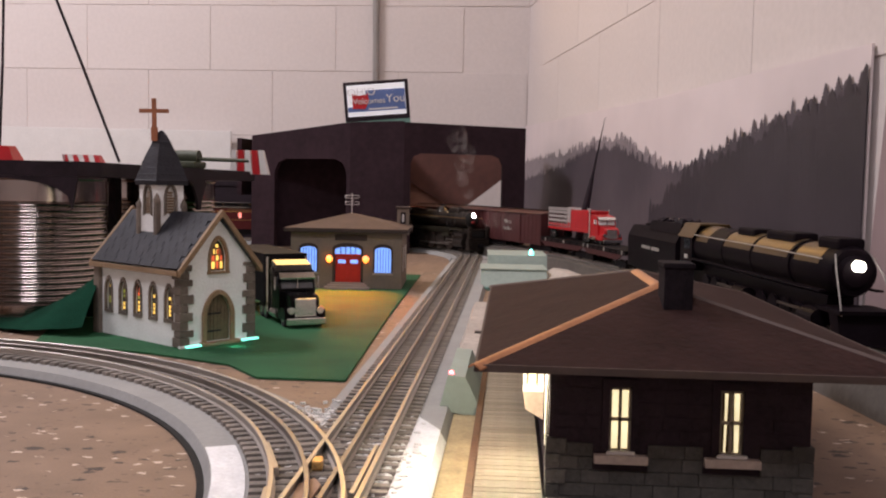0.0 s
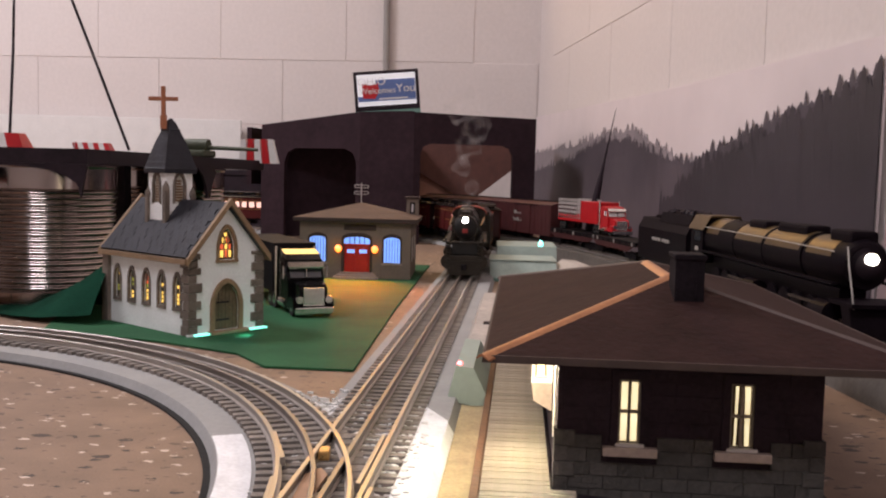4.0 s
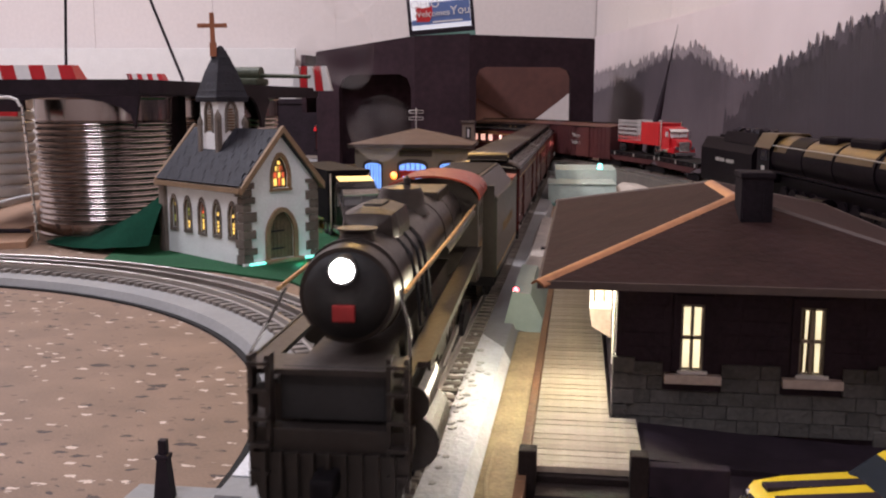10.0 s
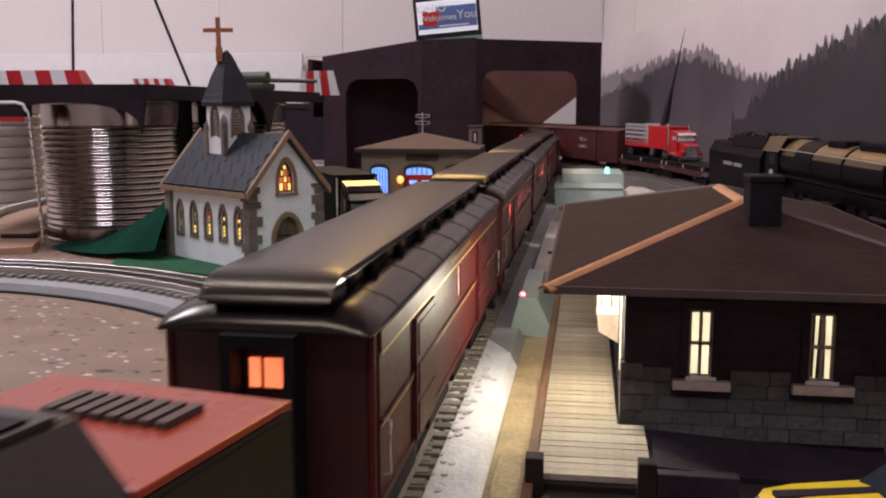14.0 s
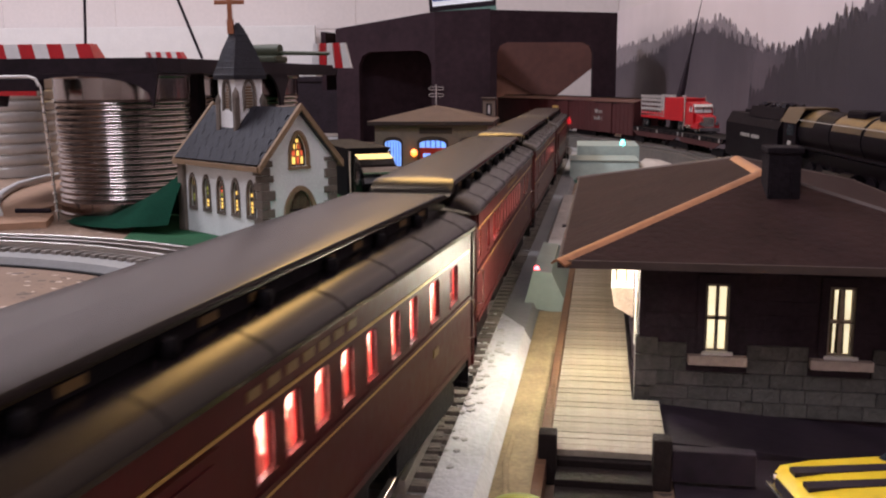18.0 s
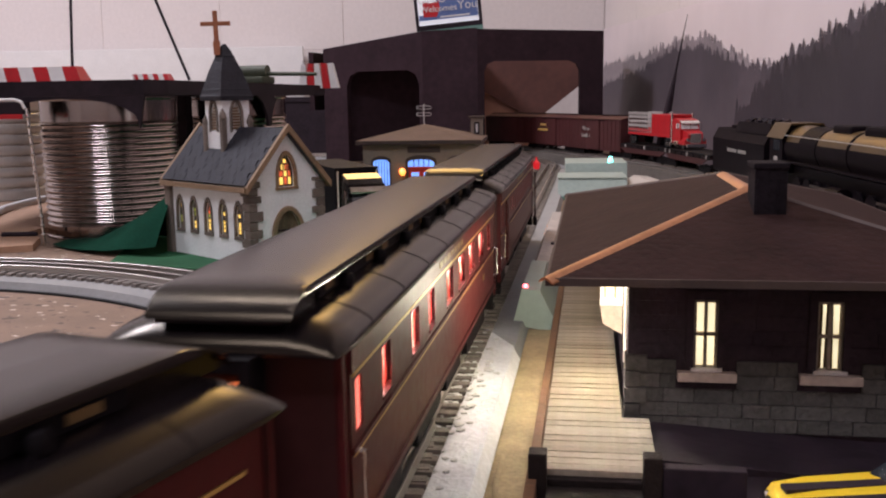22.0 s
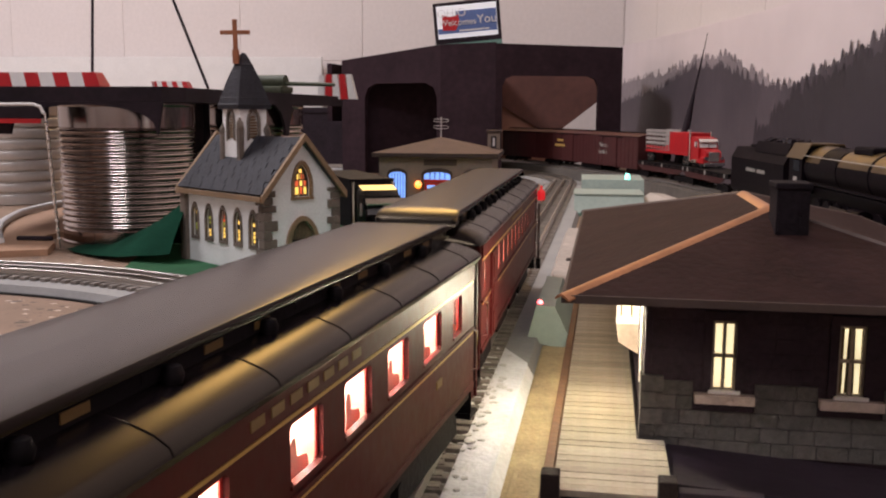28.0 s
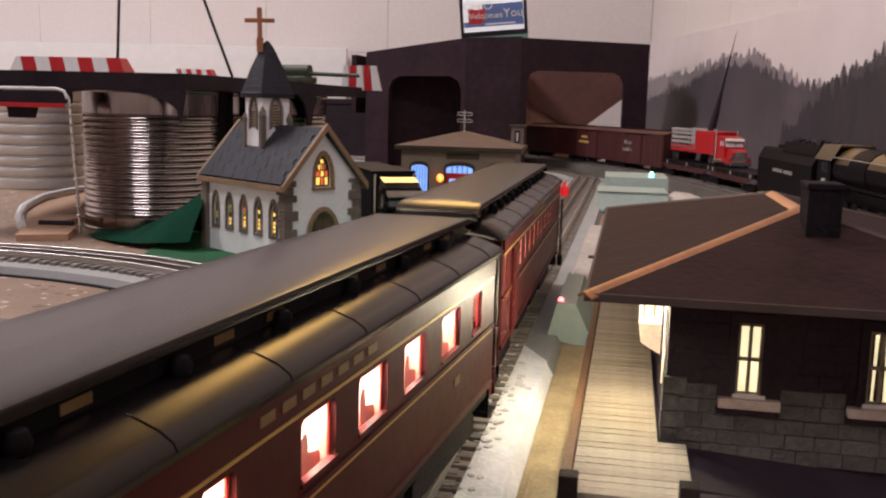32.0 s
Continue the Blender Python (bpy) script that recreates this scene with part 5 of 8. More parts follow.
sg = thing("road_sign", "small framed roadside sign in red, white and blue", "sign", pose(-0.3255, 2.262, 0.312, 0, -5.2, 6))
part("backing", boxm(-0.078, 0.078, 0.0, 0.012, 0.006, 0.100, 0.0015), BLACK, sg)
part("panel", boxm(-0.070, 0.070, -0.0012, 0.0, 0.017, 0.092), SIGN_PALE, sg)
part("blue_field", boxm(-0.025, 0.069, -0.0020, -0.0012, 0.028, 0.078), SIGN_BLUE, sg)
part("blue_field_low", boxm(-0.069, -0.025, -0.0020, -0.0012, 0.028, 0.040), SIGN_BLUE, sg)
part("red_patch", prism(bmesh.new(), [(-0.058, 0.036), (-0.028, 0.034), (-0.018, 0.052), (-0.02, 0.070), (-0.04, 0.066), (-0.058, 0.072)], "y", -0.0026, -0.0020), RED_PAINT, sg)
part("stand", boxm(-0.078, 0.078, 0.001, 0.030, -0.008, 0.006, 0.001), PALE_TEAL, sg)
letters("word", "OHIO", 0.026, pose(-0.035, -0.0028, 0.074, 90, 0, 0), WHITE_PAINT, sg)
letters("word", "Welcomes", 0.020, pose(-0.022, -0.0032, 0.052, 90, 0, 0), WHITE_PAINT, sg)
letters("word", "You", 0.028, pose(0.046, -0.0028, 0.055, 90, 0, 0), WHITE_PAINT, sg)
part("caption_bar", boxm(-0.02, 0.05, -0.0024, -0.0020, 0.031, 0.0345), WHITE_PAINT, sg)

# conduit, cables and a white board on the back wall
cd = thing("conduit_pipe", "grey metal conduit pipe running up the wall", "pipe", pose(-0.432, 2.94, 0.30))
part("pipe", cyl(bmesh.new(), (0.006, -0.006, -0.2), (-0.016, -0.006, 1.99), 0.010, seg=14), PIPE, cd)
for z in (0.12, 0.7):
    part("strap", boxm(-0.02, 0.02, -0.017, 0.004, z, z + 0.012), PIPE, cd)


def cable(label, pts, r=0.0024):
    cb = thing("cable", label, "cable", pose(*pts[0]))
    part("wire", tube(bmesh.new(), [Vector(p) - Vector(pts[0]) for p in pts], r, 8), BLACK, cb)


cable("thin black cable slanting down from the ceiling to the raised deck", [(-1.05, 1.55, 2.29), (-0.93, 1.53, 1.2), (-0.80, 1.51, 0.6), (-0.7497, 1.5, 0.4523), (-0.70, 1.49, 0.34), (-0.6366, 1.48, 0.19)])
cable("thin black cable hanging from the ceiling", [(-0.80, 1.5, 2.29), (-0.825, 1.5, 1.0), (-0.838, 1.5, 0.5), (-0.842, 1.5, 0.35), (-0.845, 1.49, 0.182)])
wb = thing("white_board", "white foam board leaning against the back wall", "board", pose(-0.885, 2.915, 0.0))
part("board", boxm(-1.5, 0.0, 0, 0.012, 0, 0.322, 0.001), WHITE_PAINT, wb, m=pose(0, 0, 0, 0, 0.3, 0))
cbx = thing("dark_box", "black cardboard box standing behind the tracks", "box", pose(-0.86, 2.74, 0.0))
part("carton", boxm(-0.20, 0.15, -0.06, 0.06, 0, 0.150, 0.002), BLACK, cbx)
part("lid", boxm(-0.203, 0.153, -0.063, 0.063, 0.150, 0.166, 0.002), BLACK, cbx)

# ---- tin can supports and the raised black deck ----
CAN_R, CAN_H = 0.0785, 0.163
rib = []
for k in range(17):
    z = 0.018 + k * 0.0068
    for q in range(8):
        rib.append((CAN_R - 0.0013 + 0.0013 * math.cos(q * math.tau / 8 + math.pi), z + 0.0068 * q / 8))
can_profile = [(CAN_R - 0.004, 0.0), (CAN_R + 0.0012, 0.0008), (CAN_R + 0.0012, 0.003), (CAN_R - 0.0006, 0.0045), (CAN_R - 0.0006, 0.016)] + rib + [(CAN_R - 0.0006, 0.1345), (CAN_R - 0.0006, CAN_H - 0.005), (CAN_R + 0.0012, CAN_H - 0.003), (CAN_R + 0.0012, CAN_H - 0.0005), (CAN_R - 0.004, CAN_H)]
can = thing("tin_can", "large ribbed bare tin can holding up the raised deck", "can", pose(-0.566, 1.080, 0.0), "tin can supports")
part("can_body", lathe(bmesh.new(), can_profile, seg=112), TIN, can, smooth=True)
part("seam", boxm(-0.0018, 0.0018, -CAN_R - 0.0010, -CAN_R + 0.002, 0.004, CAN_H - 0.004), TIN_DARK, can, m=pose(0, 0, 0, 0, 0, 140))
copy_thing(can, pose(-0.534, 1.400, 0, 0, 0, 30))
bin_profile = [(CAN_R - 0.004, 0.0), (CAN_R, 0.001), (CAN_R, 0.012)] + [(CAN_R - 0.0022 + 0.0022 * math.cos(q * math.tau / 8), 0.016 + 0.0176 * k + 0.0009 * q) for k in range(8) for q in range(9)] + [(CAN_R, 0.159), (CAN_R + 0.001, 0.162), (CAN_R - 0.004, CAN_H)]
pail = thing("metal_pail", "pale shiny metal pail with wide ribs beside the raised deck", "pail", pose(-0.990, 1.480, 0.0))
part("pail_body", lathe(bmesh.new(), bin_profile, seg=72), PALE_METAL, pail, smooth=True)
part("pail_rim", lathe(bmesh.new(), [(CAN_R - 0.0045, CAN_H), (CAN_R + 0.0022, CAN_H + 0.0004), (CAN_R + 0.0022, CAN_H + 0.0036), (CAN_R - 0.0045, CAN_H + 0.0040)], seg=48), CHROME, pail, "rolled bright rim")
board = thing("raised_deck", "black painted raised deck board resting on tin cans", "deck", pose(0, 0, CAN_H + 0.0002))
part("deck_board", prism(bmesh.new(), [(-0.78, 0.985), (-0.475, 0.985), (-0.468, 1.03), (-0.452, 1.62), (-0.90, 1.62)], "z", 0, 0.0165), BLACK, board)
# arched black skirt hung from the deck edge, cut out over the cans
def skirt(length, spans, drop):
    pts = [(0.0, 0.0)]
    for a, b in spans:
        pts += [(a, -drop)] + [((a + b) / 2 - (b - a) / 2 * math.cos(k * math.pi / 10), -drop + (drop - 0.003) * math.sin(k * math.pi / 10) ** 0.7) for k in range(1, 10)] + [(b, -drop)]
    return prism(bmesh.new(), [(0.0, -0.0002)] + pts[1:] + [(length, -0.0002)], "y", -0.002, 0.002)


part("skirt", skirt(0.305, [(0.004, 0.090), (0.122, 0.298)], 0.036), BLACK, board, m=pose(-0.78, 0.9872, 0))
part("deck_leg", boxm(-0.592, -0.562, 1.288, 1.312, -CAN_H - 0.0002, 0.0, 0.001), BLACK, board)
for x, y, a in ((-0.462, 1.35, 88),):
    part("bracket", prism(bmesh.new(), [(-0.045, 0.0), (0.045, 0.0), (0.026, -0.010), (0.012, -0.026), (0.005, -0.044), (-0.005, -0.044), (-0.009, -0.028), (-0.024, -0.010)], "y", -0.002, 0.002), BLACK, board, m=Matrix.Translation((x, y, 0)) @ pose(0, 0, 0, 0, 0, a))


def barrier(x, y, turn, length, stripes=5, flat=False):
    """A sloped red and white striped roof piece."""
    br = thing("striped_barrier", "red and white striped plastic barrier on the raised deck", "barrier", pose(x, y, CAN_H + 0.0169, 0, 0, turn), "striped barriers")
    h = 0.017
    prof = lambda a, b: prism(bmesh.new(), [(-0.013, 0), (0.013, 0), (0.008, h), (-0.008, h)], "x", a, b)
    w = length / (2 * stripes)
    for k in range(2 * stripes):
        bm = bmesh.new()
        a, b, s = -length / 2 + k * w, -length / 2 + (k + 1) * w, 0.0 if k == 0 else 0.007
        s2 = 0.0 if k == 2 * stripes - 1 else 0.007
        q = [(a + (0 if k else 0), -0.013, 0), (b, -0.013, 0), (b, 0.013, 0), (a, 0.013, 0), (a - s if k else a + 0.006, -0.008, h), (b - s2 if k < 2 * stripes - 1 else b - 0.008, -0.008, h), (b - s2 if k < 2 * stripes - 1 else b - 0.008, 0.008, h), (a - s if k else a + 0.006, 0.008, h)]
        v = [bm.verts.new(p) for p in q]
        for f in ((3, 2, 1, 0), (4, 5, 6, 7), (0, 1, 5, 4), (1, 2, 6, 5), (2, 3, 7, 6), (3, 0, 4, 7)):
            bm.faces.new([v[i] for i in f])
        part("stripe", bm, RED_PAINT if k % 2 else WHITE_PAINT, br)


barrier(-0.640, 1.035, 0, 0.145, 4)
barrier(-0.640, 1.36, 4, 0.062, 4)
aw = thing("striped_awning", "red and white striped awning hanging at the deck edge", "awning", pose(-0.455, 1.60, 0.175, 0, 0, -8))
aw.scale = (1.22,) * 3
for k in range(5):
    part("stripe", prism(bmesh.new(), [(-0.030 + 0.010 * k + 0.004, 0.034), (-0.020 + 0.010 * k + 0.001, 0.034), (-0.018 + 0.012 * k, 0.0), (-0.030 + 0.012 * k, 0.0)], "y", -0.004, 0.002), WHITE_PAINT if k % 2 == 0 else RED_PAINT, aw)
tk = thing("army_tank", "olive drab toy tank with a long barrel on the raised deck", "toy tank", pose(-0.50, 1.36, CAN_H + 0.0169, 0, 0, -8))
part("hull", boxm(-0.045, 0.040, -0.02, 0.02, 0.0, 0.010, 0.003), OLIVE, tk)
part("turret", cyl(bmesh.new(), (-0.040, 0, 0.017), (0.038, 0, 0.017), 0.0095, seg=18), OLIVE, tk, smooth=True)
part("barrel", cyl(bmesh.new(), (0.036, 0, 0.014), (0.115, 0, 0.012), 0.0032, 0.0026, 10), OLIVE, tk)
# low shelf with a red strip and things beyond the cans
sh = thing("low_shelf", "white-edged wire shelf with a red strip in front of the cans", "shelf", pose(-0.604, 0.974, 0.0))
part("shelf_top", boxm(-0.40, -0.004, -0.006, 0.010, 0.1445, 0.1575, 0.001), BLACK, sh)
part("white_edge", tube(bmesh.new(), [(-0.40, -0.007, 0.1585), (-0.10, -0.007, 0.1598), (-0.012, -0.007, 0.1600), (-0.004, -0.007, 0.1575), (0.0, -0.007, 0.1500)], 0.0018, 8), WHITE_PAINT, sh)
part("red_edge", boxm(-0.40, -0.004, -0.008, -0.006, 0.1395, 0.1445), RED_PAINT, sh)
part("wire_post", tube(bmesh.new(), [(0.0, -0.004, 0.150), (0.003, -0.004, 0.10), (0.006, -0.004, 0.05), (0.0085, -0.004, 0.0)], 0.0016, 8), CHROME, sh, "twisted chrome wire post")
for k in range(14):
    part("wire_twist", lathe(bmesh.new(), [(0.0012, -0.0022), (0.0026, 0.0), (0.0012, 0.0022)], (0.0004 + 0.0006 * k, -0.004, 0.140 - 0.0098 * k), 10), CHROME, sh)
part("wire_post", cyl(bmesh.new(), (-0.19, 0.004, 0), (-0.19, 0.004, 0.150), 0.0022, seg=8), CHROME, sh)
rp = thing("wooden_board", "round-ended tan wooden board with a white rim beside the cans", "board", pose(-0.66, 0.96, 0.0))
part("plate", prism(bmesh.new(), [(0.075, -0.030), (0.030, -0.055), (-0.002, 0.001), (-0.090, 0.130), (-0.145, 0.255), (-0.165, 0.380), (-0.140, 0.460), (0.0, 0.460), (0.005, 0.190), (0.008, 0.060), (0.050, 0.025)], "z", 0.0, 0.007), WOOD_RAMP, rp)
part("rim", tube(bmesh.new(), [(-0.002, 0.001, 0.009), (-0.050, 0.066, 0.010), (-0.090, 0.130, 0.011), (-0.122, 0.195, 0.011), (-0.145, 0.255, 0.012), (-0.159, 0.320, 0.012), (-0.165, 0.380, 0.012), (-0.140, 0.460, 0.012)], 0.0052, 8), WHITE_PAINT, rp, "white rounded rim", smooth=True)
rod = thing("dark_rod", "short dark rod lying on the tan board", "rod", pose(-0.638, 0.990, 0.0097, 0, 0, 8))
part("rod", cyl(bmesh.new(), (-0.02, 0, 0), (0.02, 0, 0), 0.0026, seg=10), BLACK, rod)
# the mat rises into a small green bank between can and church, its shade painted in
bk = thing("green_bank", "green draped grass bank beside the church, painted dark as in shade", "grass bank", pose(-0.585, 0.885, 0.0024))
bm = bmesh.new()
grid = []
for i in range(25):
    u = i / 24
    row = []
    for j in range(13):
        v = j / 12
        rise = 0.066 * u ** 2.0 * max(0.0, 1 - abs(v - 0.36) / (0.40 if v < 0.36 else 0.64)) ** 0.8
        row.append(bm.verts.new((0.158 * u, 0.006 + 0.075 * (1 - u) ** 2 + (0.150 - 0.070 * (1 - u)) * v, max(0.0, rise + 0.0012 * noise.noise(Vector((u * 7, v * 5, 0.3)))))))
    grid.append(row)
for i in range(24):
    for j in range(12):
        bm.faces.new((grid[i][j], grid[i + 1][j], grid[i + 1][j + 1], grid[i][j + 1]))
part("bank", bm, SHADED_GREEN, bk, smooth=True)


# ---- wheels ----
def tyre_set(owner, spots, r, w):
    """Road wheels with a bright hub."""
    for x, y in spots:
        ty = part("wheel", lathe(bmesh.new(), [(r * 0.55, -w / 2), (r * 0.95, -w / 2), (r, -w / 3), (r, w / 3), (r * 0.95, w / 2), (r * 0.55, w / 2)], (x, y, r), 18, "x"), TYRE, owner)
        part("hub", lathe(bmesh.new(), [(0.0008, -w / 2 - 0.0004), (r * 0.5, -w / 2 - 0.0002), (r * 0.5, w / 2 + 0.0002), (0.0008, w / 2 + 0.0004)], (x, y, r), 12, "x"), CHROME, ty)


# ---- black lorry with trailer beside the fire house ----
def lorry(m, name, label, body, trailer, trailer_len, scale, pane):
    lo = thing(name, label, "truck", m)
    lo.scale = (scale,) * 3
    # cab faces -y; sizes in metres at 1:43
    hood = part("hood", prism(bmesh.new(), [(-0.058, 0.012), (-0.058, 0.034), (-0.052, 0.039), (-0.026, 0.043), (-0.026, 0.012)], "x", -0.018, 0.018), body, lo)
    part("grille", boxm(-0.0135, 0.0135, -0.0605, -0.058, 0.014, 0.036, 0.001), CHROME, lo, "chrome grille")
    for k in range(6):
        part("grille_bar", boxm(-0.0115 + 0.0041 * k, -0.0100 + 0.0041 * k, -0.0615, -0.0605, 0.015, 0.035), CHROME, hood)
    part("bumper", boxm(-0.0245, 0.0245, -0.0665, -0.0605, 0.004, 0.0125, 0.001), CHROME, lo)
    cab = part("cab", prism(bmesh.new(), [(-0.026, 0.012), (-0.026, 0.044), (-0.020, 0.058), (-0.016, 0.066), (0.020, 0.070), (0.020, 0.012)], "x", -0.0235, 0.0235), body, lo)
    part("windscreen", prism(bmesh.new(), [(-0.0268, 0.0455), (-0.0212, 0.0575), (-0.0196, 0.0575), (-0.0252, 0.0455)], "x", -0.0205, 0.0205), pane, cab)
    part("screen_divider", boxm(-0.0006, 0.0006, -0.0274, -0.024, 0.046, 0.057), CHROME, cab)
    part("sun_visor", prism(bmesh.new(), [(-0.0285, 0.0570), (-0.0190, 0.0612), (-0.0190, 0.0650), (-0.0215, 0.0648), (-0.0290, 0.0590)], "x", -0.0225, 0.0225), CHROME, cab)
    for sx in (-1, 1):
        part("side_glass", boxm(sx * 0.0236 - 0.0004, sx * 0.0236 + 0.0004, -0.018, -0.002, 0.047, 0.058), pane, cab)
        part("headlamp", cyl(bmesh.new(), (sx * 0.0185, -0.0575, 0.0215), (sx * 0.0185, -0.0625, 0.0215), 0.0045, seg=14), CHROME, lo, "chrome headlamp")
        part("mudguard", prism(bmesh.new(), [(-0.060, 0.010), (-0.058, 0.022), (-0.046, 0.025), (-0.032, 0.018), (-0.030, 0.010)], "x", sx * 0.020 - 0.006, sx * 0.020 + 0.006), body, lo)
        part("exhaust_pipe", cyl(bmesh.new(), (sx * 0.0255, 0.021, 0.012), (sx * 0.0255, 0.021, 0.082), 0.0022, seg=10), CHROME, lo)
        part("mirror", boxm(sx * 0.0285 - 0.001, sx * 0.0285 + 0.001, -0.023, -0.0215, 0.044, 0.060), CHROME, cab)
        part("fuel_tank", cyl(bmesh.new(), (sx * 0.020, -0.018, 0.012), (sx * 0.020, 0.012, 0.012), 0.0065, seg=14), CHROME, lo)
    tyre_set(lo, [(sx * 0.0205, y) for sx in (-1, 1) for y in (-0.046, 0.034, 0.054)], 0.0108, 0.008)
    part("frame", boxm(-0.009, 0.009, -0.055, 0.066, 0.010, 0.014), CAR_DARK, lo)
    if trailer == "box":
        fr = part("roof_fairing", prism(bmesh.new(), [(-0.019, 0.0655), (-0.010, 0.074), (0.010, 0.079), (0.020, 0.079), (0.020, 0.0655)], "x", -0.0225, 0.0225), FAIRING, lo, "glossy black roof fairing")
        part("fairing_trim", boxm(-0.0228, 0.0228, -0.0205, -0.0185, 0.064, 0.0675), FAIRING, fr)
        part("side_skirt", boxm(-0.0236, 0.0236, 0.020, 0.024, 0.012, 0.072), body, lo)
        tr = part("trailer_box", boxm(-0.0285, 0.0285, 0.026, 0.026 + trailer_len, 0.021, 0.084, 0.0012), CAR_DARK, lo, "black box trailer")
        part("trailer_cap", boxm(-0.029, 0.029, 0.0255, 0.0265 + trailer_len, 0.083, 0.0855), CAR_DARK, tr)
    else:
        tr = part("trailer_floor", boxm(-0.0285, 0.0285, 0.026, 0.026 + trailer_len, 0.024, 0.030), body, lo)
        part("trailer_headboard", boxm(-0.0285, 0.0285, 0.026, 0.146, 0.030, 0.078, 0.001), RED_PAINT, tr, "bright red front of the trailer")
        for sx in (-1, 1):
            for z in (0.034, 0.045, 0.056, 0.067, 0.076):
                part("stake_slat", boxm(sx * 0.0275 - 0.0006, sx * 0.0275 + 0.0006, 0.146, 0.026 + trailer_len, z, z + 0.006), CARD if z > 0.04 else RED_PAINT, tr)
            for k in range(9):
                y = 0.148 + (trailer_len - 0.127) * k / 8
                part("stake", boxm(sx * 0.0285 - 0.0008, sx * 0.0285 + 0.0008, y, y + 0.002, 0.030, 0.083), CARD, tr)
    tyre_set(lo, [(sx * 0.0205, 0.026 + trailer_len - d) for sx in (-1, 1) for d in (0.016, 0.038)], 0.0108, 0.008)
    return lo


lorry(pose(-0.2510, 1.046, 0.0022, 0, 0, 30), "black_lorry", "glossy black semi truck with chrome grille parked on the green mat", TRUCK_BLACK, "box", 0.19, 0.89, GLASS_DARK)


# ---- the outer train: black steam engine, tender, flat car with a red lorry, boxcars ----
def side_letters(text, size, at, turn, parent):
    return letters("lettering", text, size, Matrix.Translation(at) @ pose(0, 0, 0, 90, 0, turn), UP_WHITE, parent)


def bogie(owner, y, axles=2, z=0.0155, r=0.0082, pitch=0.026, width=0.042):
    bg = part("truck_frame", boxm(-0.012, 0.012, y - pitch * axles / 2, y + pitch * axles / 2, z + r, z + r + 0.006), CAR_DARK, owner)
    for sx in (-1, 1):
        prof = [(-pitch * axles / 2 - 0.004, z + r - 0.004), (pitch * axles / 2 + 0.004, z + r - 0.004), (pitch * axles / 2 + 0.004, z + r + 0.004), (pitch * axles / 2 - 0.006, z + r + 0.007), (-pitch * axles / 2 + 0.006, z + r + 0.007), (-pitch * axles / 2 - 0.004, z + r + 0.004)]
        part("side_frame", prism(bmesh.new(), [(y + a, b) for a, b in prof], "x", sx * 0.0235 - 0.0015, sx * 0.0235 + 0.0015), CAR_DARK, bg)
    for k in range(axles):
        yy = y + (k - (axles - 1) / 2) * pitch
        part("wheel_set", cyl(bmesh.new(), (-0.019, yy, z + r), (0.019, yy, z + r), 0.0016, seg=8), CAR_DARK, bg)
        for sx in (-1, 1):
            bm = lathe(bmesh.new(), [(0.0016, -0.0022), (r * 1.1, -0.0022), (r * 1.1, -0.0012), (r, -0.001), (r, 0.0022), (0.0016, 0.0018)], (0, 0, 0), 18, "x")
            bmesh.ops.transform(bm, matrix=Matrix.Translation((sx * 0.0178, yy, z + r)), verts=bm.verts)
            part("axle_wheel", bm, RAIL_DARK, bg)
    return bg


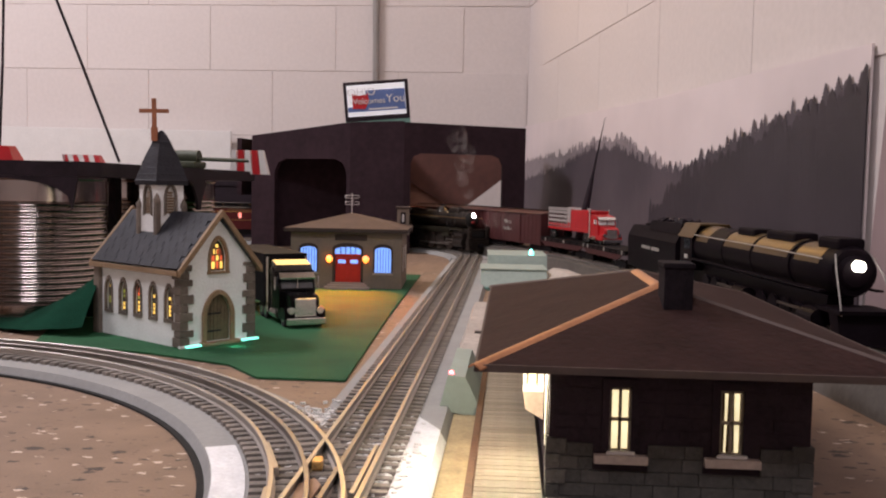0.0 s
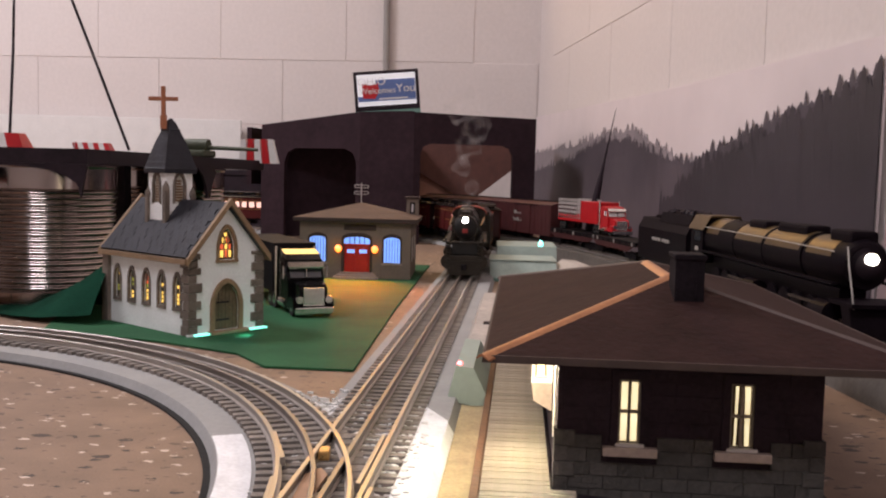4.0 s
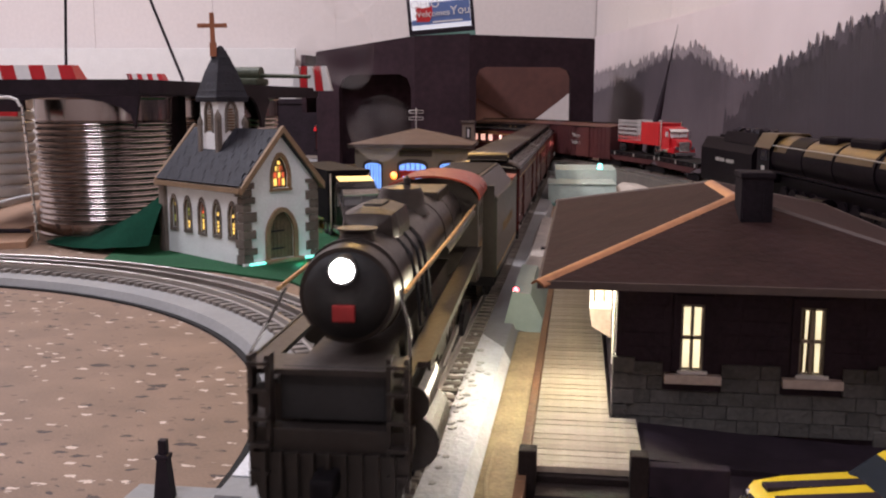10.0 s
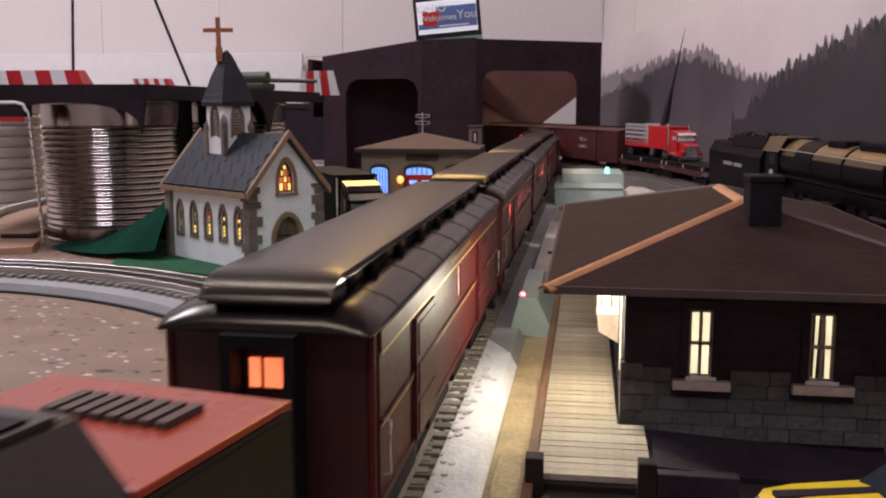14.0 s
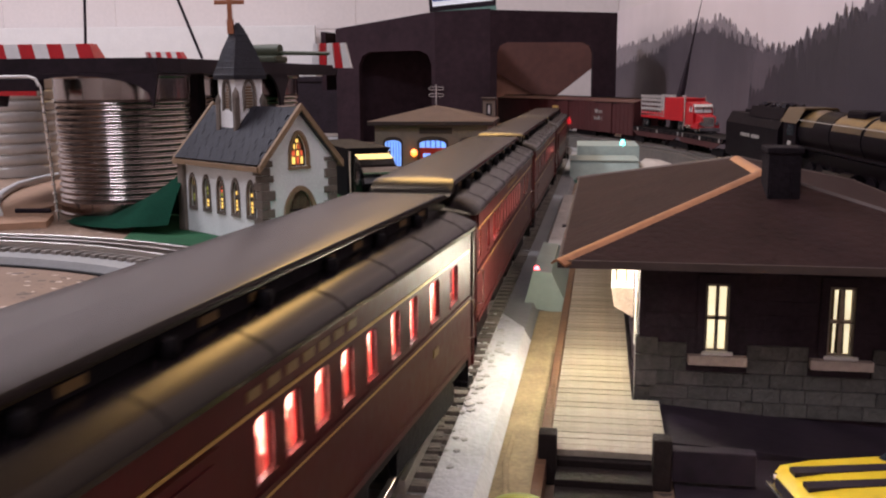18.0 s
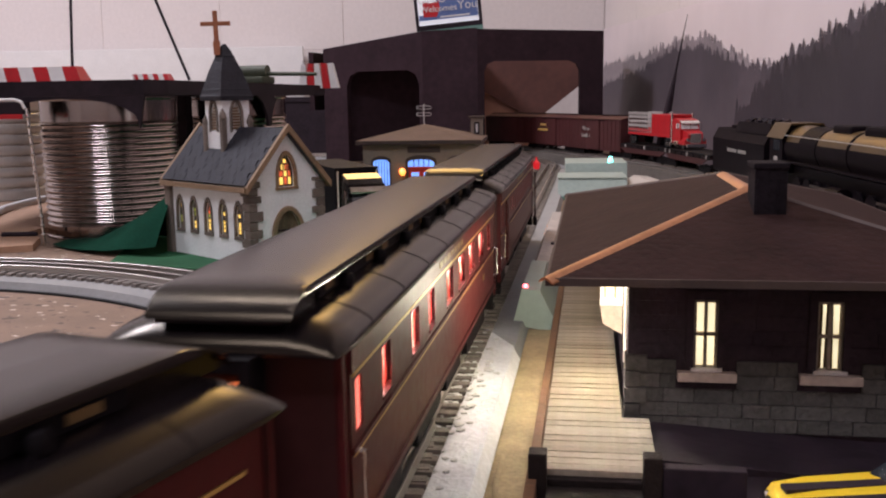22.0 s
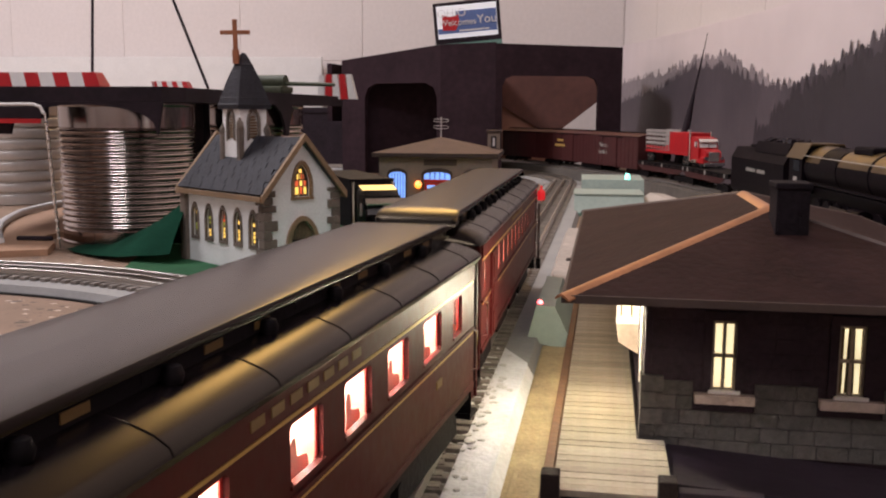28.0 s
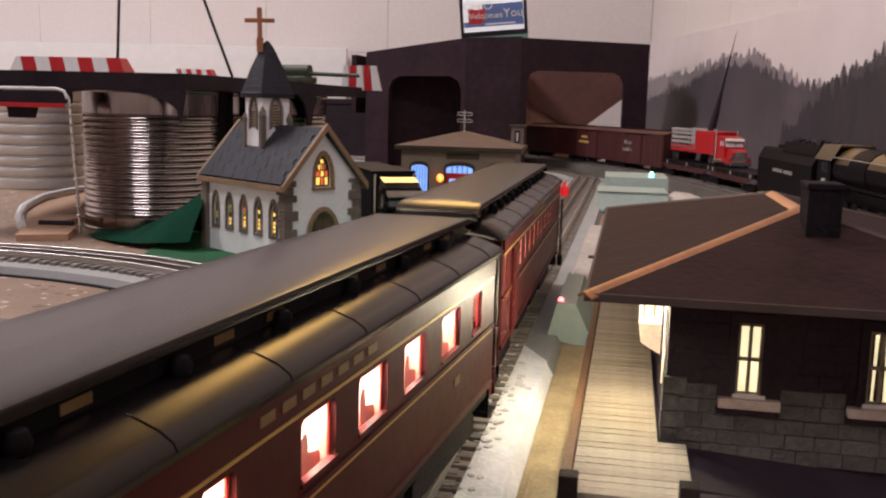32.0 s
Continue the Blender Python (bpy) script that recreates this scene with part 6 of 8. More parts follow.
def big_engine(m):
    e = thing("black_steam_engine", "long black articulated steam engine with gold sheen painted on the boiler top", "locomotive", m)
    zc, r = 0.088, 0.0262
    bo = part("boiler", lathe(bmesh.new(), [(r * 0.2, -0.268), (r * 0.9, -0.266), (r, -0.260), (r, -0.17), (r * 1.04, -0.169), (r * 1.04, 0.05), (r * 1.10, 0.10), (r * 1.10, 0.165), (r * 0.3, 0.166)], (0, 0, zc), 40, "y"), UP_BLACK, e, smooth=True)
    # upper shell: the gold reflection on the black boiler, painted as tan panels
    for y0, y1, rr in ((-0.240, -0.178, r + 0.0004), (-0.162, -0.06, r * 1.04 + 0.0004), (-0.050, 0.045, r * 1.04 + 0.0004), (0.108, 0.16, r * 1.10 + 0.0004)):
        bm = bmesh.new()
        rows = []
        for y in (y0, y1):
            rows.append([bm.verts.new((rr * math.sin(a), y, zc + rr * math.cos(a))) for a in [radians(-75 + 10 * k) for k in range(16)]])
        for k in range(15):
            bm.faces.new((rows[0][k], rows[0][k + 1], rows[1][k + 1], rows[1][k]))
        part("boiler_jacket", bm, UP_SHEEN, bo, "gold sheen painted on the boiler top", smooth=True)
    for y in (-0.17, -0.055, 0.048, 0.1):
        part("boiler_band", lathe(bmesh.new(), [(r * 1.0, y), (r * 1.075, y + 0.0002), (r * 1.075, y + 0.004), (r * 1.0, y + 0.0042)], (0, 0, zc), 32, "y"), UP_BLACK, bo)
    part("smokebox_door", lathe(bmesh.new(), [(0.003, -0.272), (0.014, -0.2705), (0.018, -0.268), (0.018, -0.264)], (0, 0, zc), 24, "y"), UP_BLACK, bo)
    part("headlight", lathe(bmesh.new(), [(0.0008, -0.2815), (0.0050, -0.2808), (0.0056, -0.2790), (0.0056, -0.272)], (0, 0, zc + 0.007), 18, "y"), HEAD_WARM, e, "lit round headlight")
    part("chimney", lathe(bmesh.new(), [(0.009, 0.020), (0.0085, 0.030), (0.0095, 0.031), (0.006, 0.0305)], (0, -0.215, zc), 18, "z"), UP_BLACK, bo)
    for y, l, h in ((-0.235, 0.05, 0.008), (-0.11, 0.085, 0.008), (0.0, 0.06, 0.007)):
        part("dome", boxm(-0.014, 0.014, y - l / 2, y + l / 2, zc + r - 0.006, zc + r + h, 0.004), UP_BLACK, bo)
    cab = part("cab", prism(bmesh.new(), [(-0.031, 0.052), (0.031, 0.052), (0.031, 0.100), (0.020, 0.1165), (-0.020, 0.1165), (-0.031, 0.100)], "y", 0.166, 0.222), UP_BLACK, e)
    # The roof carries the same painted gold sheen.
    part("cab_roof", prism(bmesh.new(), [(-0.033, 0.099), (-0.0215, 0.1175), (0.0215, 0.1175), (0.033, 0.099), (0.0215, 0.1195), (-0.0215, 0.1195)], "y", 0.160, 0.232), UP_SHEEN, cab)
    for sx in (-1, 1):
        part("cab_window", boxm(sx * 0.0312 - 0.0004, sx * 0.0312 + 0.0004, 0.176, 0.204, 0.082, 0.097), GLASS_DARK, cab)
        part("number_bar", boxm(sx * 0.0314 - 0.0003, sx * 0.0314 + 0.0003, 0.184, 0.200, 0.068, 0.074), UP_WHITE, cab)
        part("running_board", boxm(sx * 0.0295 - 0.004, sx * 0.0295 + 0.004, -0.262, 0.166, 0.068, 0.070), UP_BLACK, e)
        part("hand_rail", tube(bmesh.new(), [(sx * 0.0285, -0.255, 0.101), (sx * 0.0290, -0.1, 0.103), (sx * 0.030, 0.16, 0.104)], 0.0007, 6), UP_WHITE, e)
        part("front_grab_rail", tube(bmesh.new(), [(sx * 0.018, -0.262, 0.106), (sx * 0.0235, -0.278, 0.088), (sx * 0.026, -0.292, 0.066), (sx * 0.026, -0.298, 0.048)], 0.0009, 6), UP_WHITE, e)
        for y in (-0.235, -0.03):
            part("cylinder", cyl(bmesh.new(), (sx * 0.026, y - 0.018, 0.038), (sx * 0.026, y + 0.018, 0.038), 0.0115, seg=18), UP_BLACK, e)
        for k, y in enumerate((-0.185, -0.148, -0.111, -0.074, 0.02, 0.057, 0.094, 0.131)):
            dw = part("driving_wheel", lathe(bmesh.new(), [(0.002, -0.002), (0.0165, -0.002), (0.0172, 0.0), (0.0165, 0.002), (0.014, 0.0018), (0.013, 0.0008), (0.004, 0.0012), (0.002, 0.0022)], (0, 0, 0), 24, "x"), UP_BLACK, e, m=pose(sx * 0.019, y, 0.0155 + 0.0168))
            for q in range(5):
                part("spoke", boxm(-0.001, 0.001, -0.0012, 0.0012, 0.002, 0.0145), UP_BLACK, dw, m=pose(0, 0, 0, 72 * q, 0, 0))
        for y0, y1 in ((-0.19, -0.07), (0.015, 0.135)):
            part("side_rod", boxm(sx * 0.0235 - 0.001, sx * 0.0235 + 0.001, y0, y1, 0.025, 0.0285), RAIL, e)
            part("valve_gear", boxm(sx * 0.0258 - 0.001, sx * 0.0258 + 0.001, y0 - 0.03, y0 + 0.05, 0.042, 0.045), RAIL_DARK, e)
    part("pilot", prism(bmesh.new(), [(-0.300, 0.018), (-0.285, 0.018), (-0.270, 0.052), (-0.290, 0.050)], "x", -0.027, 0.027), UP_BLACK, e)
    part("pilot_deck", boxm(-0.029, 0.029, -0.300, -0.245, 0.049, 0.053), UP_BLACK, e)
    part("under_frame", boxm(-0.014, 0.014, -0.24, 0.22, 0.032, 0.062), UP_BLACK, e)
    bogie(e, -0.245, 2, r=0.0085, pitch=0.02)
    bogie(e, 0.185, 2, r=0.0095, pitch=0.026)
    return e


def big_tender(m):
    t = thing("engine_tender", "black steam engine tender with grey lettering", "tender", m)
    body = part("tank", prism(bmesh.new(), [(-0.031, 0.036), (0.031, 0.036), (0.0315, 0.086), (0.022, 0.104), (-0.022, 0.104), (-0.0315, 0.086)], "y", -0.145, 0.145), UP_BLACK, t)
    part("coal_bunker", prism(bmesh.new(), [(-0.026, 0.100), (0.026, 0.100), (0.020, 0.1165), (-0.020, 0.1165)], "y", -0.14, 0.03), UP_BLACK, body)
    bm = bmesh.new()
    rnd = random.Random(3)
    for k in range(60):
        c = Vector((rnd.uniform(-0.016, 0.016), rnd.uniform(-0.13, 0.02), 0.1155 + rnd.uniform(0, 0.004)))
        n = len(bm.verts)
        box(bm, -0.003, 0.003, -0.003, 0.003, -0.003, 0.003)
        bm.verts.ensure_lookup_table()
        bmesh.ops.transform(bm, matrix=Matrix.Translation(c) @ pose(0, 0, 0, rnd.uniform(0, 90), rnd.uniform(0, 90), rnd.uniform(0, 90)), verts=bm.verts[n:])
    tagged(part("coal", bm, BLACK, body), kind="stuff")
    for y0, y1 in ((-0.055, -0.010), (-0.002, 0.052)):
        for k in range(6):
            w = (y1 - y0) / 6
            part("lettering_bar", boxm(-0.0322, -0.0316, y0 + w * k, y0 + w * (k + 0.6), 0.067, 0.0725), UP_WHITE, body)
    part("roof_hatch", boxm(-0.012, 0.012, 0.07, 0.10, 0.104, 0.109, 0.001), UP_BLACK, body)
    part("frame", boxm(-0.030, 0.030, -0.148, 0.148, 0.030, 0.036), CAR_DARK, t)
    bogie(t, -0.095, 3, r=0.0082, pitch=0.022)
    bogie(t, 0.085, 3, r=0.0082, pitch=0.022)
    return t


def on_outer(y, half=0.10, lift=OUTER_LIFT, size=OUTER_SCALE):
    """A pose on the outer line for a vehicle whose middle lies at that y, on two trucks half apart from it."""
    pts = [outer_line(k / 60) for k in range(0, 898)]
    i = min(range(len(pts)), key=lambda k: abs(pts[k][0].y - y))
    mid = pts[i][0]
    a = min(pts[:i + 1], key=lambda q: abs((q[0] - mid).length - half))[0]
    b = min(pts[i:], key=lambda q: abs((q[0] - mid).length - half))[0]
    p, d = (a + b) / 2, b - a
    h = math.atan2(-d.x, d.y)
    return Matrix.Translation((p.x, p.y, lift)) @ pose(0, 0, 0, 0, 0, math.degrees(h)) @ Matrix.Scale(size, 4)


def flat_car(m):
    f = thing("flat_car", "dark red-brown flat car carrying a red lorry", "railway car", m)
    part("deck", boxm(-0.030, 0.030, -0.135, 0.135, 0.046, 0.051, 0.0006), CAR_DARK, f)
    for sx in (-1, 1):
        part("side_sill", prism(bmesh.new(), [(-0.13, 0.046), (0.13, 0.046), (0.09, 0.032), (-0.09, 0.032)], "x", sx * 0.0285 - 0.001, sx * 0.0285 + 0.001), BOX_RED, f)
        part("rub_rail", boxm(sx * 0.0292 - 0.001, sx * 0.0292 + 0.001, -0.134, 0.134, 0.0425, 0.0455), CAR_DARK, f)
        for k in range(8):
            part("stake_pocket", boxm(sx * 0.0300 - 0.001, sx * 0.0300 + 0.001, -0.12 + 0.034 * k, -0.115 + 0.034 * k, 0.043, 0.050), UP_WHITE if k % 3 == 0 else CAR_DARK, f)
    bogie(f, -0.095)
    bogie(f, 0.095)
    return f


def box_car(m, lines):
    b = thing("box_car", "dark oxide red boxcar with faded lettering", "railway car", m, "boxcars of the outer train")
    bd = part("body", boxm(-0.031, 0.031, -0.135, 0.135, 0.030, 0.102, 0.0008), BOX_RED, b)
    part("roof", prism(bmesh.new(), [(-0.033, 0.101), (0.033, 0.101), (0.0, 0.109)], "y", -0.137, 0.137), BOX_RED, b)
    part("roof_walk", boxm(-0.005, 0.005, -0.14, 0.14, 0.109, 0.1105), CAR_DARK, b)
    for k in range(14):
        y = -0.130 + 0.02 * k
        for sx in (-1, 1):
            part("side_rib", boxm(sx * 0.0312 - 0.0005, sx * 0.0312 + 0.0005, y - 0.0008, y + 0.0008, 0.032, 0.100), BOX_RED, bd)
    for sx in (-1, 1):
        part("sliding_door", boxm(sx * 0.0325 - 0.0008, sx * 0.0325 + 0.0008, -0.03, 0.03, 0.031, 0.098), BOX_RED, bd)
        part("door_rail", boxm(sx * 0.0332 - 0.0006, sx * 0.0332 + 0.0006, -0.06, 0.06, 0.098, 0.0995), CAR_DARK, bd)
    for n, (text, size, y, z) in enumerate(lines):
        side_letters(text, size, (-0.0330, y, z), -90, bd)
    bogie(b, -0.098)
    bogie(b, 0.098)
    return b


big_engine(on_outer(1.020, 0.13, OUTER_LIFT, 0.84))
big_tender(on_outer(1.350, 0.08, OUTER_LIFT, 0.84))
flat_car(on_outer(1.600))
flat_car(on_outer(1.800))
# Its panes are painted white for the glare on the cab glass.
lorry(Matrix.Translation((0, 0, 0.0513 * OUTER_SCALE + OUTER_LIFT + 0.0003)) @ on_outer(1.735, 0.10, 0.0, 1.0) @ pose(0, -0.066, 0), "red_lorry", "bright red semi truck with grey stake trailer on a flat car", RED_PAINT, "stake", 0.29, 0.72, WHITE_PAINT)
box_car(on_outer(2.005), [("We can", 0.014, 0.04, 0.078), ("handle it.", 0.014, 0.04, 0.062)])
box_car(on_outer(2.375, 0.10), [])
bc = box_car(on_outer(2.205), [])
for z, a, b in ((0.079, 0.030, 0.070), (0.066, 0.020, 0.085)):
    part("lettering_bar", boxm(-0.0334, -0.0330, a, b, z, z + 0.006), GOLD, bc)


# ---- the moving passenger train ----
def roof_profile():
    """Half of a clerestory roof, from the eave to the foot of the clerestory."""
    return [(0.0322, 0.0930), (0.0326, 0.0945), (0.0318, 0.0962), (0.0290, 0.0980), (0.0240, 0.0998), (0.0178, 0.1012)]


def open_window(y, w, z0, z1):
    """Outline of a window opening with slightly rounded corners."""
    r = min(0.0012, w * 0.12)
    return [(y - w / 2 + r, z0), (y + w / 2 - r, z0), (y + w / 2, z0 + r), (y + w / 2, z1 - r), (y + w / 2 - r, z1), (y - w / 2 + r, z1), (y - w / 2, z1 - r), (y - w / 2, z0 + r)]


def car_seat(y, z, deep):
    """A seat with a rounded back, seen from its side."""
    return [(y - deep * 0.5, z), (y - deep * 0.5, z + 0.0125), (y - deep * 0.36, z + 0.0150), (y - deep * 0.20, z + 0.0146), (y - deep * 0.10, z + 0.0095), (y + deep * 0.42, z + 0.0082), (y + deep * 0.5, z + 0.0066), (y + deep * 0.5, z)]


def passenger_car(name, label, windows, doors, lit, L=0.368, tail=False):
    """windows: (centre, width, glow) along the car; doors: (centre, width); lit cars are open inside, with a lamp strip and seats."""
    c = thing(name, label, "railway car", pose(0, 0, 0))
    h = L / 2
    W = 0.0302
    z0, z1 = 0.0395, 0.0935
    wz0, wz1 = 0.0680, 0.0826
    for sx in (-1, 1):
        holes = [open_window(y, w, wz0, wz1) for y, w, g in windows]
        a, b = (W - 0.0015, W) if sx > 0 else (-W, -W + 0.0015)
        sd = part("side_wall", hollow_wall(bmesh.new(), [(-h + 0.012, z0), (h - 0.012, z0), (h - 0.012, z1), (-h + 0.012, z1)], holes, "x", a, b), CAR_MAROON, c)
        for y, w, g in windows:
            x = sx * (W - 0.0011)
            if lit and sx > 0 and g is CAR_LIT:
                pane = part("window", boxm(x - 0.0001, x + 0.0001, y - w / 2, y + w / 2, wz0, wz1), CAR_GLASS, sd)
                pane.visible_shadow = False
                part("blind", boxm(x - 0.0008, x - 0.0004, y - w / 2, y + w / 2, wz1 - 0.0014, wz1 + 0.0004), SEAT_RED, pane)
                part("jamb", boxm(x - 0.0009, x - 0.0004, y + w / 2 - 0.0012, y + w / 2 + 0.0004, wz0, wz1), SEAT_RED, pane)
                part("window_rail", boxm(W - 0.0001, W + 0.0006, y - w / 2 - 0.0004, y + w / 2 + 0.0004, wz0 - 0.0010, wz0), CAR_MAROON, sd)
            else:
                part("window", boxm(x - 0.0004, x + 0.0004, y - w / 2 - 0.0002, y + w / 2 + 0.0002, wz0 - 0.0002, wz1 + 0.0002), g, sd)
        for z in (0.0628, 0.0842):
            part("gold_line", boxm(sx * (W + 0.0002) - 0.0003, sx * (W + 0.0002) + 0.0003, -h + 0.014, h - 0.014, z, z + 0.0009), GOLD, sd)
        part("belt_rail", boxm(sx * (W + 0.0003) - 0.0006, sx * (W + 0.0003) + 0.0006, -h + 0.012, h - 0.012, 0.0640, 0.0654), CAR_MAROON, sd)
        part("letter_board", boxm(sx * (W + 0.0003) - 0.0005, sx * (W + 0.0003) + 0.0005, -h + 0.012, h - 0.012, 0.0856, 0.0934), CAR_MAROON, sd)
        for k in range(7):
            part("name_bar", boxm(sx * (W + 0.0009) - 0.0002, sx * (W + 0.0009) + 0.0002, -0.034 + 0.010 * k, -0.0275 + 0.010 * k, 0.0880, 0.0904), GOLD_DULL, sd)
        part("number_bar", boxm(sx * (W + 0.0003) - 0.0002, sx * (W + 0.0003) + 0.0002, h * 0.64 - 0.0035, h * 0.64 + 0.0035, 0.0545, 0.0575), GOLD_DULL, sd)
        part("sill_step", boxm(sx * (W + 0.0002) - 0.0006, sx * (W + 0.0002) + 0.0006, -h + 0.012, h - 0.012, z0, z0 + 0.0022), CAR_MAROON, sd)
        for y, w in doors:
            d = part("baggage_door", boxm(sx * (W + 0.0008) - 0.0008, sx * (W + 0.0008) + 0.0008, y - w / 2, y + w / 2, z0 + 0.001, 0.0838), CAR_MAROON, sd)
            for k in range(3):
                part("door_panel", boxm(sx * (W + 0.0018) - 0.0003, sx * (W + 0.0018) + 0.0003, y - w / 2 + 0.003, y + w / 2 - 0.003, 0.0425 + 0.0140 * k, 0.0535 + 0.0140 * k), CAR_MAROON, d)
        for y in (-h + 0.0150, h - 0.0150):
            part("grab_rail", tube(bmesh.new(), [(sx * W, y, 0.0480), (sx * (W + 0.0025), y + 0.0001, 0.0484), (sx * (W + 0.0025), y + 0.0004, 0.0640), (sx * W, y + 0.0005, 0.0644)], 0.0006, 6), CHROME, sd)
    for sy in (-1, 1):
        near, far = sy * (h - 0.012), sy * (h - 0.0052)
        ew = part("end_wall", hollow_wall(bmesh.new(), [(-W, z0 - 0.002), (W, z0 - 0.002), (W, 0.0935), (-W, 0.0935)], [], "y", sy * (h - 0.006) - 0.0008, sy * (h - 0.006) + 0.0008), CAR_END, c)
        for sx in (-1, 1):
            part("vestibule_side", boxm(min(sx * (W - 0.0022), sx * (W - 0.0006)), max(sx * (W - 0.0022), sx * (W - 0.0006)), min(near, far), max(near, far), z0 - 0.006, 0.0935), CAR_MAROON, c)
            part("corner_post", boxm(sx * (W - 0.0004) - 0.0008, sx * (W - 0.0004) + 0.0008, min(far - 0.0008, far + 0.0008), max(far - 0.0008, far + 0.0008), z0 - 0.006, 0.0935), CAR_MAROON, c)
            part("step", boxm(sx * 0.026 - 0.004, sx * 0.026 + 0.004, min(sy * (h - 0.014), sy * (h - 0.004)), max(sy * (h - 0.014), sy * (h - 0.004)), 0.0255, 0.0280), CAR_DARK, c)
            part("step_riser", boxm(sx * 0.026 - 0.004, sx * 0.026 + 0.004, min(sy * (h - 0.0135), sy * (h - 0.0125)), max(sy * (h - 0.0135), sy * (h - 0.0125)), 0.0280, 0.0375), CAR_DARK, c)
        part("diaphragm", ringed(bmesh.new(), [(-0.0105, 0.038), (-0.0105, 0.0935), (0.0105, 0.0935), (0.0105, 0.038)], [(-0.0075, 0.038), (-0.0075, 0.0900), (0.0075, 0.0900), (0.0075, 0.038)], "y", min(sy * (h - 0.005), sy * (h + 0.0060)), max(sy * (h - 0.005), sy * (h + 0.0060))), CAR_DARK, ew)
        part("coupler", boxm(-0.0032, 0.0032, min(sy * (h - 0.004), sy * (h + 0.0135)), max(sy * (h - 0.004), sy * (h + 0.0135)), 0.0270, 0.0335, 0.0012), CAR_DARK, c)
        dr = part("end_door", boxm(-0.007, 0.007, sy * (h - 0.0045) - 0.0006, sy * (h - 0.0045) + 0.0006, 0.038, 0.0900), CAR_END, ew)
        for x0, x1 in ((-0.0054, -0.0022), (-0.0010, 0.0054)):
            part("door_window", boxm(x0, x1, sy * (h - 0.0034) - 0.0003, sy * (h - 0.0034) + 0.0003, 0.0765, 0.0850), DOOR_GLOW, dr)
        if tail and sy > 0:
            for sx in (-1, 1):
                mk = part("marker_lamp", lathe(bmesh.new(), [(0.0010, -0.0045), (0.0031, -0.0040), (0.0035, 0.0016), (0.0028, 0.0036), (0.0010, 0.0050), (0.0010, 0.0078)], (sx * (W + 0.0040), h - 0.004, 0.0860), 14), MARKER_RED, ew, "glowing red marker lamp")
                part("marker_bracket", boxm(min(sx * W, sx * (W + 0.0036)), max(sx * W, sx * (W + 0.0036)), h - 0.0046, h - 0.0034, 0.0850, 0.0862), CAR_DARK, mk)
            part("tail_chain", boxm(W + 0.0014, W + 0.0034, h - 0.0050, h - 0.0030, 0.0300, 0.0790, 0.0006), CAR_END, ew)
            part("tail_weight", boxm(W + 0.0004, W + 0.0044, h - 0.0060, h - 0.0020, 0.0240, 0.0330, 0.001), CAR_DARK, ew)
    if lit:
        part("inner_wall", boxm(-W + 0.0022, -W + 0.0028, -h + 0.014, h - 0.014, 0.0600, 0.0915), CAR_LINER, c, "pale pink lit inside of the car")
        part("inner_floor", boxm(-W + 0.0022, W - 0.0018, -h + 0.014, h - 0.014, 0.0585, 0.0600), CAR_LINER, c)
        part("inner_ceiling", boxm(-W + 0.0022, W - 0.0018, -h + 0.014, h - 0.014, 0.0910, 0.0920), CAR_LINER, c)
        part("lamp_strip", boxm(-0.006, 0.006, -h + 0.02, h - 0.02, 0.0900, 0.0908), CAR_LAMP, c, "lit lamp strip under the car ceiling")
        n = int((L - 0.05) / 0.0185)
        for k in range(n):
            y = -h + 0.034 + k * (L - 0.062) / (n - 1)
            for x in (-0.017, 0.017):
                part("seat", prism(bmesh.new(), car_seat(y, 0.0602, 0.0115), "x", x - 0.0085, x + 0.0085), SEAT_PINK, c)
    # roof: curved lower deck with rounded-down ends, clerestory with small lights
    prof = roof_profile()
    rf = part("roof", roof_shell(prof, h + 0.001, 0.016, 0.93), CAR_ROOF, c, "satin black clerestory roof", smooth=True)
    cp = [(0.0168, 0.1005), (0.0172, 0.1054), (0.0196, 0.1056), (0.0196, 0.1075), (0.0193, 0.1079), (0.0180, 0.1082), (0.0110, 0.1087), (0.0, 0.1089)]
    part("clerestory", roof_shell(cp, h - 0.001, 0.026, 0.97, True), CAR_ROOF, rf, smooth=True)
    for sx in (-1, 1):
        part("clerestory_side", boxm(sx * 0.0173 - 0.0003, sx * 0.0173 + 0.0003, -h + 0.03, h - 0.03, 0.1006, 0.1052), CAR_DARK, rf)
        for k in range(13):
            y = -h + 0.040 + k * (L - 0.08) / 12
            part("clerestory_light", boxm(sx * 0.0177 - 0.0002, sx * 0.0177 + 0.0002, y - 0.0040, y + 0.0040, 0.1022, 0.1042), GOLD_DULL if k % 3 != 1 else CAR_DARK, rf)
        vents = 12 if tail else 7
        for k in range(vents):
            y = -h + 0.052 + k * (L - 0.104) / (vents - 1)
            part("roof_vent", lathe(bmesh.new(), [(0.0006, 0), (0.0020, 0.0002), (0.0025, 0.0020), (0.0018, 0.0038), (0.0005, 0.0042)], (sx * 0.0195, y, 0.1004), 10), CAR_DARK, rf, smooth=True)
    for k in range(8):
        y = -h + 0.03 + k * (L - 0.06) / 7
        for sx in (-1, 1):
            part("roof_seam", tube(bmesh.new(), [(sx * px, y + 0.00001 * q, pz + 0.00005) for q, (px, pz) in enumerate(prof[1:])], 0.0002, 5), CAR_ROOF, rf)
    part("floor", boxm(-W + 0.001, W - 0.001, -h + 0.006, h - 0.006, 0.0350, 0.0395), CAR_DARK, c)
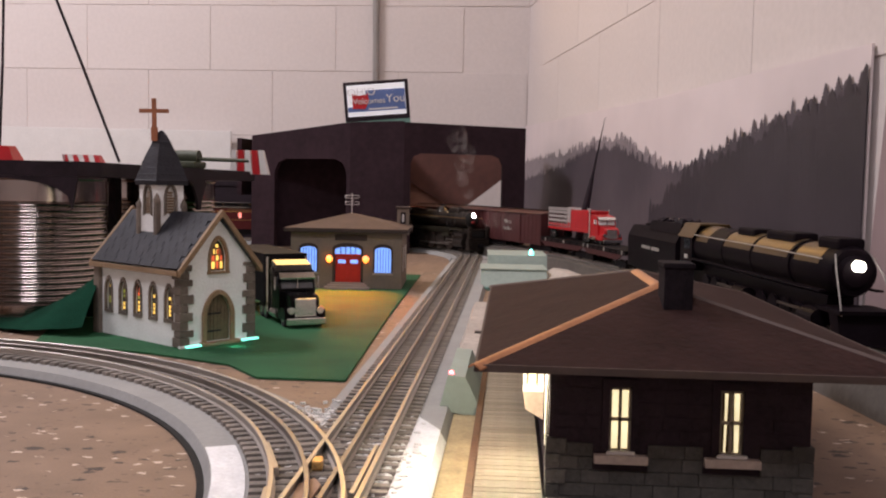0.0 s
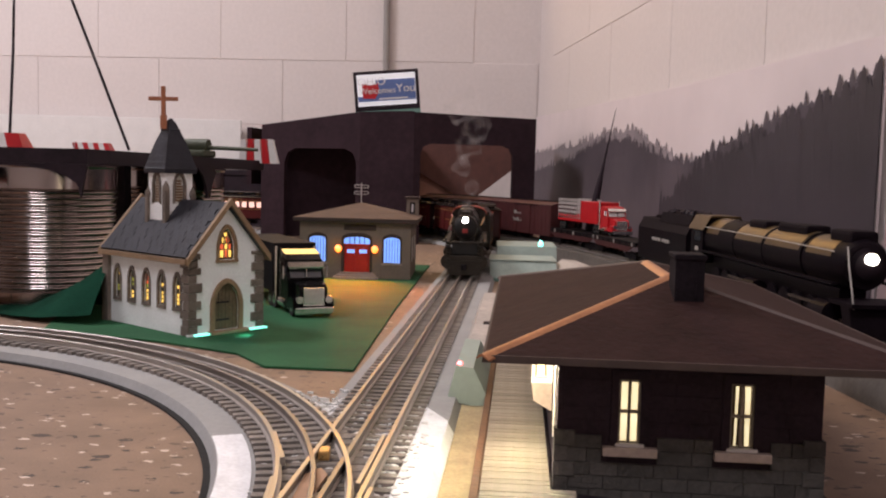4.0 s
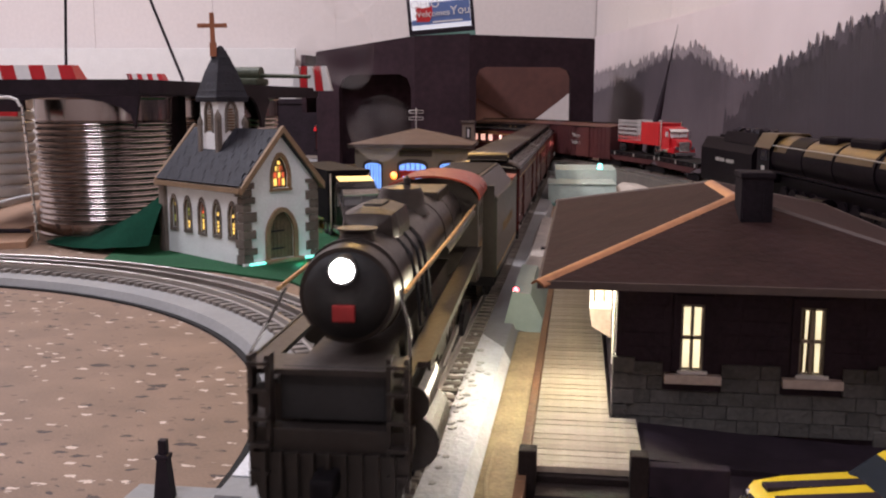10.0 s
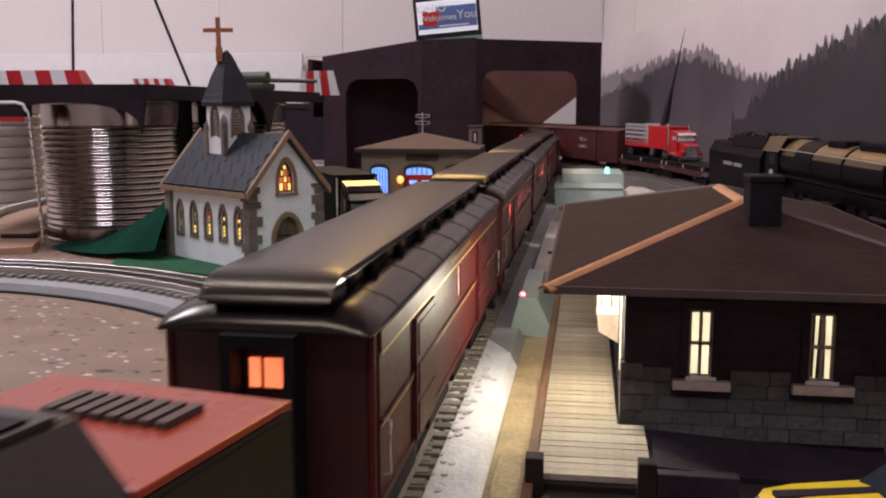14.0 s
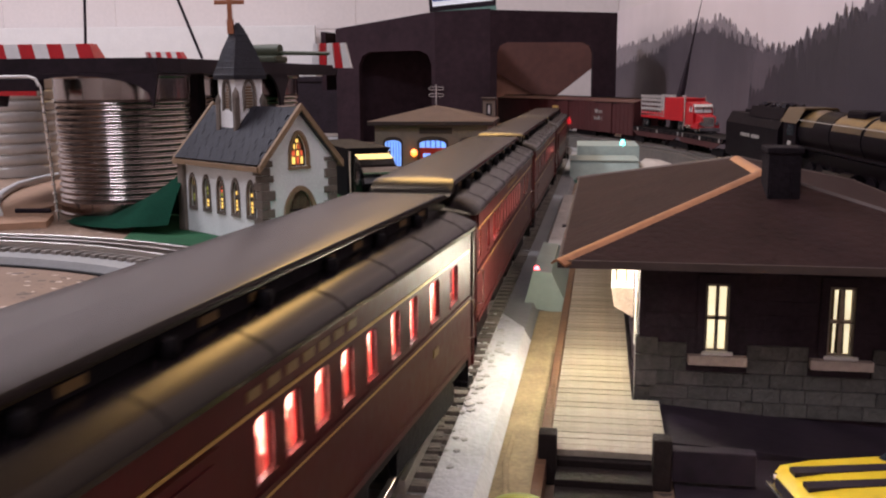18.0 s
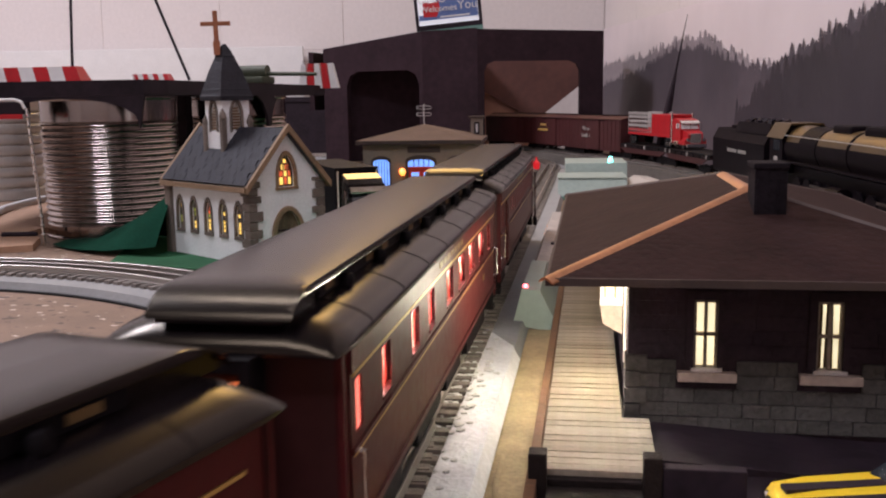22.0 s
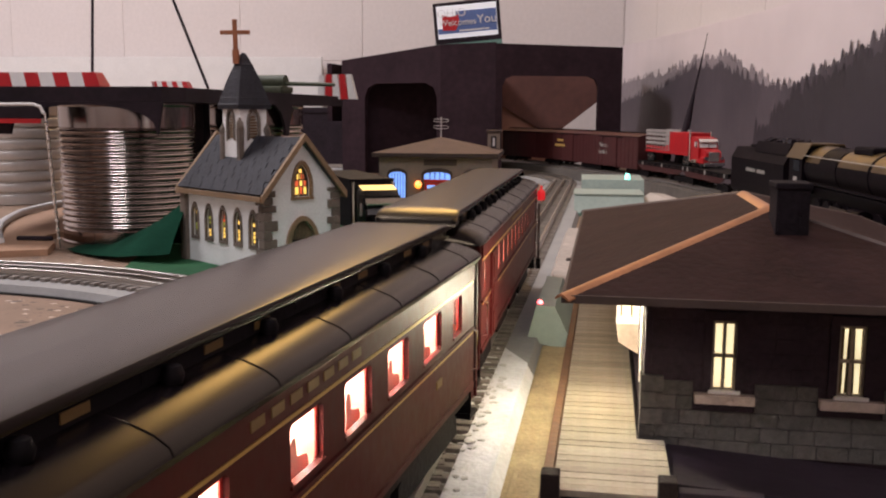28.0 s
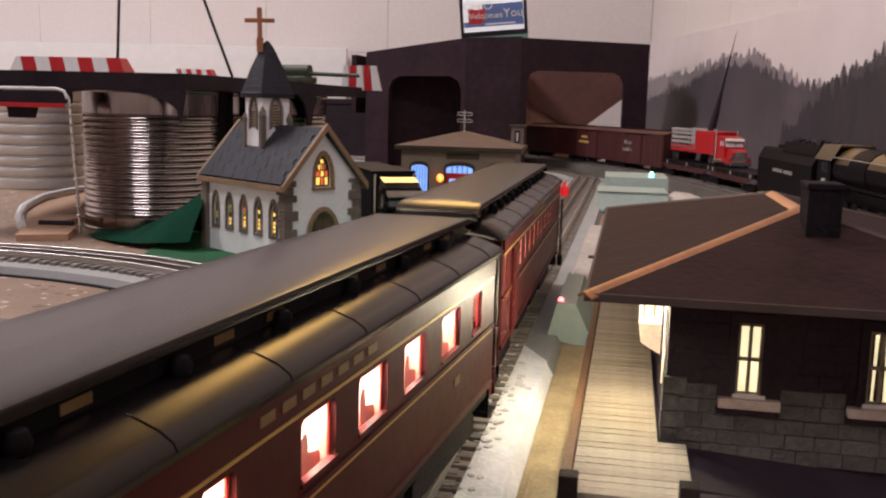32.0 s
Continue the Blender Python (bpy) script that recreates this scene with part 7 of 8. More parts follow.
    for x0, x1, y0, y1 in ((-0.026, -0.008, -0.05, 0.03), (0.010, 0.026, -0.06, -0.005), (0.010, 0.026, 0.010, 0.055)):
        part("battery_box", boxm(x0, x1, y0, y1, 0.0235, 0.0350, 0.001), CAR_DARK, c)
    bogie(c, -h + 0.058, 3, r=0.0086, pitch=0.024)
    bogie(c, h - 0.058, 3, r=0.0086, pitch=0.024)
    return c


def roof_shell(half, h, drop, narrow, hood=False):
    """A roof of the given half section, its ends rounded down to the eave over a length of drop, or cut off under a falling hood."""
    bm = bmesh.new()
    full = [(-x, z) for x, z in half] + [(x, z) for x, z in half[::-1]]
    base = half[0][1]
    rings = []
    fall = [radians(6 + 84 * q / 9) for q in range(10)]
    ends = [(-h + drop * (1 - math.cos(a)), math.sin(a)) for a in fall]
    for y, k in ends + [(-y, k) for y, k in ends[::-1]]:
        w = narrow + (1 - narrow) * k
        top = (half[-1][1] - base) * k
        rings.append([bm.verts.new((x * w, y, base + (min(z - base, top) if hood else (z - base) * k))) for x, z in full])
    n = len(full)
    for a, b in zip(rings, rings[1:]):
        for i in range(n):
            bm.faces.new((a[i], a[(i + 1) % n], b[(i + 1) % n], b[i]))
    bm.faces.new([bm.verts.new(v.co) for v in rings[0]])
    bm.faces.new([bm.verts.new(v.co) for v in rings[-1][::-1]])
    return bm


SPINNING, CRANKED = [], []


def steam_engine():
    e = thing("steam_engine", "grey-black steam engine with oxide red cab roof and lit headlight", "locomotive", pose(0, 0, 0))
    zc, r = 0.0862, 0.0184
    bo = part("boiler", lathe(bmesh.new(), [(r * 0.2, -0.140), (r * 0.96, -0.139), (r, -0.135), (r, -0.06), (r * 1.01, -0.058), (r * 1.03, 0.02), (r * 1.04, 0.06), (r * 1.04, 0.115), (r * 0.3, 0.116)], (0, 0, zc), 40, "y"), LOCO_BLACK, e, smooth=True)
    part("smokebox_front", lathe(bmesh.new(), [(0.002, -0.1445), (0.010, -0.1435), (0.0150, -0.141), (0.0168, -0.138)], (0, 0, zc), 28, "y"), LOCO_GREY, bo, smooth=True)
    part("number_plate", boxm(-0.0042, 0.0042, -0.1460, -0.1442, zc - 0.0085, zc - 0.0022, 0.0006), PLATE_RED, bo, "small red plate")
    hl = part("headlight_case", cyl(bmesh.new(), (0, -0.1470, zc + 0.0105), (0, -0.132, zc + 0.0105), 0.0052, seg=18), LOCO_GREY, bo)
    part("headlight", lathe(bmesh.new(), [(0.0006, -0.1492), (0.0037, -0.1486), (0.0043, -0.1471)], (0, 0, zc + 0.0105), 18, "y"), HEADLIGHT, hl, "glaring white headlight")
    part("chimney", lathe(bmesh.new(), [(0.0075, 0.0995), (0.0066, 0.1065), (0.0078, 0.1082), (0.0055, 0.1080)], (0, -0.118, 0), 20), LOCO_BLACK, bo, smooth=True)
    sand = part("sand_box", boxm(-0.0118, 0.0118, -0.099, -0.053, zc + 0.0080, zc + 0.0268, 0.0078), LOCO_BLACK, bo, "long rounded sand box on the boiler")
    part("sand_lid", boxm(-0.0040, 0.0040, -0.086, -0.066, zc + 0.0264, zc + 0.0278, 0.0006), LOCO_GREY, sand)
    for sx in (-1, 1):
        for y in (-0.094, -0.077, -0.060):
            part("sand_pipe", tube(bmesh.new(), [(sx * 0.0112, y, zc + 0.0150), (sx * 0.0175, y - 0.002, zc + 0.0085), (sx * 0.0205, y - 0.004, zc - 0.0060), (sx * 0.0215, y - 0.005, zc - 0.0200)], 0.0008, 6), LOCO_GREY, sand)
    dome = part("steam_dome", lathe(bmesh.new(), [(0.0150, zc + 0.0150), (0.0118, zc + 0.0190), (0.0112, zc + 0.0250), (0.0098, zc + 0.0278), (0.004, zc + 0.0290), (0.0005, zc + 0.0292)], (0, -0.008, 0), 28), LOCO_BLACK, bo, smooth=True)
    part("safety_valve", lathe(bmesh.new(), [(0.0020, 0.0), (0.0018, 0.0035), (0.0009, 0.0042), (0.0003, 0.0050)], (0.003, -0.008, zc + 0.0288), 10), LOCO_BLACK, dome)
    part("bell", lathe(bmesh.new(), [(0.0035, 0.0), (0.0026, 0.002), (0.0018, 0.0042), (0.0004, 0.005)], (-0.006, -0.034, zc + 0.0190), 12), BRASS, bo)
    part("whistle", cyl(bmesh.new(), (0.004, 0.020, zc + 0.016), (0.004, 0.020, zc + 0.0215), 0.0009, seg=8), RAIL, bo)
    part("turret", boxm(-0.0120, 0.0120, 0.050, 0.104, 0.098, 0.1064, 0.0010), LOCO_BLACK, bo, "flat-topped turret box before the cab")
    for y in (-0.128, -0.058, 0.020, 0.062):
        part("boiler_band", lathe(bmesh.new(), [(r, y), (r * 1.055, y + 0.0001), (r * 1.055, y + 0.0025), (r, y + 0.0026)], (0, 0, zc), 32, "y"), LOCO_BLACK, bo)
    for sx in (-1, 1):
        part("running_board", boxm(sx * 0.0275 - 0.0045, sx * 0.0275 + 0.0045, -0.152, 0.118, 0.0640, 0.0660), LOCO_BLACK, e)
        part("board_edge", boxm(sx * 0.0316 - 0.0005, sx * 0.0316 + 0.0005, -0.152, 0.118, 0.0630, 0.0665), LOCO_GREEN, e)
        part("air_tank", cyl(bmesh.new(), (sx * 0.0245, -0.09, 0.0600), (sx * 0.0245, 0.04, 0.0600), 0.0050, seg=14), LOCO_GREEN, e, smooth=True)
        part("feed_pipe", tube(bmesh.new(), [(sx * 0.0236, -0.030, 0.0862), (sx * 0.0248, 0.0, 0.0872), (sx * 0.0258, 0.112, 0.0880)], 0.0026, 10), LOCO_GREEN, e, smooth=True)
        part("hand_rail", tube(bmesh.new(), [(sx * 0.0228, -0.148, 0.0900), (sx * 0.0262, 0.0, 0.0915), (sx * 0.0275, 0.116, 0.0925)], 0.0008, 6), BRASS, e)
        part("cylinder", cyl(bmesh.new(), (sx * 0.0245, -0.150, 0.0355), (sx * 0.0245, -0.112, 0.0355), 0.0105, seg=20), LOCO_BLACK, e)
        part("valve_chest", cyl(bmesh.new(), (sx * 0.0250, -0.150, 0.0500), (sx * 0.0250, -0.112, 0.0500), 0.0065, seg=16), LOCO_BLACK, e)
        ld = part("front_steps", boxm(sx * 0.0265 - 0.0008, sx * 0.0265 + 0.0008, -0.172, -0.166, 0.026, 0.072), LOCO_BLACK, e)
        part("step_stringer", boxm(sx * 0.0205 - 0.0008, sx * 0.0205 + 0.0008, -0.172, -0.166, 0.026, 0.072), LOCO_BLACK, ld)
        for k in range(5):
            part("step_tread", boxm(sx * 0.0235 - 0.0034, sx * 0.0235 + 0.0034, -0.174, -0.164, 0.031 + 0.0095 * k, 0.0322 + 0.0095 * k), LOCO_BLACK, ld)
        part("step_rail", tube(bmesh.new(), [(sx * 0.0272, -0.170, 0.030), (sx * 0.0272, -0.168, 0.072), (sx * 0.0250, -0.155, 0.079), (sx * 0.0205, -0.146, 0.090)], 0.0006, 6), LOCO_BLACK, e)
        for y in (-0.075, -0.033, 0.009, 0.051):
            dw = part("driving_wheel", lathe(bmesh.new(), [(0.002, -0.002), (0.0185, -0.002), (0.0192, 0.0), (0.0185, 0.002), (0.016, 0.0018), (0.015, 0.0008), (0.004, 0.0012), (0.002, 0.0022)], (0, 0, 0), 26, "x"), RAIL_DARK, e, m=pose(sx * 0.0185, y, 0.0155 + 0.0190))
            SPINNING.append(dw)
            part("counterweight", prism(bmesh.new(), [(-0.013, 0.004), (0.013, 0.004), (0.010, 0.0125), (0.0, 0.016), (-0.010, 0.0125)], "x", -0.0021, 0.0021), LOCO_BLACK, dw)
            for q in range(7):
                part("spoke", boxm(-0.001, 0.001, -0.0011, 0.0011, 0.003, 0.0165), LOCO_BLACK, dw, m=pose(0, 0, 0, 51.4 * q, 0, 0))
        CRANKED.append(part("side_rod", boxm(sx * 0.0225 - 0.0009, sx * 0.0225 + 0.0009, -0.080, 0.056, 0.0328, 0.0362), RAIL, e))
        part("main_rod", prism(bmesh.new(), [(-0.118, 0.034), (-0.118, 0.037), (-0.030, 0.0305), (-0.030, 0.0270)], "x", sx * 0.0245 - 0.0008, sx * 0.0245 + 0.0008), RAIL, e)
        part("crosshead_guide", boxm(sx * 0.0255 - 0.0012, sx * 0.0255 + 0.0012, -0.112, -0.070, 0.0395, 0.0415), RAIL, e)
        part("valve_link", prism(bmesh.new(), [(-0.085, 0.048), (-0.075, 0.060), (-0.060, 0.058), (-0.048, 0.045)], "x", sx * 0.0262 - 0.0008, sx * 0.0262 + 0.0008), LOCO_GREEN, e)
    for k, y in enumerate((-0.152,)):
        bogie(e, -0.130, 1, r=0.0092, pitch=0.02)
    bogie(e, 0.095, 2, r=0.0095, pitch=0.025)
    part("pilot_beam", boxm(-0.0282, 0.0282, -0.170, -0.162, 0.0385, 0.0465, 0.0006), LOCO_BLACK, e)
    part("pilot", prism(bmesh.new(), [(-0.0275, 0.0385), (0.0275, 0.0385), (0.0235, 0.0180), (-0.0235, 0.0180)], "y", -0.172, -0.156), LOCO_BLACK, e)
    for k in range(9):
        x = -0.022 + 0.0055 * k
        part("pilot_bar", boxm(x - 0.0010, x + 0.0010, -0.1745, -0.172, 0.0195, 0.0395), LOCO_BLACK, e)
    part("coupler", boxm(-0.004, 0.004, -0.184, -0.170, 0.026, 0.034, 0.0015), CAR_DARK, e)
    part("front_plate", boxm(-0.0185, 0.0185, -0.164, -0.1605, 0.0475, 0.0660, 0.0008), LOCO_GREY, e)
    part("deck_plate", boxm(-0.0275, 0.0275, -0.166, -0.146, 0.0640, 0.0660), LOCO_BLACK, e)
    part("saddle", boxm(-0.015, 0.015, -0.150, -0.112, 0.028, 0.064), LOCO_BLACK, e)
    part("main_frame", boxm(-0.011, 0.011, -0.15, 0.17, 0.026, 0.058), LOCO_BLACK, e)
    # cab
    prof = [(-0.0290, 0.044), (-0.0290, 0.0970), (-0.024, 0.1035), (-0.014, 0.1078), (0.0, 0.1092), (0.014, 0.1078), (0.024, 0.1035), (0.0290, 0.0970), (0.0290, 0.044)]
    cab = part("cab", hollow_cab(prof), LOCO_BLACK, e)
    for sx in (-1, 1):
        holes = [[(0.126, 0.0765), (0.139, 0.0765), (0.139, 0.0905), (0.126, 0.0905)], [(0.142, 0.0765), (0.155, 0.0765), (0.155, 0.0905), (0.142, 0.0905)]]
        a, b = (0.0280, 0.0294) if sx > 0 else (-0.0294, -0.0280)
        part("cab_side", hollow_wall(bmesh.new(), [(0.117, 0.044), (0.164, 0.044), (0.164, 0.0975), (0.117, 0.0975)], holes, "x", a, b), LOCO_BLACK, cab)
        part("cab_number_bar", boxm(sx * 0.0296 - 0.0002, sx * 0.0296 + 0.0002, 0.132, 0.152, 0.061, 0.067), GOLD_DULL, cab)
    bm = bmesh.new()
    outer = [(0.0310 * math.sin(a), 0.0960 + 0.0146 * math.cos(a) ** 0.8) for a in [radians(-89 + 178 * q / 20) for q in range(21)]]
    sweep_roof(bm, outer, 0.112, 0.186)
    part("cab_roof", bm, CAB_ROOF, cab, "oxide red curved cab roof", smooth=True)
    return e


def hollow_cab(prof):
    bm = bmesh.new()
    prism(bm, prof, "y", 0.1155, 0.1175)
    box(bm, -0.0278, 0.0278, 0.1175, 0.178, 0.044, 0.048)
    return bm


def sweep_roof(bm, outer, y0, y1, thick=0.0012):
    inner = [(x * 0.97, z - thick) for x, z in outer]
    n = len(outer)
    rows = [[bm.verts.new((x, y, z)) for x, z in ring] for y in (y0, y1) for ring in (outer, inner)]
    for k in range(n - 1):
        for a, b in ((0, 2), (1, 3), (0, 1), (2, 3)):
            bm.faces.new((rows[a][k], rows[a][k + 1], rows[b][k + 1], rows[b][k]))
    for k in (0, n - 1):
        bm.faces.new((rows[0][k], rows[1][k], rows[3][k], rows[2][k]))
    return bm


def tender():
    t = thing("tender", "black coal tender with olive sides and red rear deck", "tender", pose(0, 0, 0))
    h = 0.1015
    for sx in (-1, 1):
        sd = part("side_sheet", boxm(sx * 0.0305 - 0.001, sx * 0.0305 + 0.001, -h, h, 0.0345, 0.0905), LOCO_GREEN, t)
        for k in range(8):
            part("name_bar", boxm(sx * 0.0317 - 0.0002, sx * 0.0317 + 0.0002, -0.048 + 0.0125 * k, -0.0395 + 0.0125 * k, 0.060, 0.0665), GOLD_DULL, sd)
        part("gold_line", boxm(sx * 0.0317 - 0.0002, sx * 0.0317 + 0.0002, -h + 0.004, h - 0.004, 0.0395, 0.0402), GOLD, sd)
        part("rivet_strip", boxm(sx * 0.0317 - 0.0003, sx * 0.0317 + 0.0003, -h + 0.002, h - 0.002, 0.0880, 0.0893), LOCO_BLACK, sd)
    part("front_sheet", boxm(-0.0295, 0.0295, -h, -h + 0.002, 0.0345, 0.0985), LOCO_BLACK, t)
    part("rear_sheet", boxm(-0.0295, 0.0295, h - 0.002, h, 0.0345, 0.0905), LOCO_BLACK, t)
    part("coal_bunker", prism(bmesh.new(), [(-0.0310, 0.0905), (0.0310, 0.0905), (0.0200, 0.1035), (0.0185, 0.1040), (-0.0185, 0.1040), (-0.0200, 0.1035)], "y", -h + 0.002, 0.050), LOCO_BLACK, t, "black sloped coal bunker sides")
    part("bunker_rim", boxm(-0.0192, 0.0192, -h + 0.006, 0.046, 0.1035, 0.1052, 0.0004), LOCO_BLACK, t)
    part("bunker_hatch", boxm(-0.0172, 0.0172, -0.093, 0.042, 0.1052, 0.1058, 0.0002), TENDER_TOP, t, "dull brown-black grained load cover")
    part("rear_deck", boxm(-0.0316, 0.0316, 0.050, h, 0.0908, 0.0926, 0.0005), CAB_ROOF, t, "oxide red rear deck")
    for k in range(8):
        part("deck_louvre", boxm(-0.0125 + 0.004 * k, -0.0100 + 0.004 * k, 0.076, 0.089, 0.0926, 0.0942), HIP_GREY, t)
    part("frame", boxm(-0.030, 0.030, -h - 0.004, h + 0.004, 0.0290, 0.0345), CAR_DARK, t)
    bogie(t, -0.06, 2, r=0.0086, pitch=0.03)
    bogie(t, 0.06, 2, r=0.0086, pitch=0.03)
    return t


def spread_windows(a, b, n, w, g):
    return [(a + (b - a) * k / (n - 1), w, g) for k in range(n)]


engine = steam_engine()
engine_tender = tender()
baggage = passenger_car("baggage_car", "dark red baggage car with wide doors and black clerestory roof", [(0.0, 0.008, CAR_RED)], [(-0.10, 0.040), (0.085, 0.040)], "")
combine = passenger_car("combine_car", "dark red combination car with glowing red windows", [(-0.104, 0.026, CAR_LIT)] + [(y, 0.0092, CAR_LIT) for y in (-0.0243, -0.0085, 0.0095, 0.0280, 0.0480, 0.0710, 0.0910)] + [(0.118, 0.0130, CAR_LIT), (0.146, 0.0130, CAR_LIT)], [(-0.066, 0.036)], "seats")
coach = passenger_car("coach_car", "dark red coach with a row of lit windows and gold lines", [(-0.160, 0.006, CAR_RED)] + [(y, w, CAR_LIT) for y, w in ((-0.1250, 0.0120), (-0.0967, 0.0150), (-0.0797, 0.0136), (-0.0600, 0.0136), (-0.0397, 0.0124), (-0.0215, 0.0105), (-0.0071, 0.0105), (0.0083, 0.0101), (0.0250, 0.0100), (0.0427, 0.0104), (0.0610, 0.0110), (0.1077, 0.0136), (0.1332, 0.0126))], [], "seats")
diner = passenger_car("dining_car", "dark red dining car with wide brightly lit windows", [(-0.163, 0.007, CAR_RED)] + [(y, w, CAR_LIT) for y, w in ((-0.129, 0.0125), (-0.082, 0.0140), (-0.0485, 0.0130), (-0.0025, 0.0200), (0.0336, 0.0220), (0.0700, 0.0215), (0.1100, 0.0235), (0.1460, 0.0145))], [], "seats")
parlour = passenger_car("observation_car", "dark red last passenger car with red marker lamps", [(-0.158, 0.006, CAR_RED)] + spread_windows(-0.095, 0.145, 11, 0.0090, CAR_RED), [(-0.128, 0.022)], "", tail=True)

def smoke_mat():
    m = bpy.data.materials.new("thin_smoke")
    m.use_nodes = True
    n, l = m.node_tree.nodes, m.node_tree.links
    n.remove(n["Principled BSDF"])
    out = n["Material Output"]
    mix, tr, df = n.new("ShaderNodeMixShader"), n.new("ShaderNodeBsdfTransparent"), n.new("ShaderNodeBsdfDiffuse")
    df.inputs["Color"].default_value = (0.92, 0.86, 0.84, 1)
    co, tex, mp = n.new("ShaderNodeTexCoord"), n.new("ShaderNodeTexNoise"), n.new("ShaderNodeMapRange")
    tex.inputs["Scale"].default_value, tex.inputs["Detail"].default_value = 45, 5
    mp.inputs[1].default_value, mp.inputs[2].default_value, mp.inputs[3].default_value, mp.inputs[4].default_value = 0.42, 0.80, 0.0, 0.12
    l.new(co.outputs["Object"], tex.inputs["Vector"])
    l.new(tex.outputs["Fac"], mp.inputs[0])
    l.new(mp.outputs[0], mix.inputs[0])
    l.new(tr.outputs[0], mix.inputs[1])
    l.new(df.outputs[0], mix.inputs[2])
    l.new(mix.outputs[0], out.inputs["Surface"])
    return m


SMOKE = smoke_mat()
smoke = thing("smoke_plume", "thin grey smoke drifting up from the engine stack", "smoke", pose(0, 0, 0))
rng = random.Random(8)
for k in range(6):
    f = k / 5
    bm = bmesh.new()
    bmesh.ops.create_icosphere(bm, subdivisions=4, radius=0.010 + 0.014 * f)
    for v in bm.verts:
        v.co *= 1 + 0.5 * noise.noise(v.co * 55 + Vector((k, 0, 0)))
    part("puff", bm, SMOKE, smoke, m=pose(0.012 * math.sin(2.1 * k), -0.118 + 0.03 * f, 0.118 + 0.15 * f), smooth=True)

# ---- turnout pieces, ramps, signals and small things ----
to = thing("turnout_frog", "brass and plastic crossing pieces of the turnout", "turnout", pose(0, 0, TIE_BASE))
part("frog_block", boxm(-0.003, 0.003, -0.0055, 0.0055, 0.0046, 0.0096, 0.0008), BRASS, to, m=pose(-0.1005, 0.463, 0, 0, 0, 8))
part("frog_wedge", prism(bmesh.new(), [(-0.004, -0.035), (0.001, -0.045), (0.0075, 0.03), (0.003, 0.04), (-0.0035, 0.03)], "z", 0.0046, 0.0066), WOOD_RAMP, to, m=pose(-0.0975, 0.400, 0, 0, 0, 4))
for x, y, l, a in ((-0.1265, 0.468, 0.050, 20), (-0.0735, 0.452, 0.085, 0), (-0.0665, 0.36, 0.09, 0), (-0.1085, 0.372, 0.085, 9)):
    part("guard_rail", boxm(-0.0013, 0.0013, -l / 2, l / 2, 0.0046, 0.0098, 0.0004), RAIL, to, m=pose(x, y, 0, 0, 0, a))
part("snow_crust", prism(bmesh.new(), [(-0.150, 0.560), (-0.120, 0.520), (-0.105, 0.535), (-0.112, 0.575), (-0.132, 0.600)], "z", 0.0, 0.0012), SNOW, to)
# white painted end of the branch roadbed
bm = bmesh.new()
sweep(bm, [(p.x, p.y, BED - 0.0002) for p, h in even(branch_line, 0.02, 0.215, 0.02)], [(-0.0470, 0.0), (-0.030, 0.0), (-0.030, 0.0005), (-0.0470, 0.0005)])
structure("white_branch_patch", bm, WHITE_FOAM, "white painted inner edge of the branch roadbed")

sw = thing("switch_stand", "black toy switch stand on a grey base", "switch stand", pose(-0.1535, 0.322, 0.0))
part("base", boxm(-0.016, 0.030, -0.020, 0.012, 0.0, 0.006, 0.001), GREY_FOAM, sw)
part("column", prism(bmesh.new(), [(-0.0036, 0.006), (0.0036, 0.006), (0.0018, 0.0215), (-0.0018, 0.0215)], "y", -0.0024, 0.0024), BLACK, sw)
part("cap", boxm(-0.0026, 0.0026, -0.0026, 0.0026, 0.0215, 0.0236, 0.0006), BLACK, sw)
part("lamp_head", boxm(-0.0016, 0.0016, -0.0016, 0.0016, 0.0236, 0.0292, 0.0005), BLACK, sw)

rb = thing("sensor_ramp", "grey-green sloped track sensor housing with a red LED", "track sensor", pose(-0.032, 0.628, 0.0))
part("housing", prism(bmesh.new(), [(-0.0165, 0.0052), (0.0125, 0.0), (0.0125, 0.006), (0.0015, 0.0285), (-0.0105, 0.0295)], "y", -0.004, 0.11), PALE_GREEN, rb)
part("dark_foot", boxm(-0.004, 0.0128, -0.0052, -0.004, 0.0, 0.0014), BLACK, rb)
part("led", lathe(bmesh.new(), [(0.0019, 0.0290), (0.0019, 0.0302), (0.0012, 0.0314), (0.0003, 0.0317)], (-0.0085, 0.003, 0), 12), LED_RED, rb, "glowing red LED")
rs = thing("long_sensor_box", "low grey sloped box along the track", "track box", pose(-0.030, 0.80, 0.0))
part("housing", prism(bmesh.new(), [(-0.0185, 0.0052), (0.010, 0.0), (0.010, 0.012), (0.002, 0.019), (-0.012, 0.019)], "y", -0.04, 0.34), PALE_PLASTER, rs)
part("dark_clip", boxm(-0.004, 0.003, 0.085, 0.094, 0.019, 0.0205), BLACK, rs)
gp = thing("signal_platform", "pale green stepped platform with a cyan light on top", "platform", pose(0.006, 1.46, 0.0, 0, 0, 2))
part("base", boxm(-0.056, 0.058, -0.01, 0.27, 0.0, 0.005, 0.001), PALE_TEAL, gp)
part("front_tier", prism(bmesh.new(), [(-0.002, 0.005), (0.118, 0.005), (0.118, 0.030), (0.020, 0.030)], "x", -0.052, 0.052), PALE_GREEN, gp)
part("rear_tier", prism(bmesh.new(), [(0.118, 0.005), (0.255, 0.005), (0.250, 0.047), (0.132, 0.046)], "x", -0.040, 0.060), PALE_GREEN, gp)
part("tier_lip", boxm(-0.053, 0.053, 0.018, 0.119, 0.030, 0.032, 0.0006), PALE_GREEN, gp)
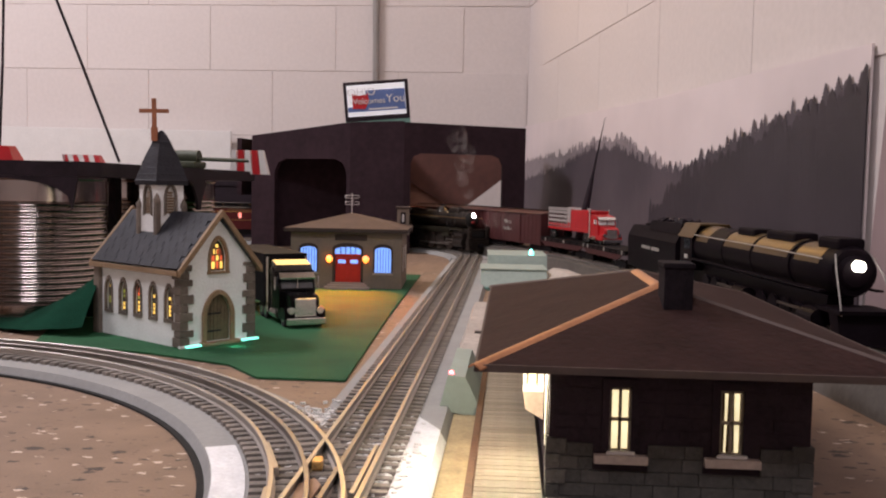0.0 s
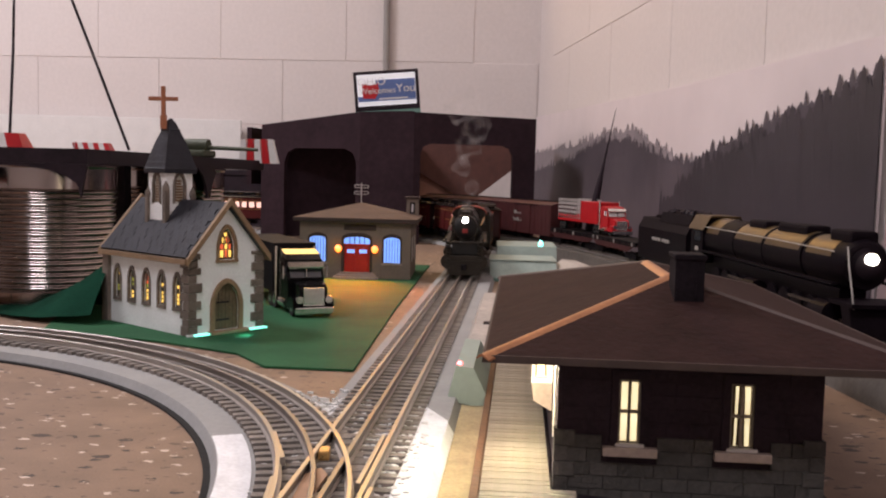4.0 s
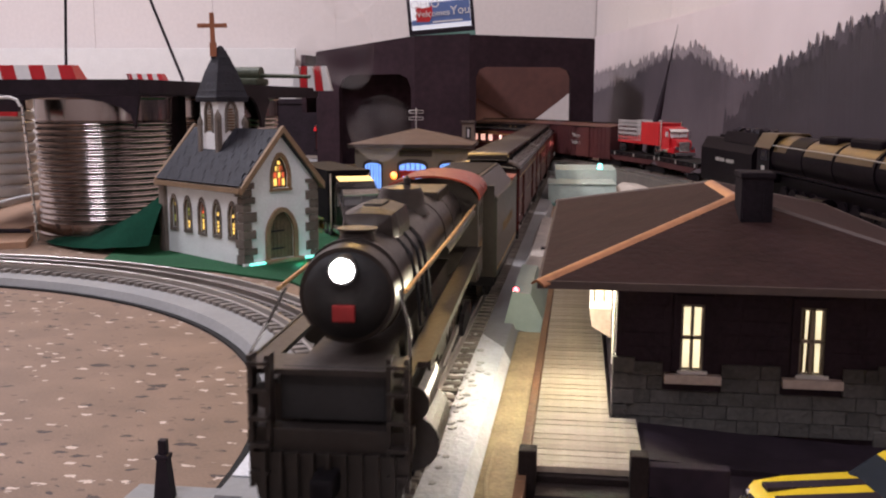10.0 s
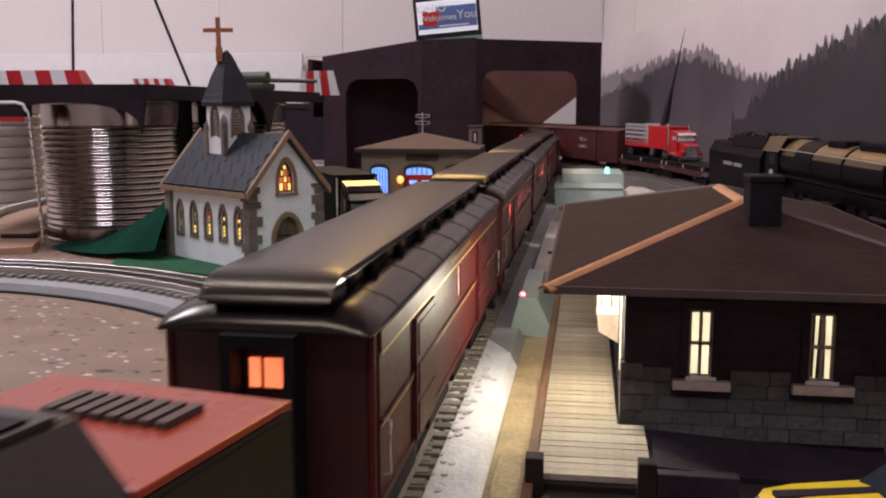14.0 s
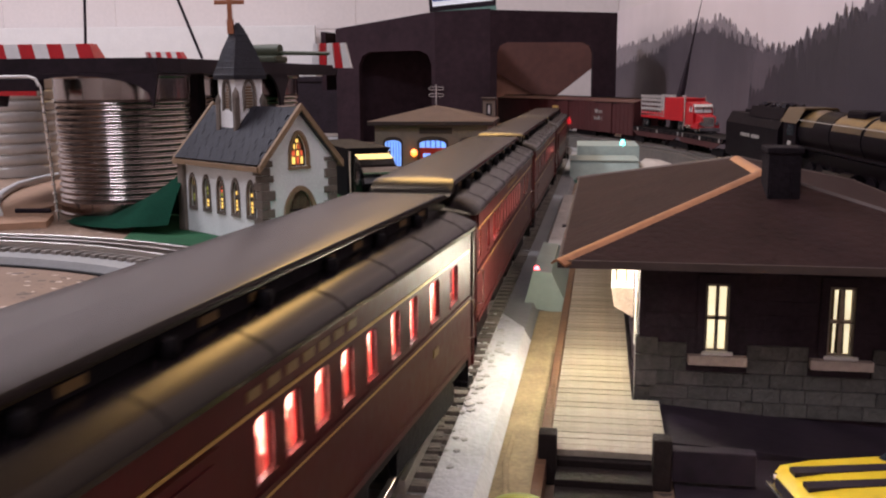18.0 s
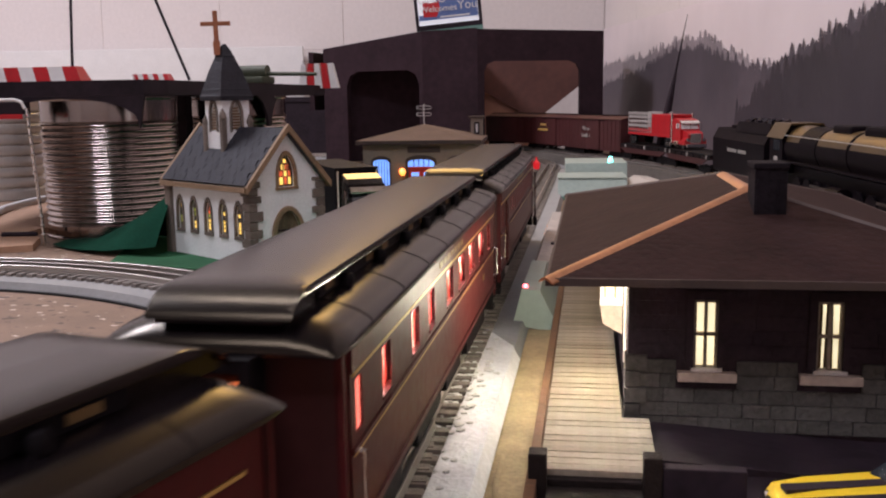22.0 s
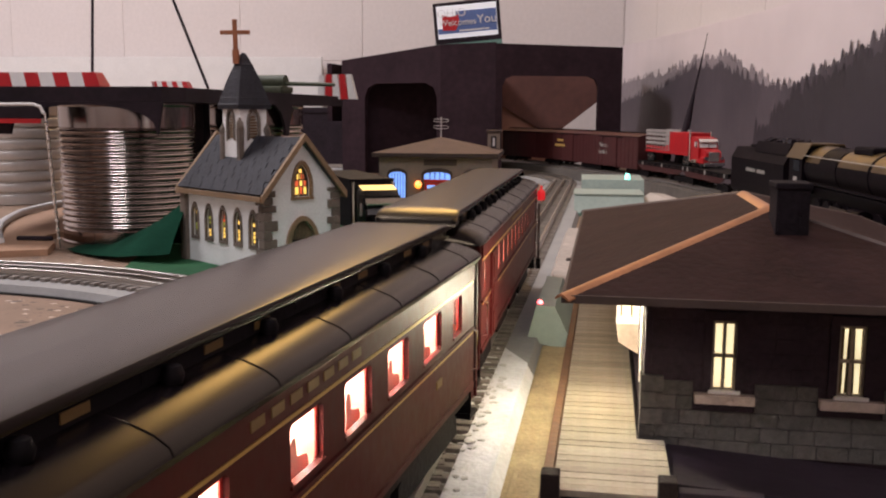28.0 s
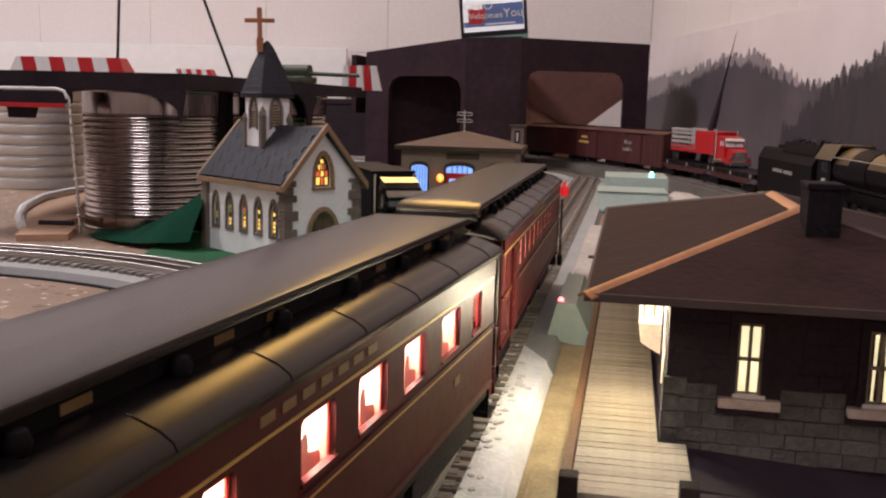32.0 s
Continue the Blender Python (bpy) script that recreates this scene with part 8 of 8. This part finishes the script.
part("led", lathe(bmesh.new(), [(0.0040, 0.046), (0.0040, 0.051), (0.0024, 0.055), (0.0004, 0.056)], (0.034, 0.150, 0), 12), LED_CYAN, gp, "glowing cyan LED")
for k, (x, y, a) in enumerate(((0.100, 1.42, 10), (0.070, 1.17, 6), (0.150, 1.20, 8))):
    gm = thing("grey_mound", "low grey plaster mound between the tracks", "plaster mound", pose(x, y, 0.0, 0, 0, a), "plaster mounds")
    part("mound", prism(bmesh.new(), [(-0.045, 0.0), (0.045, 0.0), (0.034, 0.017), (0.012, 0.029), (-0.010, 0.031), (-0.034, 0.016)], "y", -0.10, 0.12), PALE_PLASTER, gm)
pl = thing("tapered_pole", "thin dark tapered pole leaning beside the track", "pole", pose(0.117, 1.8, 0.0, 0, 10.4, 0))
part("pole", lathe(bmesh.new(), [(0.0085, 0.0), (0.0080, 0.10), (0.0062, 0.150), (0.0022, 0.200), (0.0011, 0.26), (0.0003, 0.302)], seg=10), BLACK, pl)

bn = thing("platform_steps", "dark brown wooden steps with end posts at the platform end", "steps", pose(0.0, 0.357, 0.0))
for x in (-0.0175, 0.0258):
    part("post", boxm(x - 0.0035, x + 0.0035, -0.004, 0.004, 0.0, 0.0205, 0.0006), STEP_WOOD, bn)
for y0, y1, z1 in ((0.002, 0.0105, 0.0082), (-0.011, 0.002, 0.0056), (-0.024, -0.011, 0.0030)):
    part("step", boxm(-0.0142, 0.0222, y0, y1, 0.0, z1, 0.0004), STEP_WOOD, bn)
part("side_rail", boxm(0.0295, 0.060, -0.003, 0.003, 0.004, 0.0165, 0.0005), BLACK, bn)
wr = thing("pale_wire", "pale beige wire curving over the sandy strip", "wire", pose(-0.030, 0.36, 0.004))
part("wire", tube(bmesh.new(), [(-0.004, 0.035, 0.0), (-0.0045, 0.0, 0.001), (-0.001, -0.03, 0.001), (0.006, -0.06, 0.0), (0.012, -0.11, 0.0)], 0.0012, 8), CORK, wr)
yc = thing("yellow_car", "yellow toy muscle car with two black stripes", "toy car", pose(0.1165, 0.3385, 0.0025, 0, 0, 100))
bm = bmesh.new()
rings = []
for y, w, lo, hi in ((-0.050, 0.0165, 0.006, 0.0135), (-0.047, 0.0190, 0.0042, 0.0165), (-0.030, 0.0198, 0.0038, 0.0180), (0.010, 0.0198, 0.0038, 0.0172), (0.036, 0.0195, 0.0040, 0.0160), (0.047, 0.0185, 0.0046, 0.0146), (0.0505, 0.0160, 0.0062, 0.0120)):
    rings.append([bm.verts.new(p) for p in ((-w, y, lo + 0.001), (-w * 1.03, y, (lo + hi) / 2), (-w * 0.93, y, hi - 0.0012), (-w * 0.5, y, hi), (w * 0.5, y, hi), (w * 0.93, y, hi - 0.0012), (w * 1.03, y, (lo + hi) / 2), (w, y, lo + 0.001))])
for a, b in zip(rings, rings[1:]):
    for k in range(8):
        bm.faces.new((a[k], a[(k + 1) % 8], b[(k + 1) % 8], b[k]))
bm.faces.new(rings[0])
bm.faces.new(rings[-1][::-1])
part("body", bm, YELLOW, yc, smooth=True)
part("cabin_glass", prism(bmesh.new(), [(0.012, 0.0165), (0.001, 0.0240), (-0.026, 0.0242), (-0.040, 0.0172)], "x", -0.0162, 0.0162), GLASS_DARK, yc)
part("roof", prism(bmesh.new(), [(0.0015, 0.0238), (-0.001, 0.0252), (-0.024, 0.0254), (-0.0275, 0.0240)], "x", -0.0158, 0.0158), YELLOW, yc)
for sx in (-1, 1):
    part("hood_stripe", boxm(sx * 0.0062 - 0.0028, sx * 0.0062 + 0.0028, 0.010, 0.0465, 0.0145, 0.0176), BLACK, yc, m=pose(0, 0, 0, -1.6, 0, 0))
    part("roof_stripe", boxm(sx * 0.0062 - 0.0028, sx * 0.0062 + 0.0028, -0.023, -0.002, 0.0250, 0.0258), BLACK, yc)
    part("headlamp", cyl(bmesh.new(), (sx * 0.0135, 0.049, 0.0098), (sx * 0.0135, 0.0512, 0.0098), 0.0021, seg=12), CHROME, yc)
    part("door_line", boxm(sx * 0.0202 - 0.0003, sx * 0.0202 + 0.0003, -0.014, -0.0134, 0.0055, 0.0158), BLACK, yc)
part("bumper", boxm(-0.0175, 0.0175, 0.0495, 0.0522, 0.0055, 0.0075, 0.0006), CHROME, yc)
part("grille", boxm(-0.0105, 0.0105, 0.0500, 0.0512, 0.0080, 0.0115), BLACK, yc)
tyre_set(yc, [(sx * 0.0178, y) for sx in (-1, 1) for y in (-0.031, 0.032)], 0.0066, 0.006)
gc = thing("green_toy", "small yellow-green rounded toy beside the platform edge", "toy", pose(-0.0235, 0.296, 0.0033))
part("shell", lathe(bmesh.new(), [(0.0125, 0.0), (0.0135, 0.006), (0.0125, 0.0115), (0.0090, 0.0148), (0.0040, 0.0162), (0.0005, 0.0165)], seg=28), mat("yellow_green_plastic", (0.33, 0.36, 0.03), 0.4, spread=0.12, scale=40, bump=0.05), gc, smooth=True)


# ---- the run of the train ----
# Length along the line of the first car's front, time by time.
TRAIN = [(0, 2.69), (1, 2.505), (2, 2.32), (3, 2.135), (4, 1.95), (5, 1.763), (5.5, 1.669), (6, 1.576), (6.5, 1.486), (7, 1.397), (7.5, 1.312), (8, 1.228), (8.5, 1.145), (9, 1.062), (9.5, 0.977), (10, 0.892), (10.5, 0.811), (11, 0.730), (11.5, 0.647), (12, 0.565), (12.5, 0.482), (13, 0.400), (13.5, 0.318), (14, 0.236), (14.5, 0.158), (15, 0.081), (16, -0.069), (17, -0.218), (18, -0.370), (19, -0.522), (20, -0.677), (21, -0.832), (21.5, -0.905), (22, -0.979), (22.5, -1.062), (23, -1.1385), (23.3, -1.153), (23.6, -1.157), (24, -1.158), (32, -1.158)]


def ride(ob, offset, half, swing=0.0):
    """Keys a vehicle whose middle runs behind the first car's front by offset; half: half the distance of its trucks; swing: its play on the rails in degrees."""
    rows = []
    for t, s in TRAIN:
        a, _ = main_line(s + offset - half)
        b, _ = main_line(s + offset + half)
        mid, d = (a + b) / 2, b - a
        rows.append((t, Matrix.Translation(mid) @ pose(0, 0, 0, 0, 0, math.degrees(math.atan2(-d.x, d.y)) + swing)))
    walk(ob, rows)


def turn_wheels():
    """Turns the drivers with the way run, and carries the side rods round with their cranks."""
    homes = [(w, w.matrix_basis.copy()) for w in SPINNING]
    turns = []
    for k in range(0, 237):
        t = k / 10
        i = max(n for n in range(len(TRAIN) - 1) if TRAIN[n][0] <= t)
        (t0, s0), (t1, s1) = TRAIN[i], TRAIN[i + 1]
        turns.append((t, (TRAIN[0][1] - s0 - (s1 - s0) * (t - t0) / (t1 - t0)) / 0.0192))
    turns.append((32.0, turns[-1][1]))
    for w, home in homes:
        walk(w, [(t, home @ pose(0, 0, 0, math.degrees(a), 0, 0)) for t, a in turns])
    for rod_ in CRANKED:
        walk(rod_, [(t, pose(0, 0.0065 * math.sin(a), -0.0065 * math.cos(a))) for t, a in turns])


def motions():
    turn_wheels()
    ride(engine, -0.428, 0.10, 2.0)
    ride(smoke, -0.428, 0.10, 2.0)
    ride(engine_tender, -0.141, 0.06)
    for k, car in enumerate((baggage, combine, coach, diner, parlour)):
        ride(car, 0.195 + 0.397 * k, 0.13)


motions()
